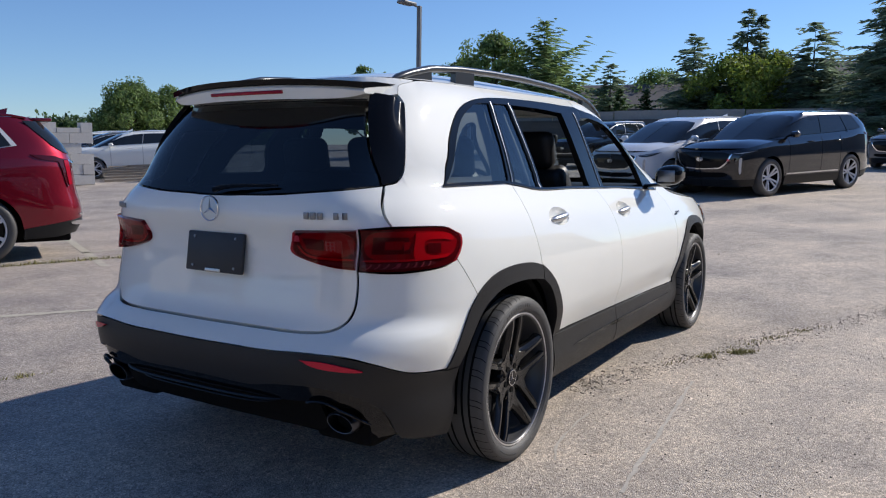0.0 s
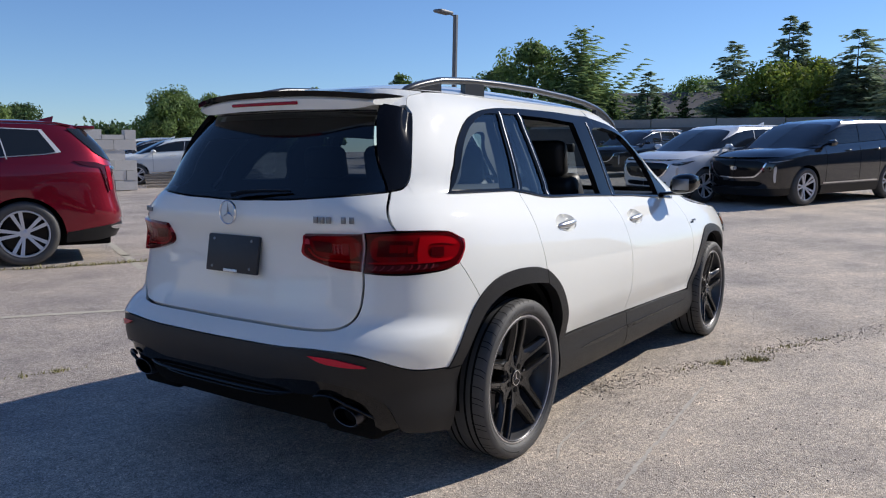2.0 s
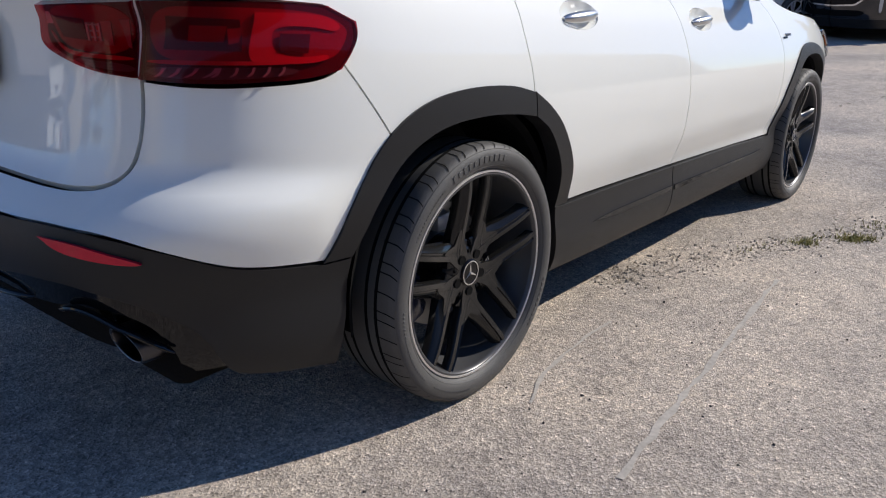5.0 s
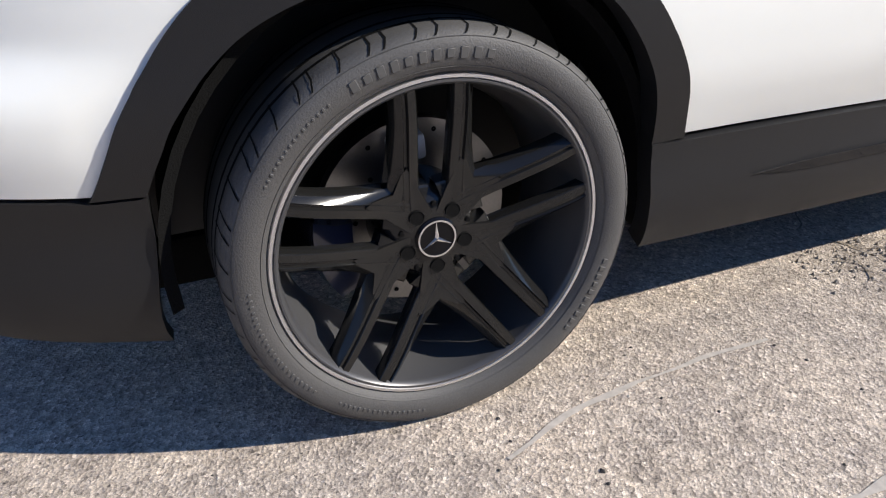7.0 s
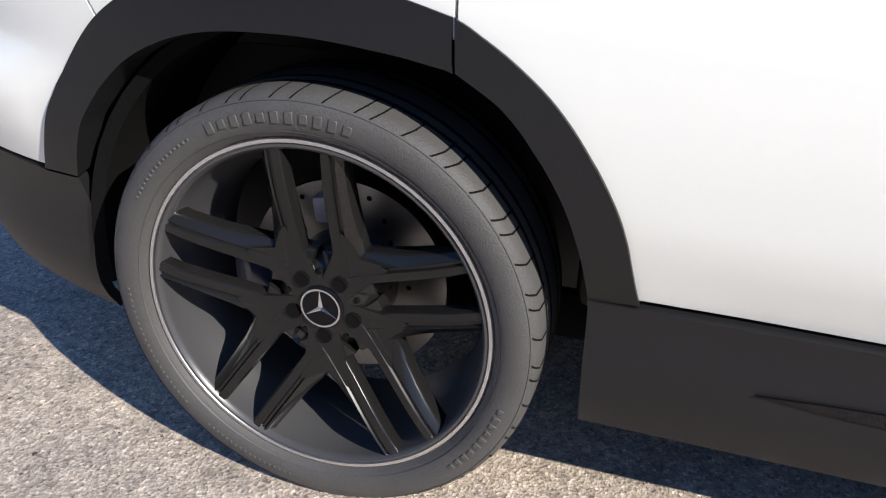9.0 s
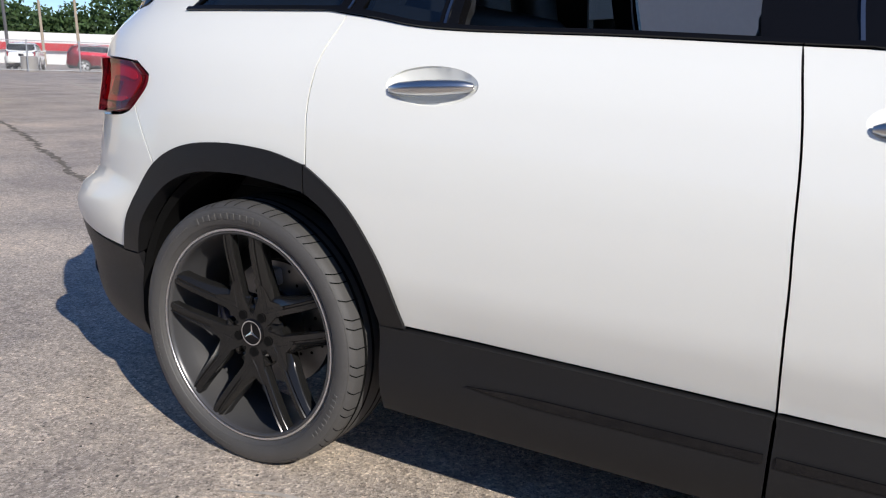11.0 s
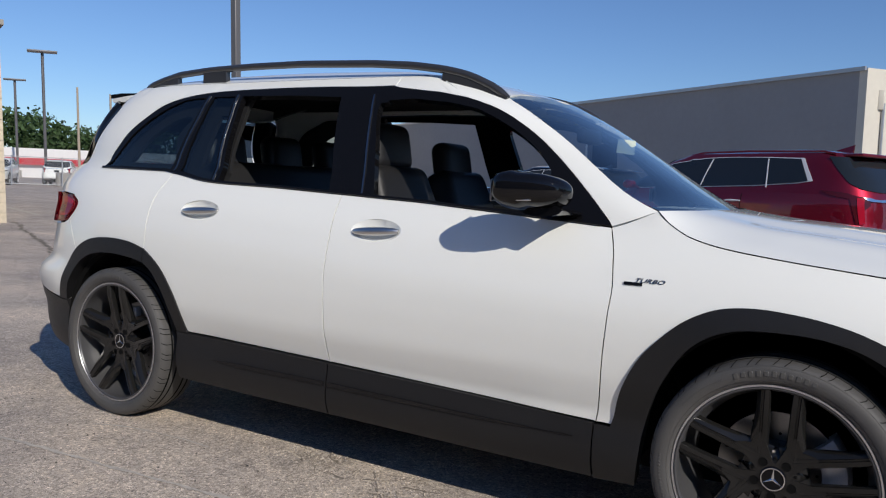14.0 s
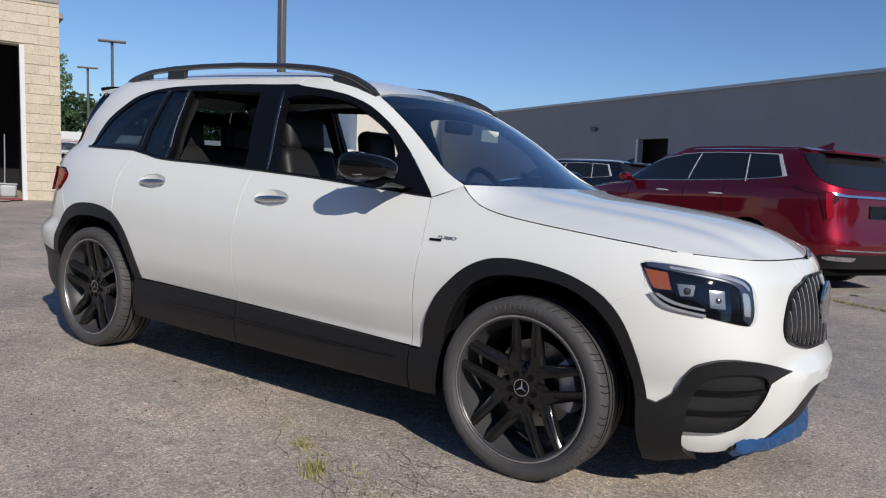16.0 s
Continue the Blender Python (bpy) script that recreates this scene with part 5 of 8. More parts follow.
def asphalt():
    m = bpy.data.materials.new("asphalt")
    m.use_nodes = True
    n, l = m.node_tree.nodes, m.node_tree.links
    b = n["Principled BSDF"]
    co = n.new("ShaderNodeTexCoord")

    def noise_tex(scale, detail=4, rough=0.55, kind="ShaderNodeTexNoise"):
        t = n.new(kind)
        t.inputs["Scale"].default_value = scale
        if kind == "ShaderNodeTexNoise":
            t.inputs["Detail"].default_value, t.inputs["Roughness"].default_value = detail, rough
        l.new(co.outputs["Object"], t.inputs["Vector"])
        return t

    def ramp(src, *stops):
        r = n.new("ShaderNodeValToRGB")
        while len(r.color_ramp.elements) < len(stops):
            r.color_ramp.elements.new(0.5)
        for e, (p, c) in zip(r.color_ramp.elements, stops):
            e.position, e.color = p, (*c, 1)
        l.new(src, r.inputs[0])
        return r

    def mix(kind, fac, a, c):
        x = n.new("ShaderNodeMix")
        x.data_type, x.blend_type = "RGBA", kind
        for s, v in ((x.inputs[0], fac), (x.inputs[6], a), (x.inputs[7], c)):
            if isinstance(v, (int, float)):
                s.default_value = v
            else:
                l.new(v, s)
        return x.outputs[2]

    stones = noise_tex(150, kind="ShaderNodeTexVoronoi")
    grit, patch, wide, fine = noise_tex(380, 3), noise_tex(0.9, 6, 0.65), noise_tex(0.11, 4), noise_tex(14, 5, 0.7)
    base = ramp(stones.outputs["Color"], (0.0, (0.245, 0.212, 0.178)), (0.35, (0.495, 0.428, 0.360)), (0.7, (0.62, 0.54, 0.458)), (1.0, (0.95, 0.85, 0.745)))
    g = ramp(grit.outputs["Fac"], (0.32, (0.62, 0.62, 0.63)), (0.66, (1.18, 1.17, 1.15)))
    c = mix("MULTIPLY", 1.0, base.outputs[0], g.outputs[0])
    p = ramp(patch.outputs["Fac"], (0.28, (0.62, 0.63, 0.67)), (0.5, (0.97, 0.97, 0.97)), (0.72, (1.30, 1.27, 1.22)))
    c = mix("MULTIPLY", 1.0, c, p.outputs[0])
    w = ramp(wide.outputs["Fac"], (0.35, (0.88, 0.89, 0.91)), (0.65, (1.08, 1.06, 1.03)))
    c = mix("MULTIPLY", 1.0, c, w.outputs[0])
    f = ramp(fine.outputs["Fac"], (0.3, (0.80, 0.80, 0.81)), (0.7, (1.17, 1.17, 1.16)))
    c = mix("MULTIPLY", 1.0, c, f.outputs[0])
    mid = ramp(noise_tex(48, 4, 0.7).outputs["Fac"], (0.32, (0.70, 0.70, 0.71)), (0.5, (0.98, 0.98, 0.98)), (0.68, (1.26, 1.25, 1.23)))
    c = mix("MULTIPLY", 1.0, c, mid.outputs[0])
    dark = ramp(noise_tex(120, 2).outputs["Fac"], (0.31, (0.16, 0.16, 0.16)), (0.355, (1, 1, 1)))
    c = mix("MULTIPLY", 0.8, c, dark.outputs[0])
    # older, darker asphalt past the car
    split, zone, edge = n.new("ShaderNodeSeparateXYZ"), n.new("ShaderNodeMapRange"), n.new("ShaderNodeMath")
    l.new(co.outputs["Object"], split.inputs[0])
    edge.operation = "MULTIPLY_ADD"
    l.new(noise_tex(0.8, 4).outputs["Fac"], edge.inputs[0])
    edge.inputs[1].default_value = 1.6
    l.new(split.outputs["Y"], edge.inputs[2])
    zone.interpolation_type = "SMOOTHSTEP"
    zone.inputs["From Min"].default_value, zone.inputs["From Max"].default_value = 1.3, 2.6
    l.new(edge.outputs[0], zone.inputs["Value"])
    old = ramp(zone.outputs[0], (0.0, (1, 1, 1)), (1.0, (0.86, 0.86, 0.88)))
    c = mix("MULTIPLY", 1.0, c, old.outputs[0])
    # worn hairline cracks
    warp = n.new("ShaderNodeVectorMath")
    warp.operation = "MULTIPLY_ADD"
    l.new(noise_tex(1.7, 5).outputs["Color"], warp.inputs[0])
    warp.inputs[1].default_value = (2.2, 2.2, 0)
    l.new(co.outputs["Object"], warp.inputs[2])
    cells = n.new("ShaderNodeTexVoronoi")
    cells.feature = "DISTANCE_TO_EDGE"
    cells.inputs["Scale"].default_value = 0.55
    l.new(warp.outputs[0], cells.inputs["Vector"])
    crack = ramp(cells.outputs["Distance"], (0.0, (0.28, 0.27, 0.26)), (0.007, (0.75, 0.74, 0.73)), (0.014, (1, 1, 1)))
    c = mix("MULTIPLY", 0.28, c, crack.outputs[0])
    l.new(c, b.inputs["Base Color"])
    b.inputs["Roughness"].default_value = 0.82
    bump = n.new("ShaderNodeBump")
    bump.inputs["Strength"].default_value, bump.inputs["Distance"].default_value = 0.55, 0.006
    add = n.new("ShaderNodeMath")
    l.new(stones.outputs["Distance"], add.inputs[0])
    l.new(grit.outputs["Fac"], add.inputs[1])
    l.new(add.outputs[0], bump.inputs["Height"])
    l.new(bump.outputs[0], b.inputs["Normal"])
    return m


ASPHALT = asphalt()
gx = [-900, -120, -40, -8, 4, 10, 20, 34, 60, 150, 900]
gy = [-900, -60, -10, 0, 10, 30, 60, 150, 900]
ground = part("ground", mesh_of([(x, y, ground_z(x, y)) for x in gx for y in gy], [(i * len(gy) + j, (i + 1) * len(gy) + j, (i + 1) * len(gy) + j + 1, i * len(gy) + j + 1) for i in range(len(gx) - 1) for j in range(len(gy) - 1)]), ASPHALT)
tagged(ground, "sunlit worn grey-brown asphalt of a parking lot", "ground", kind="structure")

PAINT_LINE = material("worn_line_paint", (0.46, 0.42, 0.34), 0.85, grain=0.3, scale=40, blotch=0.3, blotch_scale=6)
SCUFF = material("pale_chalk_scuff", (0.45, 0.41, 0.36), 0.9, grain=0.4, scale=60, blotch=0.2, blotch_scale=9)
CRACK = material("dark_crack_soil", (0.17, 0.145, 0.115), 0.95, grain=0.5, scale=80)
FAINT = material("dusty_crack_soil", (0.25, 0.215, 0.175), 0.95, grain=0.5, scale=80)
GRASS = material("dry_grass", (0.34, 0.31, 0.12), 0.8, grain=0.4, scale=30, blotch=0.2)


def strip(name, points, width, mat, label, category, lift=0.004, ragged=0.0, kind="structure"):
    """A thin painted or worn line on the ground."""
    rnd = random.Random(len(points) * 7 + int(points[0][0] * 100))
    pts = []
    for (x0, y0), (x1, y1) in zip(points, points[1:]):
        n = max(2, int(math.hypot(x1 - x0, y1 - y0) / (0.05 if ragged else 0.3)))
        pts += [(x0 + (x1 - x0) * i / n, y0 + (y1 - y0) * i / n) for i in range(n)]
    pts.append(points[-1])
    if ragged >= 0.6:
        walk_on, drift = 0.0, []
        for _ in pts:
            walk_on = walk_on * 0.88 + rnd.gauss(0, 0.012)
            drift.append(walk_on)
        pts = [(x + d * 0.6, y + d) for (x, y), d in zip(pts, drift)]
    v = []
    for i, (x, y) in enumerate(pts):
        a, b = pts[max(0, i - 1)], pts[min(len(pts) - 1, i + 1)]
        d = math.hypot(b[0] - a[0], b[1] - a[1]) + 1e-9
        nx, ny = -(b[1] - a[1]) / d, (b[0] - a[0]) / d
        for s in (-1, 1):
            w = width / 2 * (1 + ragged * rnd.uniform(-1, 1))
            o = ragged * width * rnd.uniform(-0.7, 0.7)
            px, py = x + nx * (s * w + o), y + ny * (s * w + o)
            v.append((px, py, ground_z(px, py) + lift))
    # a ragged crack is broken and filled in places
    f = [(2 * i, 2 * i + 1, 2 * i + 3, 2 * i + 2) for i in range(len(pts) - 1) if ragged < 1.1 or math.sin(i * 0.53 + 2 * math.sin(i * 0.17)) + rnd.uniform(-0.6, 0.6) > 0.1]
    ob = part(name, mesh_of(v, f), mat)
    return tagged(ob, label, category, kind=kind)


strip("painted_line", [(2.45, 5.45), (3.43, 7.48), (5.2, 11.2)], 0.10, PAINT_LINE, "faded painted parking line on asphalt", "line", 0.003, 0.12)
strip("painted_line", [(-0.2, 4.2), (0.93, 3.39), (1.4, 3.1)], 0.09, PAINT_LINE, "faded painted parking line on asphalt", "line", 0.003, 0.25)
strip("painted_line", [(3.0, 6.7), (4.3, 6.5), (7.5, 6.4)], 0.09, PAINT_LINE, "faded painted parking line on asphalt", "line", 0.003, 0.12)
strip("painted_line", [(-26, 17.5), (-12.8, 9.4)], 0.12, PAINT_LINE, "faded painted parking line on asphalt", "line", 0.003, 0.1)
strip("painted_line", [(-30, 13.5), (-14.5, 7.8)], 0.12, PAINT_LINE, "faded painted parking line on asphalt", "line", 0.003, 0.1)
strip("chalk_scuff", [(1.47, -1.235), (1.0, -1.275), (0.57, -1.31), (0.06, -1.35), (-0.1, -1.372)], 0.017, SCUFF, "thin pale scuff on the asphalt", "scuff", 0.0025, 0.45)
strip("chalk_scuff", [(0.05, -1.03), (0.15, -0.99), (0.24, -0.962), (0.36, -0.947), (0.52, -0.938), (0.68, -0.935)], 0.010, SCUFF, "thin pale curved scuff on the asphalt", "scuff", 0.0025, 0.5)
JOINT = [(-9.5, 12.6), (-3.0, 9.0), (1.42, 6.67), (1.86, 6.39), (2.31, 6.2), (2.78, 6.0), (3.6, 5.5)]
SEAM = [(0.98, -0.70), (1.33, -0.83), (1.75, -1.01), (2.1, -1.19), (2.72, -1.42), (3.35, -1.70), (4.0, -2.03), (5.5, -2.6), (9, -3.6)]


def along(path, t):
    """The point and direction at a share t of a path."""
    seg = [math.hypot(b[0] - a[0], b[1] - a[1]) for a, b in zip(path, path[1:])]
    d = t * sum(seg)
    for (a, b), n in zip(zip(path, path[1:]), seg):
        if d <= n:
            break
        d -= n
    u = min(1.0, d / n)
    return (a[0] + (b[0] - a[0]) * u, a[1] + (b[1] - a[1]) * u), math.atan2(b[1] - a[1], b[0] - a[0])


def crack_web(path, spread, strands, branches, seed, mat, label, top=1.0):
    """A belt of broken asphalt: wandering strands and many short forks."""
    rnd = random.Random(seed)
    v, f = [], []

    def ribbon(x, y, a, length, width):
        step, k0, m = 0.03, len(v), max(3, int(length / 0.03))
        for i in range(m):
            w = width * (1 - 0.8 * i / m) * rnd.uniform(0.4, 1.3)
            nx, ny = -math.sin(a), math.cos(a)
            for q in (-w, w):
                v.append((x + nx * q, y + ny * q, ground_z(x, y) + 0.003))
            a += rnd.gauss(0, 0.33)
            x, y = x + step * math.cos(a), y + step * math.sin(a)
        f.extend((k0 + 2 * i, k0 + 2 * i + 1, k0 + 2 * i + 3, k0 + 2 * i + 2) for i in range(m - 1) if rnd.random() > 0.10)

    for _ in range(strands):
        t = rnd.random() * 0.06
        while t < top:
            (x, y), a = along(path, t)
            o = rnd.gauss(0, spread * 0.6)
            ln = rnd.uniform(0.15, 0.5)
            ribbon(x - math.sin(a) * o, y + math.cos(a) * o, a + rnd.gauss(0, 0.25), ln, rnd.uniform(0.0015, 0.004))
            t += 0.055
    for _ in range(branches):
        (x, y), a = along(path, rnd.random() * top)
        o = rnd.gauss(0, spread)
        ribbon(x - math.sin(a) * o, y + math.cos(a) * o, a + rnd.choice((-1, 1)) * rnd.uniform(0.4, 1.5), rnd.uniform(0.08, 0.42), rnd.uniform(0.001, 0.0028))
    return tagged(part("asphalt_crack", mesh_of(v, f, smooth=False), mat), label, "crack", kind="structure")


def rubble(name, spots, low, high, seed, mat, label):
    """Small angular stones lying on the ground at the given spots."""
    rnd = random.Random(seed)
    v, f = [], []
    for x, y in spots:
        r, k = rnd.uniform(low, high), len(v)
        q = [rnd.uniform(0.55, 1.1) * r for _ in range(6)]
        a = rnd.uniform(0, 6.3)
        c, d, z = math.cos(a), math.sin(a), ground_z(x, y)
        v.extend([(x + c * q[0], y + d * q[0], z + r * 0.2), (x - d * q[1], y + c * q[1], z + r * 0.3), (x - c * q[2], y - d * q[2], z + r * 0.2), (x + d * q[3], y - c * q[3], z + r * 0.1), (x, y, z + q[4]), (x, y, z - 0.002)])
        for i in range(4):
            f.extend([(k + i, k + (i + 1) % 4, k + 4), (k + (i + 1) % 4, k + i, k + 5)])
    return tagged(part(name, mesh_of(v, f, smooth=False), mat), label, "gravel", kind="stuff")


crack_web(SEAM, 0.085, 5, 300, 21, FAINT, "belt of broken, cracked asphalt with many short forks")
crack_web([(2.2, -1.0), (2.75, -1.13), (3.05, -1.30), (4.33, -2.03)], 0.10, 2, 50, 22, FAINT, "fine forking cracks in worn asphalt")
crack_web([(3.0, -0.7), (5.6, -1.83), (7.3, -1.55), (9.5, -1.7)], 0.2, 2, 60, 23, FAINT, "fine forking cracks in worn asphalt")
rnd = random.Random(31)
spots = []
for _ in range(1500):
    (x, y), a = along(SEAM, rnd.random() ** 1.3 * 0.75)
    o = rnd.gauss(0, 0.075)
    spots.append((x - math.sin(a) * o, y + math.cos(a) * o))
rubble("loose_gravel", spots, 0.003, 0.009, 32, material("loose_gravel", (0.40, 0.35, 0.29), 0.9, grain=0.3, scale=60), "loose grey-brown gravel along a broken crack")
rubble("dark_grit", [(rnd.uniform(-1.6, 4.6), rnd.uniform(-2.3, -0.85)) for _ in range(320)], 0.0025, 0.007, 33, material("dark_grit", (0.05, 0.046, 0.042), 0.9, grain=0.3, scale=60), "scattered dark grit on the asphalt")
rubble("pale_grit", [(rnd.uniform(-1.6, 4.6), rnd.uniform(-2.3, -0.7)) for _ in range(260)], 0.002, 0.005, 34, material("pale_grit", (0.62, 0.57, 0.50), 0.9, grain=0.3, scale=60), "scattered pale grit on the asphalt")
strip("asphalt_crack", [(2.3, -0.95), (2.68, -1.06), (2.99, -1.22), (3.53, -1.51)], 0.003, FAINT, "ragged crack across the asphalt", "crack", 0.003, 1.2)
strip("asphalt_crack", [(5.0, 0.1), (6.01, -0.19), (7.38, -0.58), (9.5, -1.0)], 0.012, CRACK, "ragged crack across the asphalt", "crack", 0.003, 1.2)
strip("asphalt_crack", JOINT, 0.05, CRACK, "ragged crack across the asphalt", "crack", 0.003, 0.6)
strip("asphalt_crack", [(-12.22, 5.84), (-8.26, 3.95), (-5.93, 2.72), (-3.5, 1.5)], 0.05, CRACK, "ragged crack across the asphalt", "crack", 0.003, 0.7)


def blades(name, path, count, spread, tall, seed, label, thin=1.0):
    """Tufts of dry grass scattered along a crack."""
    rnd = random.Random(seed)
    v, f = [], []
    seg = [math.hypot(b[0] - a[0], b[1] - a[1]) for a, b in zip(path, path[1:])]
    clumps = [rnd.random() for _ in range(max(2, count // 14))]
    for _ in range(count):
        s = (rnd.choice(clumps) + rnd.gauss(0, 0.012)) % 1.0 * sum(seg)
        for (a, b), d in zip(zip(path, path[1:]), seg):
            if s <= d:
                break
            s -= d
        t = min(1, s / d)
        x, y = a[0] + (b[0] - a[0]) * t + rnd.gauss(0, spread), a[1] + (b[1] - a[1]) * t + rnd.gauss(0, spread)
        z, h, q, w = ground_z(x, y), tall * rnd.uniform(0.3, 1.1), rnd.uniform(0, 6.3), 0.003 * thin
        dx, dy = math.cos(q), math.sin(q)
        k = len(v)
        v += [(x - dy * w, y + dx * w, z), (x + dy * w, y - dx * w, z), (x + dx * h * 0.7, y + dy * h * 0.7, z + h)]
        f.append((k, k + 1, k + 2))
    return tagged(part(name, mesh_of(v, f, smooth=False), GRASS), label, "weeds", kind="stuff")


blades("crack_weeds", SEAM[2:6], 300, 0.03, 0.02, 3, "sparse dry weeds in an asphalt crack")
blades("crack_weeds", JOINT, 2600, 0.03, 0.05, 4, "dry yellow-green weeds along an asphalt joint", 2.0)
blades("crack_weeds", [(2.02, -1.17), (2.05, -1.20)], 160, 0.022, 0.022, 5, "small tuft of weeds in the asphalt")
blades("crack_weeds", [(2.22, -1.31), (2.31, -1.38)], 320, 0.024, 0.025, 7, "small tuft of weeds in the asphalt")
blades("crack_weeds", [(-0.9, 2.2), (-0.3, 2.0)], 120, 0.02, 0.03, 6, "small tuft of weeds in the asphalt")


# ---- other parked cars: the same hull, with their own tables ----
def use_hull(mid, half_w, rear, nose, wind):
    global MID, HALF_W, REAR_X, NOSE_X, WIND_X, PHI_ROWS, U_ROWS
    MID, HALF_W, REAR_X, NOSE_X, WIND_X = mid, curve_table(half_w), curve_table(rear), curve_table(nose), curve_table(wind)
    PHI_ROWS = phi_rows(801)
    pts = np.array([hull(p, 0.8)[:2] for p in PHI_ROWS])
    U_ROWS = np.r_[0, np.cumsum(np.hypot(*np.diff(pts, axis=0).T))]
    U_ROWS -= np.interp(0, PHI_ROWS, U_ROWS)


use_hull(1.4, ".15 .88, .25 .93, .4 .955, .6 .97, .8 .98, .95 .98, 1.05 .972, 1.12 .955, 1.17 .928, 1.22 .905, 1.3 .88, 1.45 .825, 1.56 .775, 1.63 .735, 1.675 .67",
         ".15 -.88, .3 -1.03, .45 -1.10, .6 -1.11, .72 -1.08, .9 -1.05, 1.05 -1.04, 1.14 -1.03, 1.25 -.99, 1.34 -.94, 1.45 -.86, 1.55 -.77, 1.63 -.69, 1.675 -.62",
         ".15 3.70, .3 3.80, .5 3.84, .7 3.85, .88 3.83, .95 3.80, 1.02 3.72, 1.1 3.58", "1.0 3.16, 1.1 2.93, 1.2 2.72, 1.3 2.52, 1.5 2.10, 1.62 1.80, 1.675 1.55")
SUV_LAMP = material("dark_red_lamp", (0.06, 0.003, 0.006), 0.2, coat=0.6, spec=0.2, grain=0.1)
DARKGLASS = material("dark_car_glass", (0.016, 0.020, 0.024), 0.04, spec=0.5, grain=0.05)
SILVER = material("silver_alloy", (0.72, 0.72, 0.73), 0.4, metal=0.12, grain=0.05)
RED_PAINT = material("deep_red_paint", (0.235, 0.002, 0.016), 0.42, metal=0.8, coat=1.0, grain=0.03, scale=900, blotch=0.02)
BLACK_PAINT = material("black_metallic_paint", (0.005, 0.0055, 0.008), 0.10, coat=1.0, spec=0.5, grain=0.05, scale=900)
SILVER_PAINT = material("silver_white_paint", (0.72, 0.73, 0.74), 0.3, coat=1.0, grain=0.03, scale=900)
GREY_PAINT = material("grey_metallic_paint", (0.10, 0.11, 0.12), 0.25, coat=1.0, grain=0.03, scale=900)
BLUE_PAINT = material("dark_blue_paint", (0.02, 0.03, 0.07), 0.2, coat=1.0, grain=0.03, scale=900)


def arch(cx, r, a0, a1, hz=0.375):
    return ";".join(f"S {cx + r * math.cos(math.radians(a)):.3f} {hz + r * math.sin(math.radians(a)):.3f}" for a in np.linspace(a0, a1, 9))


SUV_MESHES = {}


def suv_panel(key, text, **kw):
    """Makes a panel's mesh once for all cars of the kind."""
    if key not in SUV_MESHES:
        holder = new("holder")
        obs = panel("panel", text, None, holder, **kw)
        SUV_MESHES[key] = [o.data for o in obs]
        for o in obs:
            bpy.data.objects.remove(o)
        bpy.data.objects.remove(holder)
    return SUV_MESHES[key]


def painted(meshes, mat):
    out = []
    for me in meshes:
        c = me.copy()
        c.materials.clear()
        c.materials.append(mat)
        out.append(c)
    return out


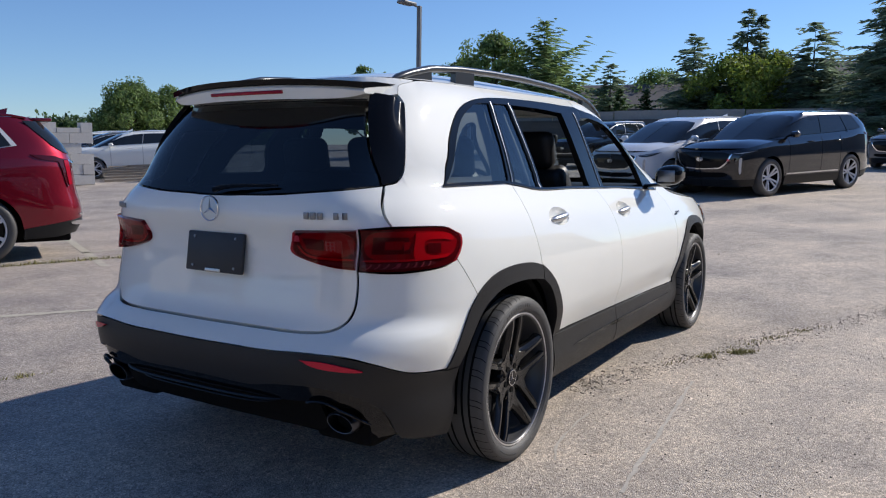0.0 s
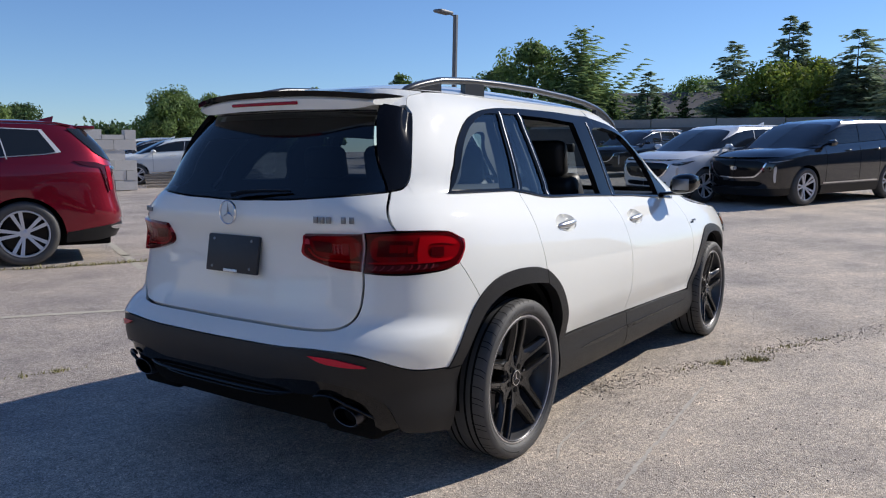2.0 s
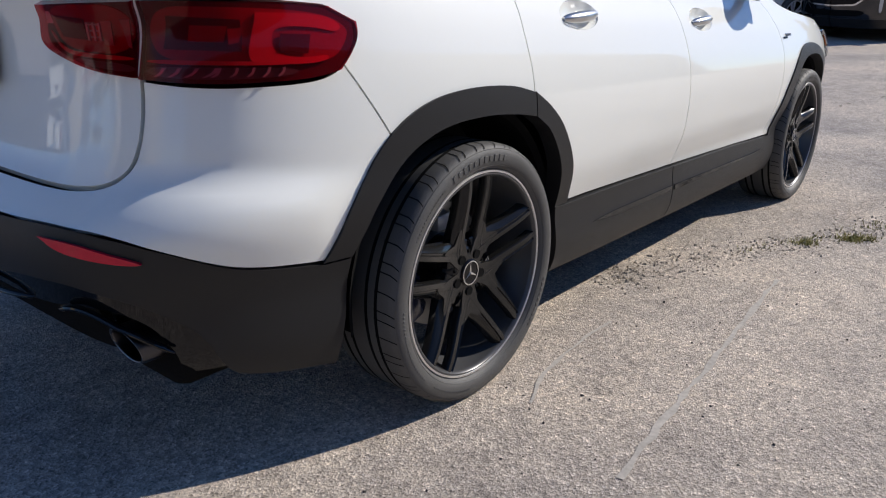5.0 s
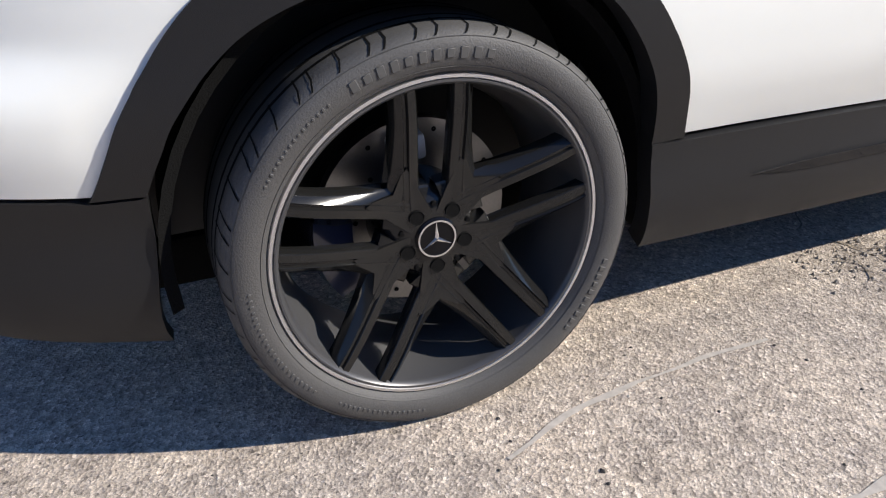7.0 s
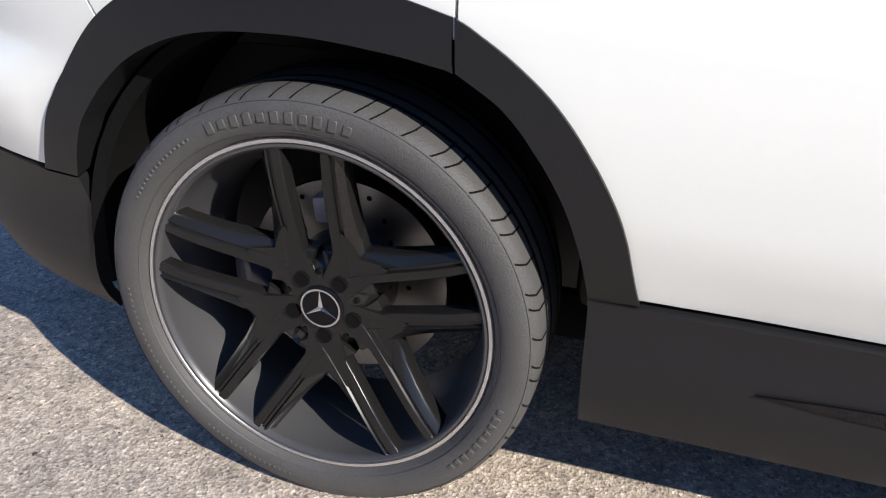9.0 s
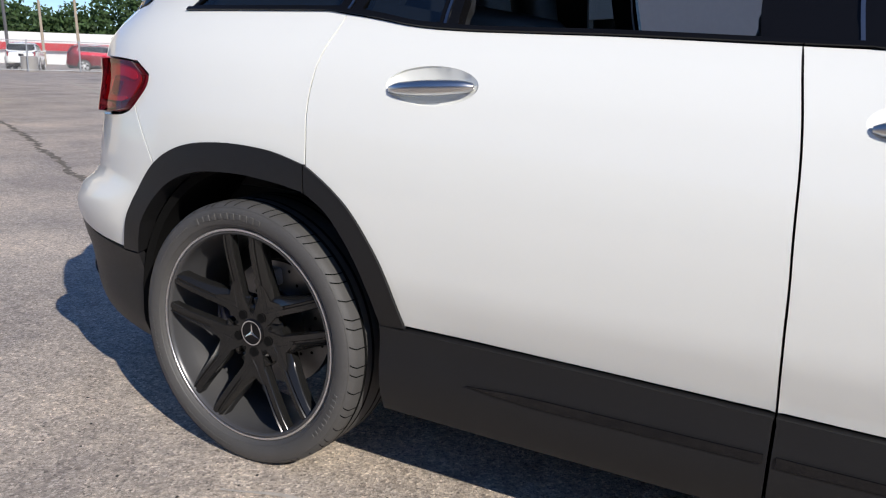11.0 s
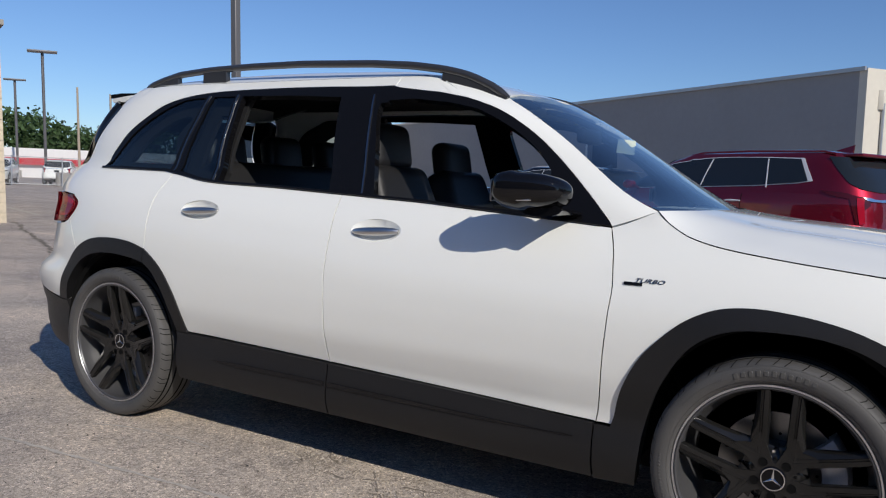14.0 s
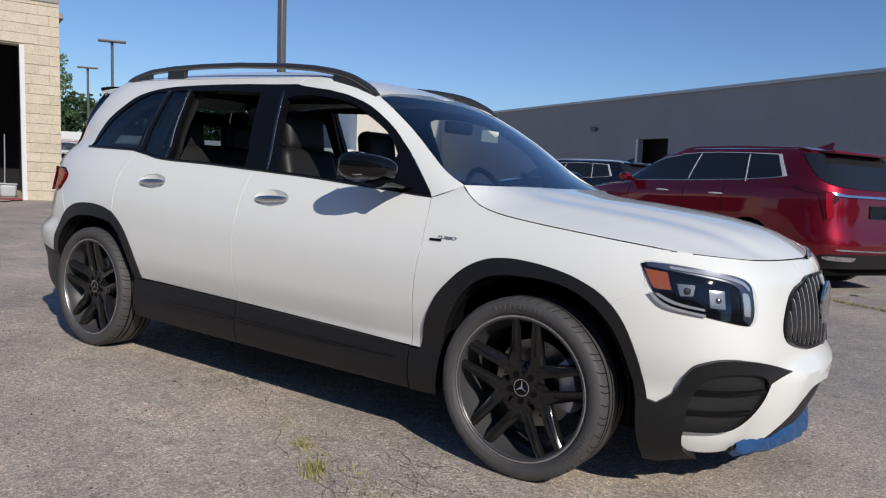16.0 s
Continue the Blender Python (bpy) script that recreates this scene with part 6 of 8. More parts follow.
def parked_suv(name, label, paint, m, group, trim=SILVER, wheel_mat=SILVER, spokes=10, frame_mat=CHROME, rail_mat=None):
    car = thing(name, label, "car", group, m)

    def add(part_name, key, text, mat, **kw):
        return [part(part_name, me, None, car) for me in painted(suv_panel(key, text, **kw), mat)]

    low = "R! 0 1.13;R .8 1.15;S -.6 1.19;S 0 1.20;S 1 1.185;S 2.2 1.16;S 2.6 1.13;S 2.85 1.095;S 3.2 1.045;S! 3.5 .99;F .6 .955;F! 0 .965;F! 0 .36;F .7 .36;S! 3.33 .36;" + arch(2.863, 0.445, 0, 180) + ";S! 2.41 .36;S! .455 .36;" + arch(0, 0.445, 0, 180) + ";S! -.455 .36;S -.8 .40;R .7 .42;R! 0 .42"
    add("body", "low", low, paint, both=True, step=0.075, gap=0.0)
    add("pillar_frame", "ring", "R! 0 1.13;R .8 1.15;S -.6 1.19;S 0 1.20;S 1 1.185;S 2.2 1.16;S! 2.62 1.135;F .5 1.13;F! 0 1.13;F! 0 1.673;F .3 1.673;S 1 1.673;S 0 1.673;R .3 1.673;R! 0 1.673", paint, both=True, upper=True, step=0.09, gap=0.0)
    add("side_trim", "trim", "S! -.435 1.338;S! -.235 1.607;S .3 1.622;S .8 1.626;S 1.2 1.614;S 1.7 1.545;S 2.15 1.39;S! 2.66 1.168;S 2.0 1.203;S 1 1.236;S .3 1.266;S! -.25 1.308", trim, both=True, upper=True, off=0.005, step=0.09, gap=0.0, depth=0.008)
    add("side_window", "glass", "S! -.375 1.337;S! -.200 1.594;S .3 1.611;S .8 1.615;S 1.2 1.603;S 1.69 1.534;S 2.14 1.380;S! 2.58 1.184;S 2.0 1.212;S 1 1.245;S .3 1.275;S! -.24 1.316", DARKGLASS, both=True, upper=True, off=0.011, step=0.09, gap=0.0, depth=0.008)
    for x0, x1 in ((0.13, 0.22), (1.12, 1.04)):
        add("window_bar", f"bar{x0}", f"S! {x0} 1.25;S! {x1} 1.595;S! {x1 + .014} 1.595;S! {x0 + .014} 1.25", trim, both=True, upper=True, off=0.016, step=0.09, gap=0.0, depth=0.006)
    add("rear_window", "rglass", "R! 0 1.22;R .5 1.23;R .70 1.255;S -.80 1.335;S! -.505 1.625;R .58 1.615;R! 0 1.61", DARKGLASS, both=True, upper=True, off=0.008, step=0.09, gap=0.0, depth=0.01)
    add("windscreen", "wglass", "F! 0 1.135;F .5 1.138;S 2.72 1.142;S! 2.57 1.165;S 2.28 1.31;S 1.95 1.485;S 1.78 1.58;F .4 1.628;F! 0 1.635", DARKGLASS, both=True, upper=True, off=0.008, step=0.09, gap=0.0, depth=0.01)
    add("sill", "sill", "S! .46 .40;S! 2.40 .40;S! 2.40 .22;S! .46 .22", CLAD, both=True, off=0.008, step=0.1, gap=0.0, depth=0.05)
    add("rear_bumper_trim", "rlow", "R! 0 .47;R .7 .47;S -.8 .43;S! -.455 .38;S! -.44 .26;S -.8 .27;R .7 .30;R! 0 .30", CLAD, both=True, off=0.01, step=0.1, gap=0.0, depth=0.05)
    add("front_bumper_trim", "flow", "F! 0 .37;F .7 .37;S! 3.33 .37;S! 3.31 .24;F .7 .22;F! 0 .22", CLAD, both=True, off=0.01, step=0.1, gap=0.0, depth=0.05)
    add("exhaust_trim", "exh", "R! .40 .44;R .75 .45;R .80 .43;R .75 .40;R .42 .39", CHROME, both=True, off=0.02, step=0.06, gap=0.0, depth=0.03)
    add("tail_lamp", "tl", "R! .66 1.165;R .78 1.185;S -.82 1.215;S! -.555 1.235;S -.66 1.185;S! -.85 1.15;S -.90 1.00;S! -.935 .85;R .80 .84;R! .75 .88;R .74 1.02;R! .66 1.08", SUV_LAMP, both=True, off=0.012, step=0.05, gap=0.0, depth=0.02)
    add("lamp_bar", "lb", "S! -.905 1.165;S! -.955 1.165;S! -.985 .885;S! -.950 .870", RED_LENS, both=True, off=0.018, step=0.04, gap=0.0, depth=0.01)
    add("tail_strip", "ts", "R! 0 1.15;R .6 1.15;R .66 1.17;R! .72 1.17;R .70 1.135;R .6 1.125;R! 0 1.125", CHROME, both=True, off=0.018, step=0.06, gap=0.0, depth=0.01)
    add("bumper_strip", "bs", "R! 0 .515;R .7 .53;R .7 .512;R! 0 .497", CHROME, both=True, off=0.012, step=0.08, gap=0.0, depth=0.01)
    add("number_plate", "np", "R! 0 1.04;R! .155 1.04;R! .155 .89;R! 0 .89", GLOSS, both=True, off=0.012, step=0.08, gap=0.0, depth=0.01)
    add("grille", "gr", "F! 0 .915;F .5 .905;F .65 .87;F .57 .70;F .45 .60;F! 0 .58", GLOSS, both=True, off=0.014, step=0.08, gap=0.0, depth=0.02)
    add("grille_frame", "grf", "F .45 .58;F .59 .69;F .68 .875;F .655 .88;F .56 .705;F .435 .605;F! 0 .585;F! 0 .565", frame_mat, both=True, off=0.02, step=0.05, gap=0.0, depth=0.02)
    add("headlamp", "hl", "F .70 .905;F .80 .905;S 3.55 .925;S! 3.22 .95;S 3.5 .87;F .82 .845;F .70 .865", DARKGLASS, both=True, off=0.012, step=0.05, gap=0.0, depth=0.02)
    add("day_light", "dl", "F .79 .80;F .83 .81;F .81 .48;F .78 .48", CLEAR_LENS, both=True, off=0.012, step=0.05, gap=0.0, depth=0.02)
    add("grille_badge", "gb", "F! 0 .80;F .06 .80;F .085 .77;F .05 .735;F! 0 .725", frame_mat, both=True, off=0.036, step=0.04, gap=0.0, depth=0.01)
    add("headlamp_strip", "hs", "F .70 .895;F .80 .89;S 3.56 .91;S! 3.28 .938;S 3.55 .895;F .82 .88;F .70 .885", CLEAR_LENS, both=True, off=0.026, step=0.05, gap=0.0, depth=0.01)
    add("door_strip", "ds", "S! .50 .452;S! 2.36 .452;S! 2.36 .425;S! .50 .425", frame_mat, both=True, off=0.012, step=0.1, gap=0.0, depth=0.01)
    for x in (0.44, 1.14, 2.27):
        add("door_seam", f"seam{x}", f"S! {x} 1.17;S! {x + .007} 1.17;S! {x + .007} .47;S! {x} .47", LINER, both=True, off=0.002, step=0.1, gap=0.0, depth=0.004)
    add("nose_intake", "ni", "F! 0 .50;F .5 .51;F .62 .47;F .5 .41;F! 0 .40", LINER, both=True, off=0.008, step=0.08, gap=0.0, depth=0.01)
    if "roof" not in SUV_MESHES:
        v, f = [], []
        for i in range(7):
            for j in range(48):
                p = hull(math.pi * 2 * (j + 0.5) / 48 - math.pi * 0.5, 1.672, True)
                rho = 1 - i / 6
                v.append((0.5 + (p.x - 0.5) * rho, p.y * rho, 1.672 + 0.072 * (1 - rho**3.2)))
        for i in range(6):
            f += [(i * 48 + j, i * 48 + (j + 1) % 48, (i + 1) * 48 + (j + 1) % 48, (i + 1) * 48 + j) for j in range(48)]
        SUV_MESHES["roof"] = [mesh_of(v, f, 60)]
        v, f = [], []
        ex, ez = curve_table("0 2.62, .3 2.88, .6 3.2, 1 3.5"), curve_table("0 1.13, .3 1.092, .6 1.045, 1 .988")
        for i in range(13):
            t = i / 12
            e = hull(phi_side(ex(t), ez(t), False), ez(t))
            for j in range(17):
                s = -1 + j / 8
                v.append((e.x + 0.33 * (1 - abs(s) ** 2.4), -s * abs(e.y), e.z + (0.02 + 0.045 * math.sin(math.pi * min(1, t * 1.1))) * (1 - abs(s) ** 3) * (1 if t < 0.9 else (1 - t) * 10) + 0.018 * math.exp(-(((abs(s) - 0.62) / 0.1) ** 2)) * (1 - t)))
        for i in range(12):
            f += [(i * 17 + j, i * 17 + j + 1, i * 17 + j + 18, i * 17 + j + 17) for j in range(16)]
        SUV_MESHES["bonnet"] = [mesh_of(v, f, 60)]
        v, f = revolve([(-0.10, 0.275), (-0.118, 0.30), (-0.118, 0.34), (-0.10, 0.37), (-0.06, 0.3825), (0.06, 0.3825), (0.10, 0.37), (0.11, 0.28)], 48)
        SUV_MESHES["tyre"] = [mesh_of(v, f, 50)]
        v, f = revolve([(-0.095, 0.278), (-0.105, 0.272), (-0.098, 0.262), (-0.03, 0.25), (0.0, 0.24), (0.0, 0.02)], 40)
        SUV_MESHES["rim"] = [mesh_of(v, f, 40)]
        v, f = revolve([(-0.098, 0.281), (-0.110, 0.275), (-0.110, 0.264), (-0.085, 0.256)], 40)
        SUV_MESHES["lip"] = [mesh_of(v, f, 40)]
        SUV_MESHES["mirror"] = [tube([(0, 0, 0), (0, -0.10, 0.03), (0, -0.16, 0.05), (0, -0.24, 0.05), (0, -0.28, 0.04)], [0.02, 0.04, 0.09, 0.09, 0.05], 10, 0.75)]
        SUV_MESHES["handle"] = [tube([(-0.11, 0, 0), (0, -0.02, 0), (0.11, 0, 0)], [0.008, 0.014, 0.008], 8)]
    for key in ("roof", "bonnet"):
        part(key, painted(SUV_MESHES[key], paint)[0], None, car)
    part("underbody", box_bm(-0.95, -0.70, 0.20, 3.6, 0.70, 0.62, 0.03), LINER, car)
    part("cabin_core", box_bm(-0.4, -0.66, 0.6, 2.4, 0.66, 1.15, 0.05), LINER, car)
    fin = bmesh.new()
    vs = [fin.verts.new(c) for c in ((-0.36, -0.02, 1.70), (-0.10, -0.02, 1.72), (-0.10, 0.02, 1.72), (-0.36, 0.02, 1.70), (-0.385, 0, 1.805))]
    for fc in ((0, 1, 4), (1, 2, 4), (2, 3, 4), (3, 0, 4), (0, 3, 2, 1)):
        fin.faces.new([vs[i] for i in fc])
    part("roof_fin", fin, paint, car)
    part("rear_spoiler", box_bm(-0.83, -0.58, 1.628, -0.52, 0.58, 1.668, 0.018), paint, car)
    for side in (1, -1):
        part("roof_rail", tube([(-0.55, -0.64 * side, 1.66), (-0.4, -0.645 * side, 1.69), (0.6, -0.665 * side, 1.702), (1.3, -0.655 * side, 1.692), (1.5, -0.655 * side, 1.66)], 0.013, 8), rail_mat or trim, car)
        part("door_mirror", SUV_MESHES["mirror"][0] if paint is None else painted(SUV_MESHES["mirror"], paint)[0], None, car, "", Matrix.Translation((2.25, -0.86 * side, 1.19)) @ Matrix.Diagonal((1, side, 1, 1)))
        for hx in (0.55, 1.55):
            p = hull(phi_side(hx, 1.08, False), 1.08)
            part("door_handle", painted(SUV_MESHES["handle"], trim)[0], None, car, "", Matrix.Translation((hx, p.y * side - 0.012 * side, 1.08)) @ Matrix.Diagonal((1, side, 1, 1)))
        for cx in (0.0, 2.863):
            w = part("wheel", painted(SUV_MESHES["tyre"], RUBBER)[0], None, car, "dark tyre on a bright alloy wheel", Matrix.Translation((cx, -0.85 * side, 0.3825)) @ pose(0, 0, 0, 0, 0, 0 if side > 0 else 180))
            part("rim", painted(SUV_MESHES["rim"], GLOSS)[0], None, w)
            part("rim_lip", painted(SUV_MESHES["lip"], wheel_mat)[0], None, w)
            for i in range(spokes):
                a = 2 * math.pi * i / spokes
                if ("spoke", wheel_mat.name) not in SUV_MESHES:
                    bm = bmesh.new()
                    q = [bm.verts.new(c) for c in ((-0.014, -0.055, 0.03), (0.014, -0.055, 0.03), (0.023, -0.100, 0.272), (-0.023, -0.100, 0.272), (-0.008, -0.03, 0.03), (0.008, -0.03, 0.03), (0.011, -0.07, 0.272), (-0.011, -0.07, 0.272))]
                    for fc in ((0, 1, 2, 3), (7, 6, 5, 4), (1, 5, 6, 2), (0, 3, 7, 4), (0, 4, 5, 1), (3, 2, 6, 7)):
                        bm.faces.new([q[k] for k in fc])
                    me = bpy.data.meshes.new("spoke")
                    bmesh.ops.recalc_face_normals(bm, faces=bm.faces)
                    bm.to_mesh(me)
                    bm.free()
                    me.materials.append(wheel_mat)
                    SUV_MESHES[("spoke", wheel_mat.name)] = me
                part("spoke", SUV_MESHES[("spoke", wheel_mat.name)], None, w, "", Matrix.Rotation(a + (0.13 if i % 2 else -0.13) * (spokes == 10), 4, "Y"))
            part("hub", mesh_of(*revolve([(-0.062, 0.0005), (-0.062, 0.03), (-0.045, 0.06)], 20)), wheel_mat, w)
    return car


def heading(x, y, turn, scale=1.0):
    """Stands a parked car with its rear axle over x, y."""
    return lot(x, y, turn) @ Matrix.Scale(scale, 4)


RED_TURN = 152.0
# the face of the left rear wheel stands at about (1.79, 6.735)
lx, ly = -0.95 * math.sin(radians(RED_TURN)), 0.95 * math.cos(radians(RED_TURN))
parked_suv("red_suv", "shiny deep red three-row SUV with chrome window trim, parked", RED_PAINT, heading(1.79 - lx, 6.735 - ly, RED_TURN), "parked cars", spokes=10, rail_mat=RED_PAINT)
parked_suv("black_suv", "glossy black three-row SUV with dark grille, parked in the sun", BLACK_PAINT, heading(16.73 + 0.34, -0.74 + 0.77, 154.5), "parked cars", trim=GLOSS, spokes=10)
parked_suv("silver_suv", "silver-white SUV parked beside a black one", SILVER_PAINT, heading(16.9, 2.1, 156, 0.95), "parked cars")
parked_suv("black_suv", "black SUV with bright window trim parked near the grey building", BLACK_PAINT, heading(-2.9, 14.0, 165, 0.96), "parked cars")
parked_suv("white_crossover", "white crossover parked behind a block wall", WHITE, heading(16.2, 21.3, 151, 0.93), "parked cars")
parked_suv("dark_crossover", "dark grey crossover parked in a row", GREY_PAINT, heading(17.6, 24.5, 151, 0.93), "parked cars")
parked_suv("white_crossover", "white crossover parked in a row", WHITE, heading(19.0, 27.7, 151, 0.95), "parked cars")
parked_suv("black_crossover", "black crossover parked before a retaining wall", BLACK_PAINT, heading(26.0, 7.6, 165, 0.94), "parked cars")
parked_suv("blue_crossover", "dark blue crossover parked before a retaining wall", BLUE_PAINT, heading(27.2, 5.0, 165, 0.92), "parked cars")
parked_suv("white_crossover", "white crossover parked out past the white SUV", WHITE, heading(-11.0, 16.2, 150, 0.93), "parked cars")
parked_suv("dark_crossover", "dark grey crossover parked before a retaining wall", GREY_PAINT, heading(27.5, -2.6, 160, 0.94), "parked cars")
for x, y, tn, pm, nm, lb in ((-45, 24.5, -40, WHITE, "white_crossover", "white crossover parked behind a chain-link fence"), (-43.5, 27.3, 140, WHITE, "white_crossover", "white crossover parked behind a chain-link fence"), (-41.8, 30.2, 50, RED_PAINT, "red_crossover", "red crossover parked behind a chain-link fence"), (-38.5, 31.8, -20, BLACK_PAINT, "black_crossover", "black crossover parked behind a chain-link fence"), (-46.8, 21.5, 130, GREY_PAINT, "dark_crossover", "grey crossover parked behind a chain-link fence")):
    parked_suv(nm, lb, pm, heading(x, y, tn, 0.93), "cars behind the fence")


# ---- buildings, walls, fence, posts ----
BLOCK = material("grey_concrete_block", (0.58, 0.55, 0.50), 0.9, grain=0.2, scale=30, bump=0.4, blotch=0.15, blotch_scale=2, per_object=0.12)
STONE = material("split_face_stone", (0.58, 0.50, 0.375), 0.9, grain=0.25, scale=22, bump=1.0, blotch=0.2, blotch_scale=4.0, per_object=0.12)
MORTAR = material("mortar", (0.54, 0.47, 0.36), 0.95, grain=0.2, scale=40)
GREY_WALL = material("grey_painted_wall", (0.29, 0.285, 0.285), 0.8, grain=0.06, scale=3, blotch=0.12, blotch_scale=0.25)
CREAM_WALL = material("cream_painted_wall", (0.62, 0.58, 0.49), 0.8, grain=0.06, scale=3, blotch=0.08, blotch_scale=0.3)
WHITE_WALL = material("white_painted_wall", (0.74, 0.74, 0.72), 0.7, grain=0.05, scale=3, blotch=0.05, blotch_scale=0.4)
# near-black colour stands in for the shade inside the doorway and the bay
SHADE_BLACK = material("dark_interior", (0.012, 0.012, 0.013), 0.95, grain=0.3, scale=2)
CONCRETE = material("weathered_concrete", (0.33, 0.31, 0.28), 0.9, grain=0.15, scale=12, blotch=0.25, blotch_scale=0.6)
DARK_WALL = material("dark_stained_retaining_wall", (0.10, 0.095, 0.09), 0.9, grain=0.2, scale=8, blotch=0.25, blotch_scale=0.5)
SHINGLE = material("dark_roof_shingles", (0.085, 0.08, 0.08), 0.9, grain=0.3, scale=10, blotch=0.15, blotch_scale=0.5)
SIDING = material("pale_house_siding", (0.42, 0.42, 0.40), 0.8, grain=0.08, scale=6)
BRONZE = material("dark_bronze_pole", (0.15, 0.145, 0.145), 0.5, metal=0.3, grain=0.15, scale=20)
GALV = material("galvanised_steel", (0.42, 0.43, 0.44), 0.45, metal=0.7, grain=0.15, scale=30)
WOOD = material("weathered_wood", (0.36, 0.30, 0.23), 0.9, grain=0.3, scale=20)
RED_SIGN = material("red_fascia", (0.50, 0.03, 0.04), 0.5, grain=0.05)


def plumb(p):
    return Vector((p[0] + UP.x * p[2], p[1] + UP.y * p[2], p[2]))


def wall_mesh(a, b, base, top, thick=0.3, foot=None):
    """A wall from plan point a to b, with its foot and top heights at either end, leaning as plumb things do."""
    d = Vector((b[0] - a[0], b[1] - a[1], 0)).normalized()
    n = Vector((-d.y, d.x, 0)) * thick
    v = []
    for off in (Vector(), n):
        for q, z in ((a, base[0]), (b, base[1]), (b, top[1]), (a, top[0])):
            lean_h = z - ((base[0] if q is a else base[1]) if foot is None else foot)
            v.append((q[0] + off.x + UP.x * lean_h, q[1] + off.y + UP.y * lean_h, z))
    return mesh_of(v, [(0, 1, 2, 3), (7, 6, 5, 4), (0, 4, 5, 1), (1, 5, 6, 2), (2, 6, 7, 3), (3, 7, 4, 0)], smooth=False)


# grey building behind the red car: long grey face, cream end, one dark doorway with a pale jamb
GA, GB = Vector((1.48, 36.9, 0)), Vector((-84.5, 97.2, 0))
gd = (GB - GA).normalized()
gn = Vector((-gd.y, gd.x, 0))


def grey_top(p):
    return 7.1 + 0.010 * (p.x - GA.x) + 0.028 * (p.y - GA.y)


grey = thing("grey_building", "long low grey painted commercial building with a flat roof", "building")
s0, s1 = 17.9, 21.3
P0, P1 = GA + gd * s0, GA + gd * s1
door_top = 4.3
part("wall", wall_mesh(GA, P0, (0, 0), (grey_top(GA), grey_top(P0)), -0.4), GREY_WALL, grey)
part("wall", wall_mesh(P1, GB, (0, 0), (grey_top(P1), grey_top(GB)), -0.4), GREY_WALL, grey)
part("wall", wall_mesh(P0, P1, (door_top, door_top), (grey_top(P0), grey_top(P1)), -0.4, 0.0), GREY_WALL, grey)
# a near-black sheet set back in the opening, painted as its shade
part("doorway", wall_mesh(P0 - gd * 5 - gn * 1.6, P1 + gd * 5 - gn * 1.6, (0, 0), (door_top + 1, door_top + 1), -0.1), SHADE_BLACK, grey)
part("door_jamb", wall_mesh(P1, P1 + gd * 0.18, (0, 0), (door_top, door_top), 0.06), WHITE_WALL, grey)
part("parapet", wall_mesh(GA + gn * 0.05, GB + gn * 0.05, (grey_top(GA) - 0.12, grey_top(GB) - 0.12), (grey_top(GA) + 0.06, grey_top(GB) + 0.06), 0.12, 0.0), GALV, grey)
cream = part("end_wall", wall_mesh(GA - gd * 0.02, GA - gn * 20, (0, 0), (grey_top(GA), grey_top(GA) + 0.5), 0.4), CREAM_WALL, grey, "cream painted end wall")
part("roof", wall_mesh(GA - gn * 0.5, GB - gn * 0.5, (grey_top(GA) - 0.4, grey_top(GB) - 0.4), (grey_top(GA) - 0.3, grey_top(GB) - 0.3), -18), CONCRETE, grey)
WA = GA + gd * 62.7
WB = WA + gn * 10.2
part("wing_wall", wall_mesh(WA, WB, (0, 0), (8.8, 8.8), 0.4), CREAM_WALL, grey, "sunlit cream wall of a projecting wing")
part("wing_wall", wall_mesh(WB, WB + gd * 40, (0, 0), (8.8, 8.8), -0.4), WHITE_WALL, grey, "pale front wall of a projecting wing")
pipe_at = GA - gn * 1.1 - gd * 0.1
part("wall_pipe", tube([plumb((pipe_at.x, pipe_at.y, z)) for z in (0.3, 2, 4, 5.6)], 0.07, 8), GALV, grey)
part("pipe_head", box_bm(pipe_at.x - 0.35, pipe_at.y - 0.35, 5.3, pipe_at.x - 0.05, pipe_at.y + 0.1, 6.2, 0.05), CREAM_WALL, grey)
lampm = GA + gd * 27 + gn * 0.3
part("wall_lamp", box_bm(lampm.x - 0.25, lampm.y - 0.2, 5.0, lampm.x + 0.25, lampm.y + 0.2, 5.3, 0.05), BRONZE, grey)

# stone building with an open bay
SA = Vector((-12.05, 5.63, 0))
sd = Vector((-0.40, -0.917, 0)).normalized()
sn = Vector((-sd.y, sd.x, 0))
SH = 4.28
stone = thing("stone_building", "tan split-face stone garage building with a dark open bay", "building")
part("wall", wall_mesh(SA + sn * -0.018, SA + sd * 0.70 + sn * -0.018, (0, 0), (SH, SH), -0.4), MORTAR, stone)
part("wall", wall_mesh(SA + sd * 0.70 + sn * -0.018, SA + sd * 6.2 + sn * -0.018, (3.2, 3.2), (SH, SH), -0.4, 0.0), MORTAR, stone)
part("wall", wall_mesh(SA + sd * 6.2 + sn * -0.018, SA + sd * 9 + sn * -0.018, (0, 0), (SH, SH), -0.4), MORTAR, stone)
part("side_wall", wall_mesh(SA - sn * 0.05, SA - sn * 12, (0, 0), (SH, SH), 0.4), STONE, stone)
# back, ceiling and sides coloured near-black for the shade in the bay
part("bay_interior", wall_mesh(SA + sd * 0.5 - sn * 4, SA + sd * 7 - sn * 4, (0, 0), (SH, SH), -0.2), SHADE_BLACK, stone)
part("bay_ceiling", wall_mesh(SA + sd * 0.5 - sn * 0.5, SA + sd * 7 - sn * 0.5, (3.6, 3.6), (3.7, 3.7), -4), SHADE_BLACK, stone)
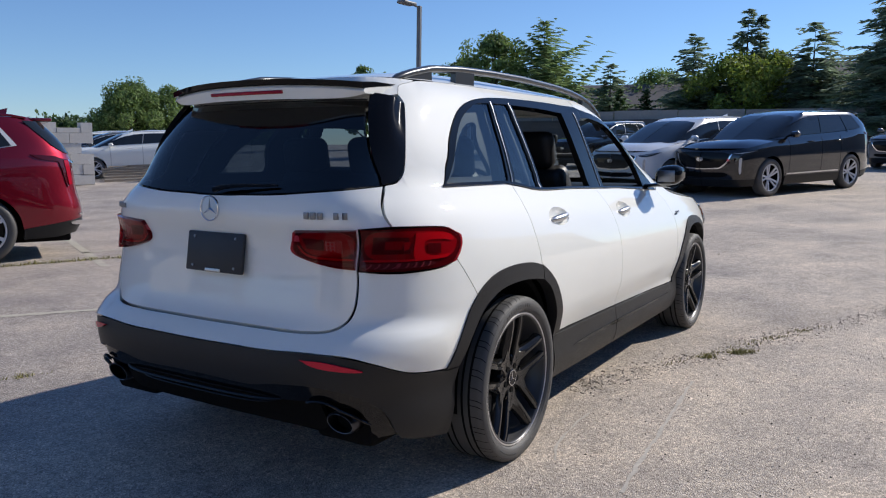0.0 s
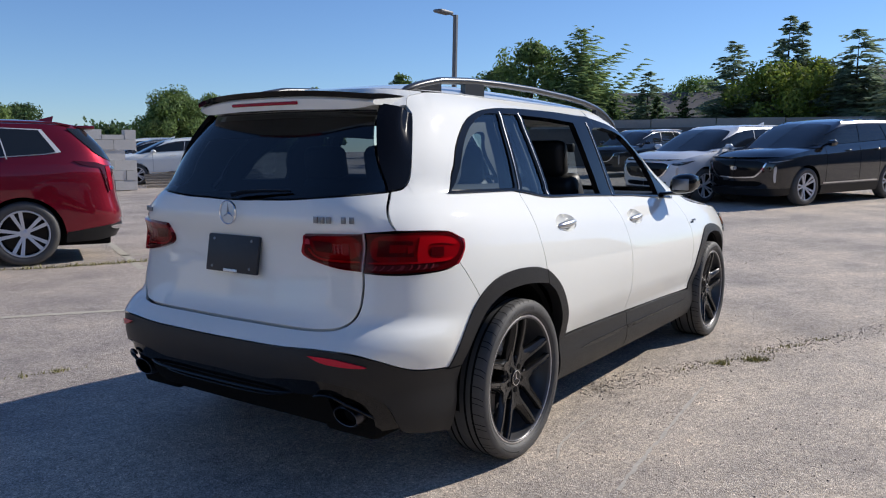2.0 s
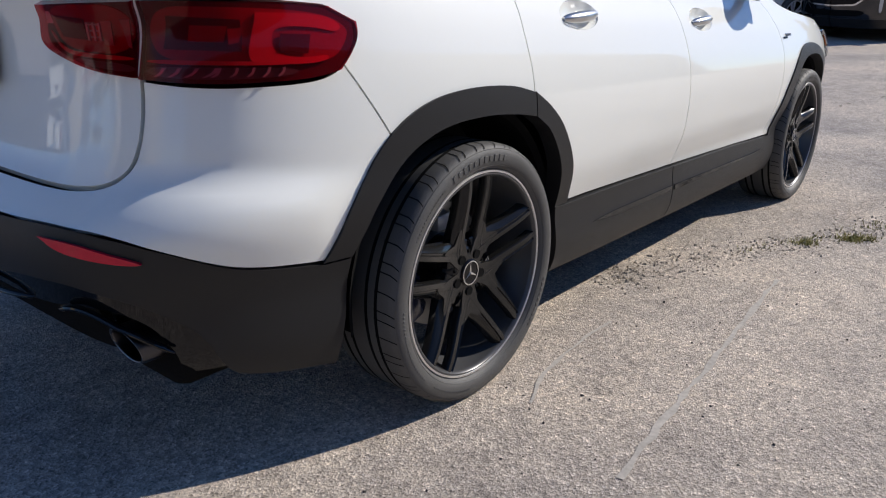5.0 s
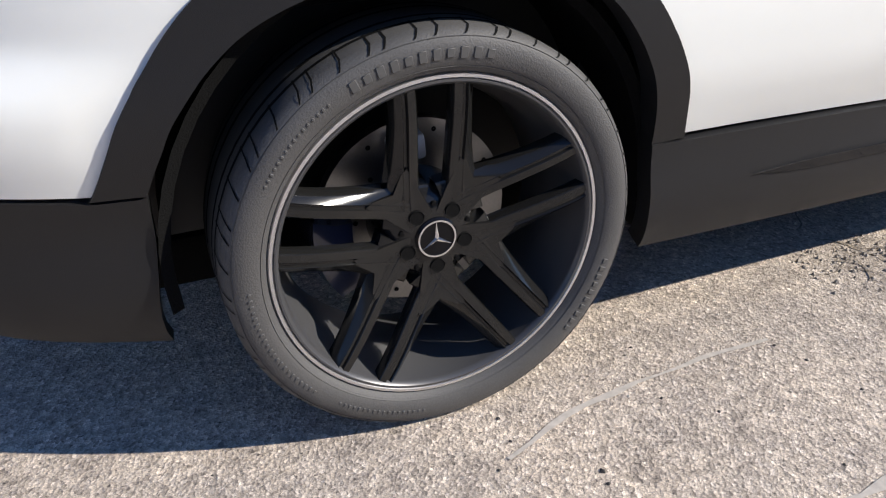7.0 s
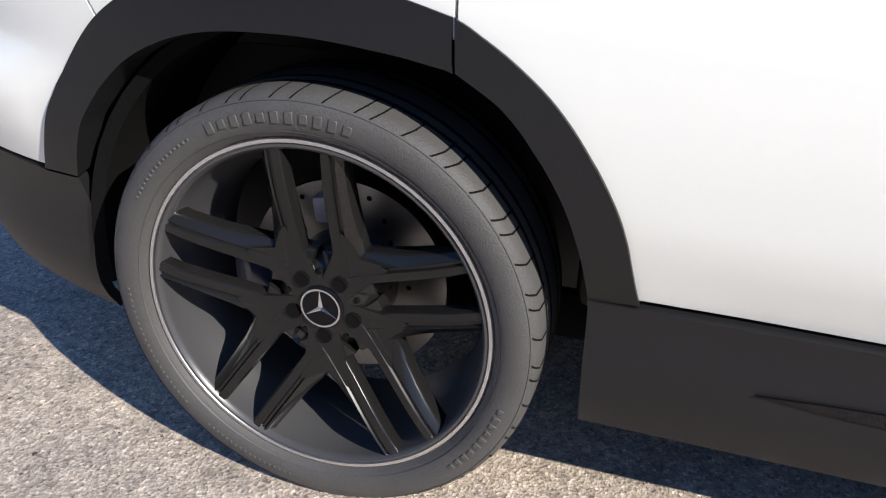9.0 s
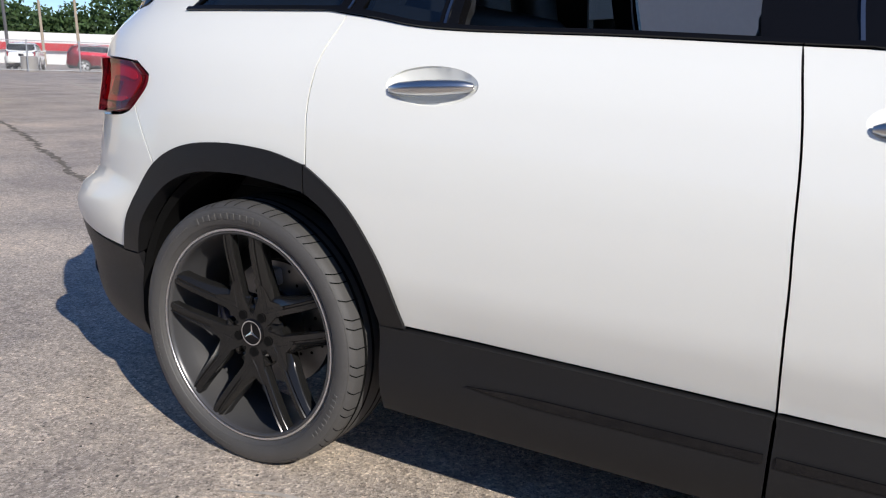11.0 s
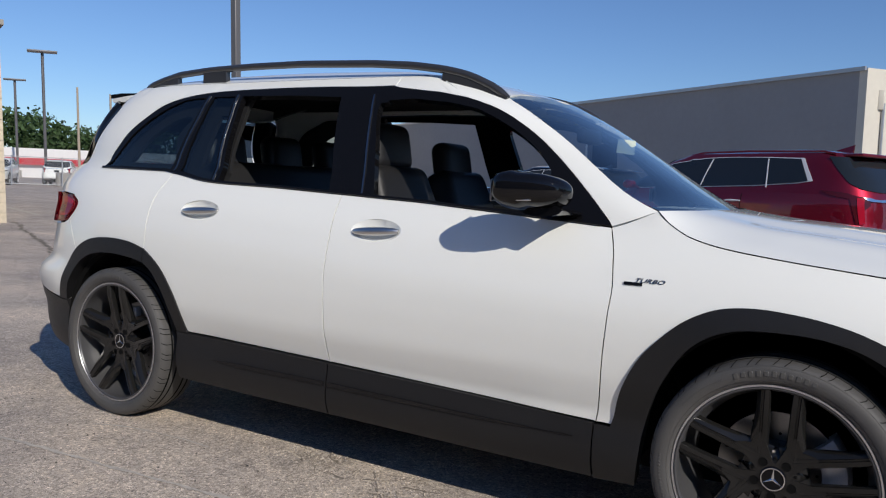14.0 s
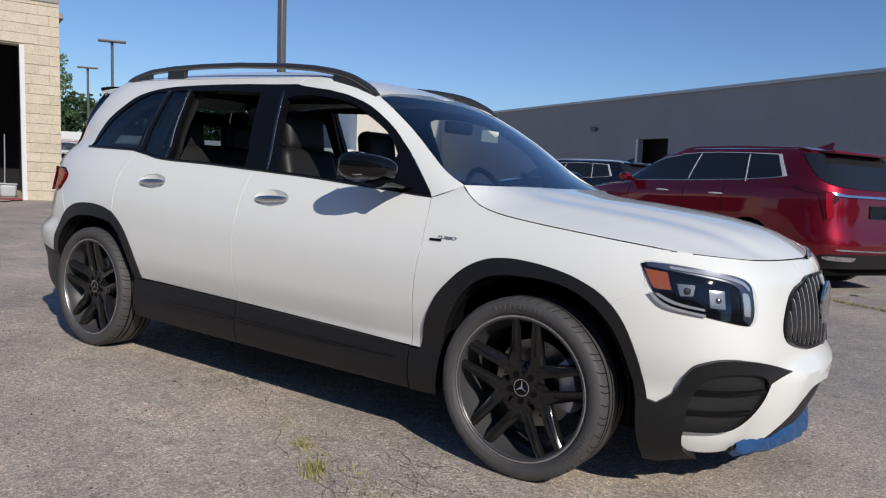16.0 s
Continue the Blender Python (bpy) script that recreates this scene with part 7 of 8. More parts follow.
part("bay_side", wall_mesh(SA + sd * 0.5 - sn * 0.5, SA + sd * 0.5 - sn * 4, (0, 0), (3.6, 3.6), 0.1), SHADE_BLACK, stone)
part("bay_side", wall_mesh(SA + sd * 6.6 - sn * 0.5, SA + sd * 6.6 - sn * 4, (0, 0), (3.6, 3.6), 0.1), SHADE_BLACK, stone)
part("door_jamb", wall_mesh(SA + sd * 0.66 + sn * 0.03, SA + sd * 0.75 + sn * 0.03, (0, 0), (3.2, 3.2), -0.2), WHITE_WALL, stone, "white door jamb")
part("coping", wall_mesh(SA + sn * 0.05, SA + sd * 9 + sn * 0.05, (SH - 0.16, SH - 0.16), (SH + 0.02, SH + 0.02), -0.5, 0.0), CONCRETE, stone)
part("roof", wall_mesh(SA - sn * 0.3, SA + sd * 9 - sn * 0.3, (SH - 0.4, SH - 0.4), (SH - 0.3, SH - 0.3), -11), CONCRETE, stone)
rnd = random.Random(12)
course, n_block, z = 0, 0, 0.0
while z < SH - 0.2:
    h = 0.20 if course % 3 else 0.205
    s = 0.0 if course % 2 else -0.2
    while s < 9:
        w = rnd.choice((0.4, 0.6, 0.8, 0.4))
        lo, hi = max(0.0, s), min(9.0, s + w)
        if z < 3.15 and lo < 0.68 < hi:
            hi = 0.68
        covered = 0.68 < (lo + hi) / 2 < 6.2 and z < 3.15
        if hi - lo > 0.06 and not covered and n_block < 300:
            o = rnd.uniform(0.0, 0.022)
            a, b = SA + sd * (lo + 0.004) + sn * o, SA + sd * (hi - 0.004) + sn * o
            part("stone", wall_mesh(a + Vector((UP.x, UP.y, 0)) * z, b + Vector((UP.x, UP.y, 0)) * z, (z + 0.004,) * 2, (min(SH - 0.16, z + h - 0.004),) * 2, -0.09), STONE, stone)
            n_block += 1
        s += w
    z += h
    course += 1

# what stands in the mouth of the bay
def in_bay(a, o, z=0.0):
    return SA + sd * a + sn * o + Vector((0, 0, z))


TUB = material("pale_grey_plastic", (0.50, 0.53, 0.55), 0.4, grain=0.05, blotch=0.1, blotch_scale=5)
MAT = material("red_rubber_mat", (0.38, 0.05, 0.06), 0.8, grain=0.2, scale=60, blotch=0.2)
bm = box_bm(-0.17, -0.14, 0.0, 0.17, 0.14, 0.27, 0.05, 3)
for q in bm.verts:
    k = 0.86 + 0.14 * q.co.z / 0.27
    q.co.x, q.co.y = q.co.x * k, q.co.y * k
tub_at = in_bay(0.98, -0.95)
tub = tagged(part("plastic_tub", bm, TUB, None, "", pose(tub_at.x, tub_at.y, 0.004, 0, 0, 66)), "pale grey plastic tub with a lid in the bay mouth", "tub")
part("lid", box_bm(-0.18, -0.15, 0.27, 0.18, 0.15, 0.295, 0.012), TUB, tub)
mat_at = in_bay(1.75, -0.12)
tagged(part("floor_mat", box_bm(-1.0, -0.18, 0.0, 1.0, 0.18, 0.012, 0.004), MAT, None, "", pose(mat_at.x, mat_at.y, 0.003, 0, 0, 66.4)), "dull red rubber mat along the bay threshold", "mat")
tagged(part("power_cable", tube([in_bay(a, o, 0.012) for a, o in ((0.78, 0.35), (0.86, 0.50), (0.98, 0.48), (1.02, 0.75), (1.12, 0.95), (1.3, 0.92), (1.6, 1.15), (2.2, 1.2))], 0.011, 6), LINER), "black cable lying loose on the ground", "cable")
tagged(part("standing_pipe", tube([in_bay(1.05, -0.9, 0.004), in_bay(1.05, -0.95, 0.8), in_bay(1.06, -1.0, 1.35)], 0.014, 6), GALV), "thin bare metal pipe leaning in the bay", "pipe")

# loose block wall and timber behind the red car
BW = Vector((11.9, 19.5, 0))
bd = Vector((-0.94, 0.34, 0))
blocks = thing("block_wall", "rough stepped wall of grey concrete blocks", "wall", m=None)
rnd = random.Random(5)
bz = ground_z(BW.x, BW.y)
L, hgt = 0.66, 0.31
for row in range(6):
    # alternate courses begin with a half block, so that the end of the wall stands upright
    at = 0.12
    for col in range(11):
        wide = L / 2 if row % 2 and col == 0 else L
        tall = hgt / 2 if row == 5 and col in (1, 4, 5) else hgt
        if not (row == 3 and col == 0):
            o = rnd.uniform(-0.02, 0.02)
            a = BW + bd * at + Vector((bd.y, -bd.x, 0)) * o
            part("block", wall_mesh(a, a + bd * (wide - 0.012), (bz + row * hgt,) * 2, (bz + row * hgt + tall - 0.010,) * 2, 0.4), BLOCK, blocks)
        at += wide
for i in range(6):
    p0 = BW + Vector((0.5 + 0.25 * i, 0.3 + 0.4 * i, 0))
    p1 = p0 + Vector((3.2, -2.3, 0))
    tagged(part("timber_plank", wall_mesh(p0, p1, (ground_z(p0.x, p0.y) + 0.02 + 0.07 * i, ground_z(p1.x, p1.y) + 0.02 + 0.07 * i), (ground_z(p0.x, p0.y) + 0.09 + 0.07 * i, ground_z(p1.x, p1.y) + 0.09 + 0.07 * i), 0.25), WOOD), "weathered timber plank lying in a low pile", "plank", "plank pile")

# retaining wall with a pale rail on top, past the black car
W0, W1 = Vector((30.5, 15.5, 0)), Vector((36.5, -9.0, 0))
rwall = thing("retaining_wall", "dark stained retaining wall with a weathered pale board rail", "wall")
part("wall", wall_mesh(W1, W0, (0.5, 0.5), (2.65, 2.62), 0.4), DARK_WALL, rwall)
nb = 9
for i in range(nb):
    a, b = W1 + (W0 - W1) * (i / nb), W1 + (W0 - W1) * ((i + 0.985) / nb)
    dz = random.Random(i).uniform(-0.03, 0.03)
    part("board", wall_mesh(a, b, (2.62, 2.62), (3.02 + dz, 3.02 + dz), 0.12), CONCRETE, rwall)

# houses past the wall
def house(x, y, turn, w, d, eave, ridge, label):
    h = thing("house", label, "house", "houses past the wall", m=Matrix.Translation((x, y, 1.2)) @ Matrix.Rotation(radians(turn), 4, "Z"))
    part("wall", mesh_of([(-w, -d, 0), (w, -d, 0), (w, d, 0), (-w, d, 0), (-w, -d, eave), (w, -d, eave), (w, d, eave), (-w, d, eave), (-w, 0, ridge - 0.2), (w, 0, ridge - 0.2)], [(0, 1, 5, 4), (1, 2, 6, 9, 5), (2, 3, 7, 6), (3, 0, 4, 8, 7)], smooth=False), SIDING, h)
    o = 0.5
    part("roof", mesh_of([(-w - o, -d - o, eave - 0.3), (w + o, -d - o, eave - 0.3), (w + o, 0, ridge), (-w - o, 0, ridge), (-w - o, d + o, eave - 0.3), (w + o, d + o, eave - 0.3), (-w - o, -d - o, eave - 0.1), (w + o, -d - o, eave - 0.1), (w + o, 0, ridge + 0.2), (-w - o, 0, ridge + 0.2), (-w - o, d + o, eave - 0.1), (w + o, d + o, eave - 0.1)], [(0, 1, 2, 3), (3, 2, 5, 4), (9, 8, 7, 6), (10, 11, 8, 9), (0, 6, 7, 1), (4, 5, 11, 10), (1, 7, 8, 2), (2, 8, 11, 5), (0, 3, 9, 6), (3, 4, 10, 9)], smooth=False), SHINGLE, h)
    for sx in (-0.6, 0.0, 0.6):
        win = part("window", box_bm(-0.5, -0.05, -0.6, 0.5, 0.05, 0.6), WHITE_WALL, h, "", Matrix.Translation((sx * w, -d - 0.02, eave - 1.3)))
        part("pane", box_bm(-0.42, -0.06, -0.52, 0.42, -0.052, 0.52), DARKGLASS, win)
    return h


house(50, 14.5, -72, 5.5, 4.5, 2.7, 4.3, "low house with a dark shingled roof")
house(54, -1.5, -75, 4.5, 4.0, 3.9, 5.4, "two-storey pale house with a dark gable roof")
house(50, 24, -65, 4.5, 4.0, 2.6, 3.9, "low house with a dark shingled roof")


# lamp posts
def lamp_post(x, y, tall, width, label, heads):
    p = thing("street_lamp", label, "lamp post", "lamp posts", m=lean(x, y))
    part("pole", box_bm(-width / 2, -width / 2, 0, width / 2, width / 2, tall, 0.02, 1), BRONZE, p)
    part("base", mesh_of(*[r for r in ([(c[0], c[2], c[1]) for c in revolve([(0, 0.3), (0.7, 0.3), (0.75, 0.27), (0.75, 0.01)], 20)[0]], revolve([(0, 0.3), (0.7, 0.3), (0.75, 0.27), (0.75, 0.01)], 20)[1])]), CONCRETE, p)
    for a, dx, dy in heads:
        if a == 2:
            part("lamp_head", box_bm(-0.95, -0.16, -0.06, 0.95, 0.16, 0.07, 0.03), BRONZE, p, "", pose(dx, dy, tall, 0, 0, 58))
            continue
        arm = part("arm", tube([(0, 0, tall - 0.05), (dx * 0.6, dy * 0.6, tall + 0.02), (dx, dy, tall + 0.02)], 0.035, 6), BRONZE, p)
        part("lamp_head", box_bm(dx - 0.45, dy - 0.17, tall - 0.06, dx + 0.45, dy + 0.17, tall + 0.09, 0.03), BRONZE, p) if a else part("lamp_head", box_bm(dx - 0.5, dy - 0.2, tall, dx + 0.3, dy + 0.2, tall + 0.12, 0.05), BRONZE, p)
    return p


lamp_post(22.0, 14.3, 6.0, 0.15, "dark bronze lamp post with one flat head", ((0, -0.35, 0.25),))
lamp_post(-13.85, 13.59, 9.5, 0.21, "tall square dark bronze lamp post", ((1, 0.8, 0.5), (1, -0.8, -0.5)))
lamp_post(-49.5, 30.3, 9.2, 0.16, "tall lamp post with two long flat heads", ((2, -0.25, 0.16), (2, 0.25, -0.16)))
lamp_post(-70.2, 40.6, 9.3, 0.18, "tall lamp post with two long flat heads", ((2, -0.25, 0.16), (2, 0.25, -0.16)))
for x, y, t in ((-56, 40.5, 7.6), (-62, 41.5, 8.5)):
    tagged(part("utility_pole", tube([(0, 0, 0), (0, 0, t)], [0.13, 0.09], 8), WOOD, None, "", lean(x, y)), "weathered wooden utility pole", "pole", "utility poles")

# chain-link fence, far shops and the road behind it
FA, FB = Vector((-46, 16.5, 0)), Vector((-33, 36.5, 0))
fence = thing("chain_link_fence", "grey chain-link fence on steel posts", "fence")
fd = FB - FA
for i in range(10):
    p = FA + fd * i / 9
    part("post", tube([(p.x, p.y, 0), (p.x, p.y, 1.75)], 0.04, 8), GALV, fence)
for z in (0.1, 1.7):
    part("rail", tube([(FA.x, FA.y, z), (FB.x, FB.y, z)], 0.025, 6), GALV, fence)
wv, wf = [], []
for s in (1, -1):
    for i in range(160):
        u0 = i / 160
        a, b = FA + fd * u0, FA + fd * min(1, max(0, u0 + s * 0.065))
        k = len(wv)
        wv += [(a.x, a.y, 0.1), (a.x, a.y, 0.112), (b.x, b.y, 1.7), (b.x, b.y, 1.688)]
        wf.append((k, k + 1, k + 2, k + 3))
part("wire_mesh", mesh_of(wv, wf, smooth=False), GALV, fence)
shop = thing("far_shop", "long low white shop with a red fascia", "building")
part("wall", wall_mesh(Vector((-52.5, 60.5, 0)), Vector((-96, 28, 0)), (0, 0), (3.0, 3.0), -8), WHITE_WALL, shop)
part("fascia", wall_mesh(Vector((-52.3, 60.2, 0)), Vector((-95.8, 27.7, 0)), (1.3, 1.3), (2.0, 2.0), 0.1), RED_SIGN, shop)
tagged(part("concrete_footing", mesh_of(*[r for r in ([(c[0], c[2], c[1]) for c in revolve([(0, 0.45), (0.8, 0.45), (0.85, 0.4), (0.85, 0.01)], 20)[0]], revolve([(0, 0.45), (0.8, 0.45), (0.85, 0.4), (0.85, 0.01)], 20)[1])]), CONCRETE, None, "", Matrix.Translation((-41.0, 26.0, 0))), "squat round concrete lamp footing", "footing")

# unseen plain wall, added to close the lot behind the camera and darken reflections
tagged(part("wall_south", wall_mesh(Vector((-30, -15.5, 0)), Vector((40, -15.5, 0)), (0, 0), (6.5, 6.5), -0.4), GREY_WALL), "plain grey wall added out of view to darken reflections", "wall", kind="structure")


# ---- trees ----
def leaf_material(name, color, spread=0.25):
    m = material(name, color, 0.7, grain=0.25, scale=3, blotch=spread, blotch_scale=0.5)
    n, l = m.node_tree.nodes, m.node_tree.links
    b = n["Principled BSDF"]
    geo, sc = n.new("ShaderNodeNewGeometry"), n.new("ShaderNodeVectorMath")
    sc.operation = "SCALE"
    ramp = n.new("ShaderNodeMapRange")
    ramp.inputs["To Min"].default_value, ramp.inputs["To Max"].default_value = 0.6, 1.45
    l.new(geo.outputs["Random Per Island"], ramp.inputs["Value"])
    src = b.inputs["Base Color"].links[0].from_socket
    l.new(src, sc.inputs[0])
    l.new(ramp.outputs[0], sc.inputs["Scale"])
    l.new(sc.outputs[0], b.inputs["Base Color"])
    # leaves let some light through
    thin, mix = n.new("ShaderNodeBsdfTranslucent"), n.new("ShaderNodeMixShader")
    mix.inputs[0].default_value = 0.46
    l.new(sc.outputs[0], thin.inputs["Color"])
    l.new(b.outputs[0], mix.inputs[1])
    l.new(thin.outputs[0], mix.inputs[2])
    l.new(mix.outputs[0], n["Material Output"].inputs["Surface"])
    return m


LEAF = leaf_material("broad_leaves", (0.16, 0.235, 0.07))
LEAF_Y = leaf_material("yellow_green_leaves", (0.22, 0.28, 0.05))
LEAF_D = leaf_material("dark_leaves", (0.075, 0.13, 0.045))
NEEDLE = leaf_material("spruce_needles", (0.26, 0.33, 0.22))
NEEDLE_P = leaf_material("pine_needles", (0.23, 0.31, 0.13))
BARK = material("bark", (0.10, 0.08, 0.06), 0.95, grain=0.4, scale=12)


def leaves_mesh(clumps, per, size, rnd, up=0.3):
    v, f = [], []
    for c, r in clumps:
        for _ in range(per):
            d = Vector((rnd.gauss(0, 1), rnd.gauss(0, 1), rnd.gauss(0, 0.8)))
            d = d.normalized() * r * rnd.uniform(0.55, 1.05) ** 0.7
            p = c + d
            n = (d.normalized() + Vector((rnd.gauss(0, 0.7), rnd.gauss(0, 0.7), rnd.gauss(up, 0.6)))).normalized()
            t = n.cross(Vector((rnd.gauss(0, 1), rnd.gauss(0, 1), rnd.gauss(0, 1)))).normalized()
            b = n.cross(t)
            s = size * rnd.uniform(0.5, 1.3)
            k = len(v)
            v += [p - t * s, p + b * s * 0.55, p + t * s, p - b * s * 0.5]
            f.append((k, k + 1, k + 2, k + 3))
    return mesh_of(v, f, smooth=False)


def broadleaf(x, y, tall, wide, seed, mat, label, leaf=0.115, n=54, per=150, z0=None, low=0.25):
    rnd = random.Random(seed)
    t = thing("tree", label, "tree", m=Matrix.Translation((x, y, ground_z(x, y) if z0 is None else z0)))
    limbs = [tube([(0, 0, 0), (0.05, 0, tall * 0.25), (0.1 * wide * rnd.uniform(-1, 1), 0, tall * 0.55), (0, 0, tall * 0.85)], [0.03 * tall, 0.024 * tall, 0.015 * tall, 0.004 * tall], 8)]
    clumps = []
    for i in range(n):
        h = rnd.uniform(low, 1.0)
        a = rnd.uniform(0, 2 * math.pi)
        ring = wide * math.sin(math.pi * min(1, max(0.0, (h - low) / (1 - low) * 0.86 + 0.14))) ** 0.6 * rnd.uniform(0.35, 0.95)
        c = Vector((ring * math.cos(a), ring * math.sin(a), h * tall * 0.95))
        clumps.append((c, wide * rnd.uniform(0.16, 0.33)))
        if i % 5 == 0:
            limbs.append(tube([(0, 0, h * tall * 0.55), c * 0.5 + Vector((0, 0, h * tall * 0.3)), c], [0.012 * tall, 0.007 * tall, 0.003 * tall], 6))
    part("trunk", join_bm(*limbs), BARK, t)
    part("crown", leaves_mesh(clumps, per, leaf, rnd), mat, t)
    return t


def conifer(x, y, tall, wide, seed, mat, label, z0=None, droop=0.25, gaps=0.15, start=0.06, tiers=None, tips=1, width=0.17):
    rnd = random.Random(seed)
    t = thing("conifer", label, "tree", m=Matrix.Translation((x, y, ground_z(x, y) if z0 is None else z0)))
    part("trunk", tube([(0, 0, 0), (0.02, 0.02, tall * 0.5), (0, 0, tall * 0.98)], [0.02 * tall, 0.013 * tall, 0.003 * tall], 8), BARK, t)
    v, f = [], []
    tiers = tiers or int(tall * 5.5)
    for i in range(tiers):
        h = start + (1 - start) * i / tiers
        reach = wide * (1 - h) ** 0.8 * rnd.uniform(0.65, 1.15) + 0.12
        for j in range(max(5, int(12 * (1 - h)) + 4)):
            lift = rnd.uniform(-0.28, 0.42)
            if rnd.random() < gaps:
                continue
            a = rnd.uniform(0, 2 * math.pi)
            r = reach * rnd.uniform(0.45, 1.1) * (1 + 0.28 * math.sin(2.3 * a + seed + 9 * h) * math.sin(17 * h + seed))
            d = Vector((math.cos(a), math.sin(a), 0))
            side = Vector((-d.y, d.x, 0))
            base = Vector((0, 0, min(h + rnd.uniform(-0.06, 0.06), 0.985) * tall))
            steps = max(3, int(r / 0.22))
            for k2 in range(1, steps + 1):
                q = k2 / steps
                p = base + d * r * q + Vector((0, 0, -droop * r * q * q + (0.10 + lift) * r * q))
                for s in (-1, 1):
                    ln = 1.45 * width * (1.3 - 0.75 * q) * rnd.uniform(0.7, 1.5) * (0.6 + 0.5 * reach)
                    tip = p + side * s * ln + d * ln * 0.7 + Vector((0, 0, rnd.uniform(-0.45, 0.05) * ln))
                    k = len(v)
                    v += [p - d * 0.09, p + d * 0.08 + Vector((0, 0, 0.03)), tip, p + Vector((0, 0, -0.10 * rnd.random()))]
                    f += [(k, k + 1, k + 2), (k, k + 2, k + 3)]
    part("crown", mesh_of(v, f, smooth=False), mat, t)
    return t


def polar(az, d):
    return -2.85 + d * math.cos(radians(az)), -2.4 + d * math.sin(radians(az))


def tree_at(kind, az, d, el, wide, seed, mat, label, z0=1.6, **kw):
    x, y = polar(az, d)
    top = 1.29 + d * math.tan(radians(el))
    return kind(x, y, top - z0, wide, seed, mat, label, z0=z0, **kw)


tree_at(broadleaf, 28.2, 44, 8.4, 2.5, 1, LEAF, "leafy green tree with a rounded crown", per=170)
tree_at(broadleaf, 30.4, 46, 6.6, 1.8, 2, LEAF, "leafy green tree past the wall")
tree_at(conifer, 24.7, 43, 9.0, 3.9, 3, NEEDLE_P, "tall pine with soft green boughs", gaps=0.05, width=0.20, droop=-0.25)
tree_at(conifer, 23.2, 44, 5.8, 1.9, 31, NEEDLE_P, "young pine with soft green boughs", gaps=0.1, width=0.24)
tree_at(conifer, 20.0, 42, 6.0, 2.3, 4, NEEDLE, "small dark spruce past the wall", gaps=0.06, width=0.2)
for az, s in ((22.4, 5), (19.3, 6), (17.6, 7)):
    tree_at(conifer, az, 39.5, 4.2, 0.55, s, LEAF_D, "narrow clipped evergreen shrub", gaps=0.0, droop=-0.35, width=0.13)
tree_at(broadleaf, 17.2, 56, 5.3, 2.6, 8, LEAF, "far leafy tree above the roofs")
tree_at(broadleaf, 15.9, 58, 5.2, 2.6, 9, LEAF, "far leafy tree above the roofs")
tree_at(conifer, 14.4, 41, 7.9, 2.9, 10, NEEDLE, "dark uneven spruce with open boughs", gaps=0.08, width=0.22)
tree_at(conifer, 13.3, 42, 5.6, 1.6, 11, NEEDLE, "dark uneven spruce with open boughs", gaps=0.06, width=0.22)
tree_at(conifer, 11.0, 41, 9.3, 1.7, 12, NEEDLE, "tall dark spruce with a double top", gaps=0.08, width=0.22)
tree_at(conifer, 10.2, 41.3, 8.9, 1.2, 13, NEEDLE, "dark spruce with open boughs", gaps=0.08, width=0.22)
tree_at(broadleaf, 11.4, 40, 6.3, 2.4, 14, LEAF_Y, "yellow-green leafy tree past the wall", per=150)
tree_at(broadleaf, 9.2, 41, 6.2, 1.8, 15, LEAF_Y, "yellow-green leafy tree past the wall")
tree_at(broadleaf, 8.5, 52, 5.8, 2.2, 16, LEAF, "far leafy tree above the roofs")
tree_at(conifer, 6.9, 40, 8.2, 3.1, 17, NEEDLE, "dark uneven spruce with open boughs", gaps=0.08, width=0.22)
tree_at(conifer, 7.6, 40, 6.0, 1.8, 18, NEEDLE, "dark uneven spruce with open boughs", gaps=0.06, width=0.22)
tree_at(conifer, 2.0, 38, 11.5, 3.1, 19, NEEDLE, "large dense dark spruce", gaps=0.0, width=0.28)
tree_at(conifer, -2.0, 38, 10.5, 3.0, 20, NEEDLE, "large dense dark spruce", gaps=0.0, width=0.28)
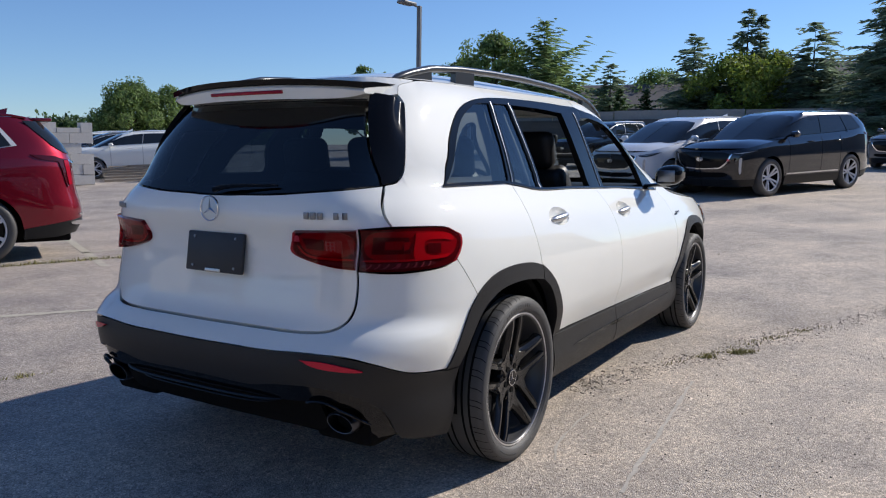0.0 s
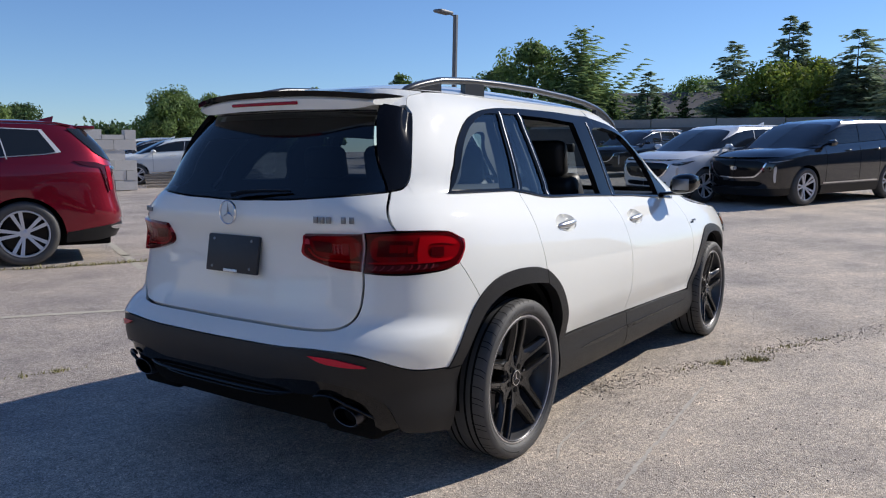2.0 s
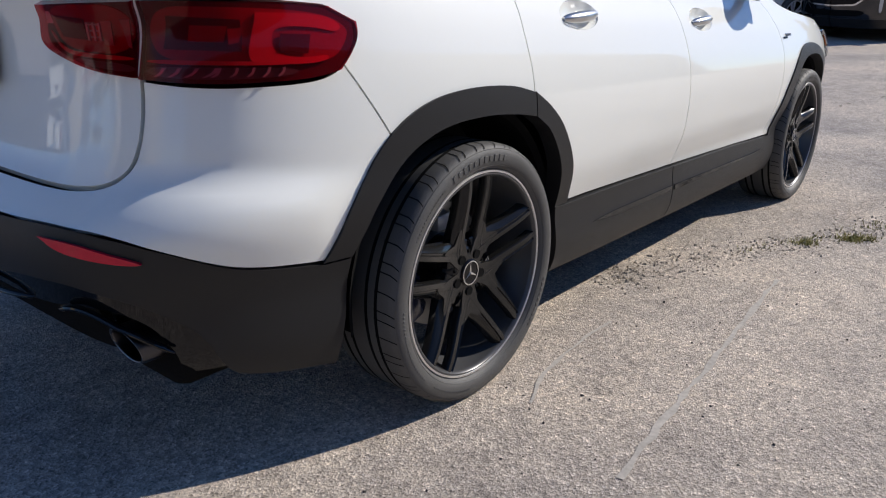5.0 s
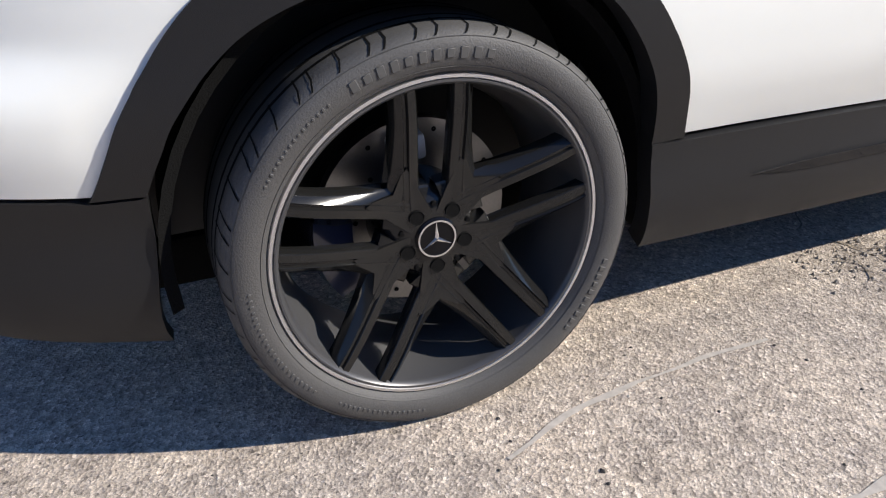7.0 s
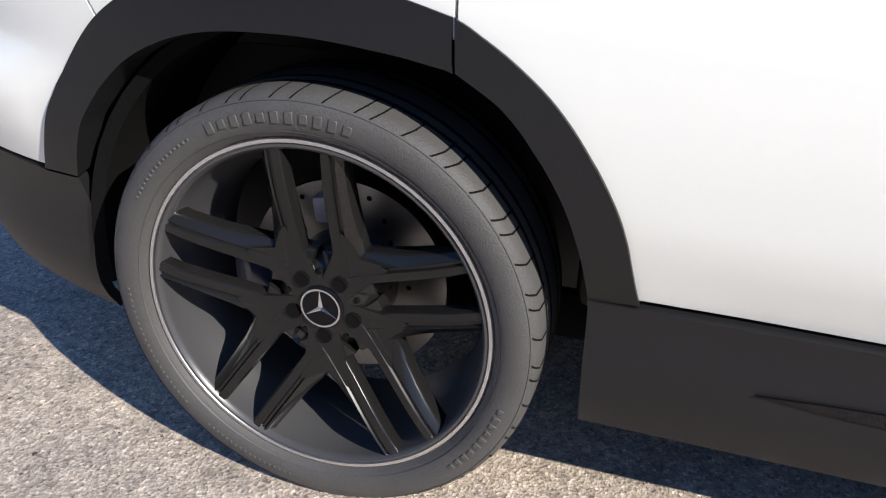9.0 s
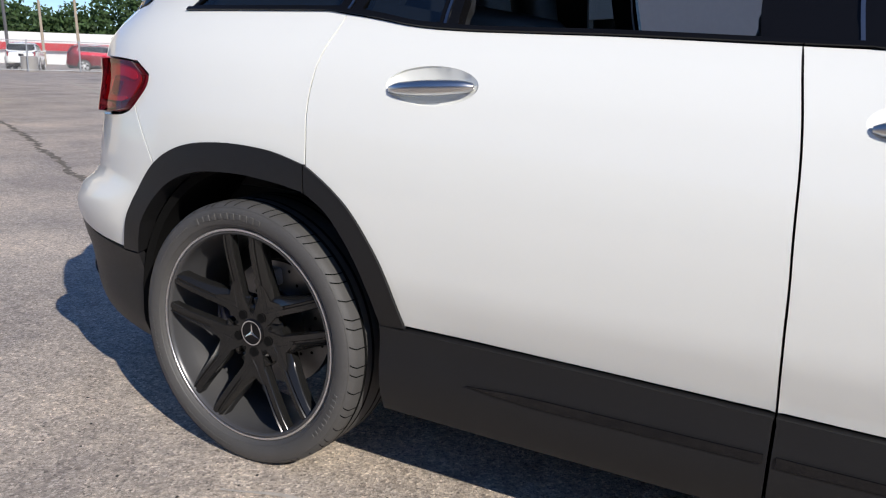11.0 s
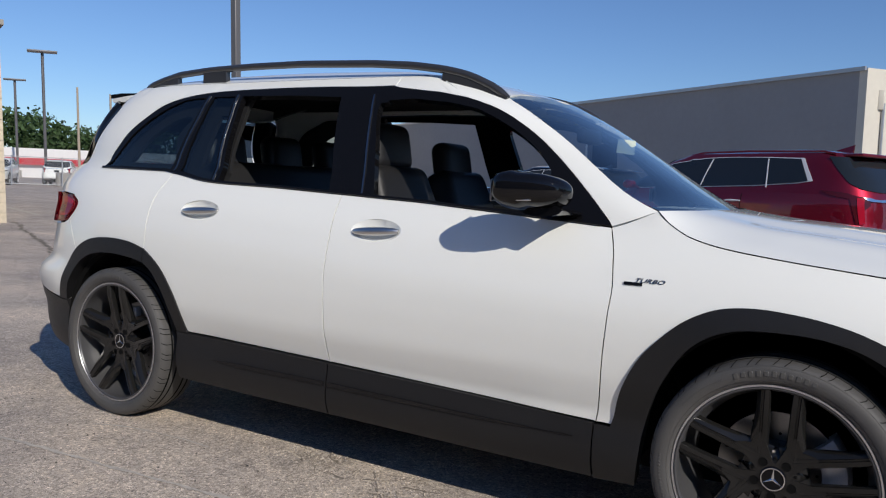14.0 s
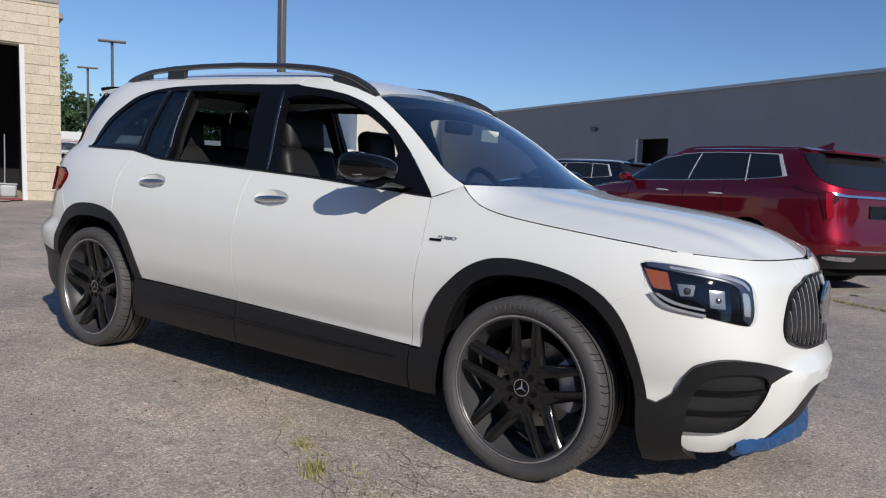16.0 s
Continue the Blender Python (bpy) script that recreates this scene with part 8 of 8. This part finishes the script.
tree_at(broadleaf, 53.6, 62, 4.4, 3.3, 21, LEAF, "large round leafy tree", z0=0.5, per=330, leaf=0.11, n=80, low=0.12)
tree_at(broadleaf, 51.2, 63, 4.3, 2.2, 22, LEAF, "leafy tree beside a larger one", z0=0.5)
tree_at(broadleaf, 62.9, 60, 3.3, 2.2, 23, LEAF_D, "round dark leafy tree", z0=0.3)
tree_at(broadleaf, 65.4, 55, 3.6, 2.4, 24, LEAF, "leafy tree beyond the lot", z0=0.3)
for az, el, w, s in ((37.6, 6.1, 1.6, 25), (36.2, 5.4, 1.8, 26), (43.8, 5.0, 1.3, 27), (42.3, 4.8, 1.0, 28)):
    tree_at(broadleaf, az, 60, el, w, s, LEAF, "leafy tree beyond the lot", z0=1.0)


def far_wood(name, a, b, low, high, deep, count, seed, mat, label, size=0.35):
    """A band of woodland too far off to count."""
    rnd = random.Random(seed)
    d = b - a
    clumps = []
    for i in range(count):
        u = rnd.random()
        p = a + d * u
        wave = 0.75 + 0.25 * math.sin(u * 31 + seed) * math.sin(u * 13.7)
        z = low + (high - low) * wave * rnd.random() ** 0.7
        clumps.append((Vector((p.x + rnd.uniform(-deep, deep), p.y + rnd.uniform(-deep, deep), z)), rnd.uniform(0.6, 1.4)))
    return tagged(part(name, leaves_mesh(clumps, 34, size, rnd), mat), label, "woodland", kind="stuff")


far_wood("far_woodland", Vector((38, 90, 0)), Vector((5, 105, 0)), 0.0, 5.0, 2, 1100, 41, LEAF_D, "far green treeline beyond the parking lot")
far_wood("far_woodland", Vector((62, 62, 0)), Vector((36, 92, 0)), 0.0, 5.0, 2, 1000, 42, LEAF_D, "far green treeline beyond the parking lot")
far_wood("far_woodland", Vector((-72, 66.3, 0)), Vector((-118, 28, 0)), 0.0, 8.2, 3, 1050, 43, LEAF_D, "dense green woodland behind far shops")
far_wood("far_woodland", Vector((48, 26, 0)), Vector((54, -6, 0)), 0.8, 4.6, 1.5, 240, 44, LEAF_D, "dark green growth behind the houses", 0.28)
tree_at(broadleaf, 150.5, 60, 8.3, 2.6, 51, LEAF, "leafy tree beside the stone building", z0=0.0)
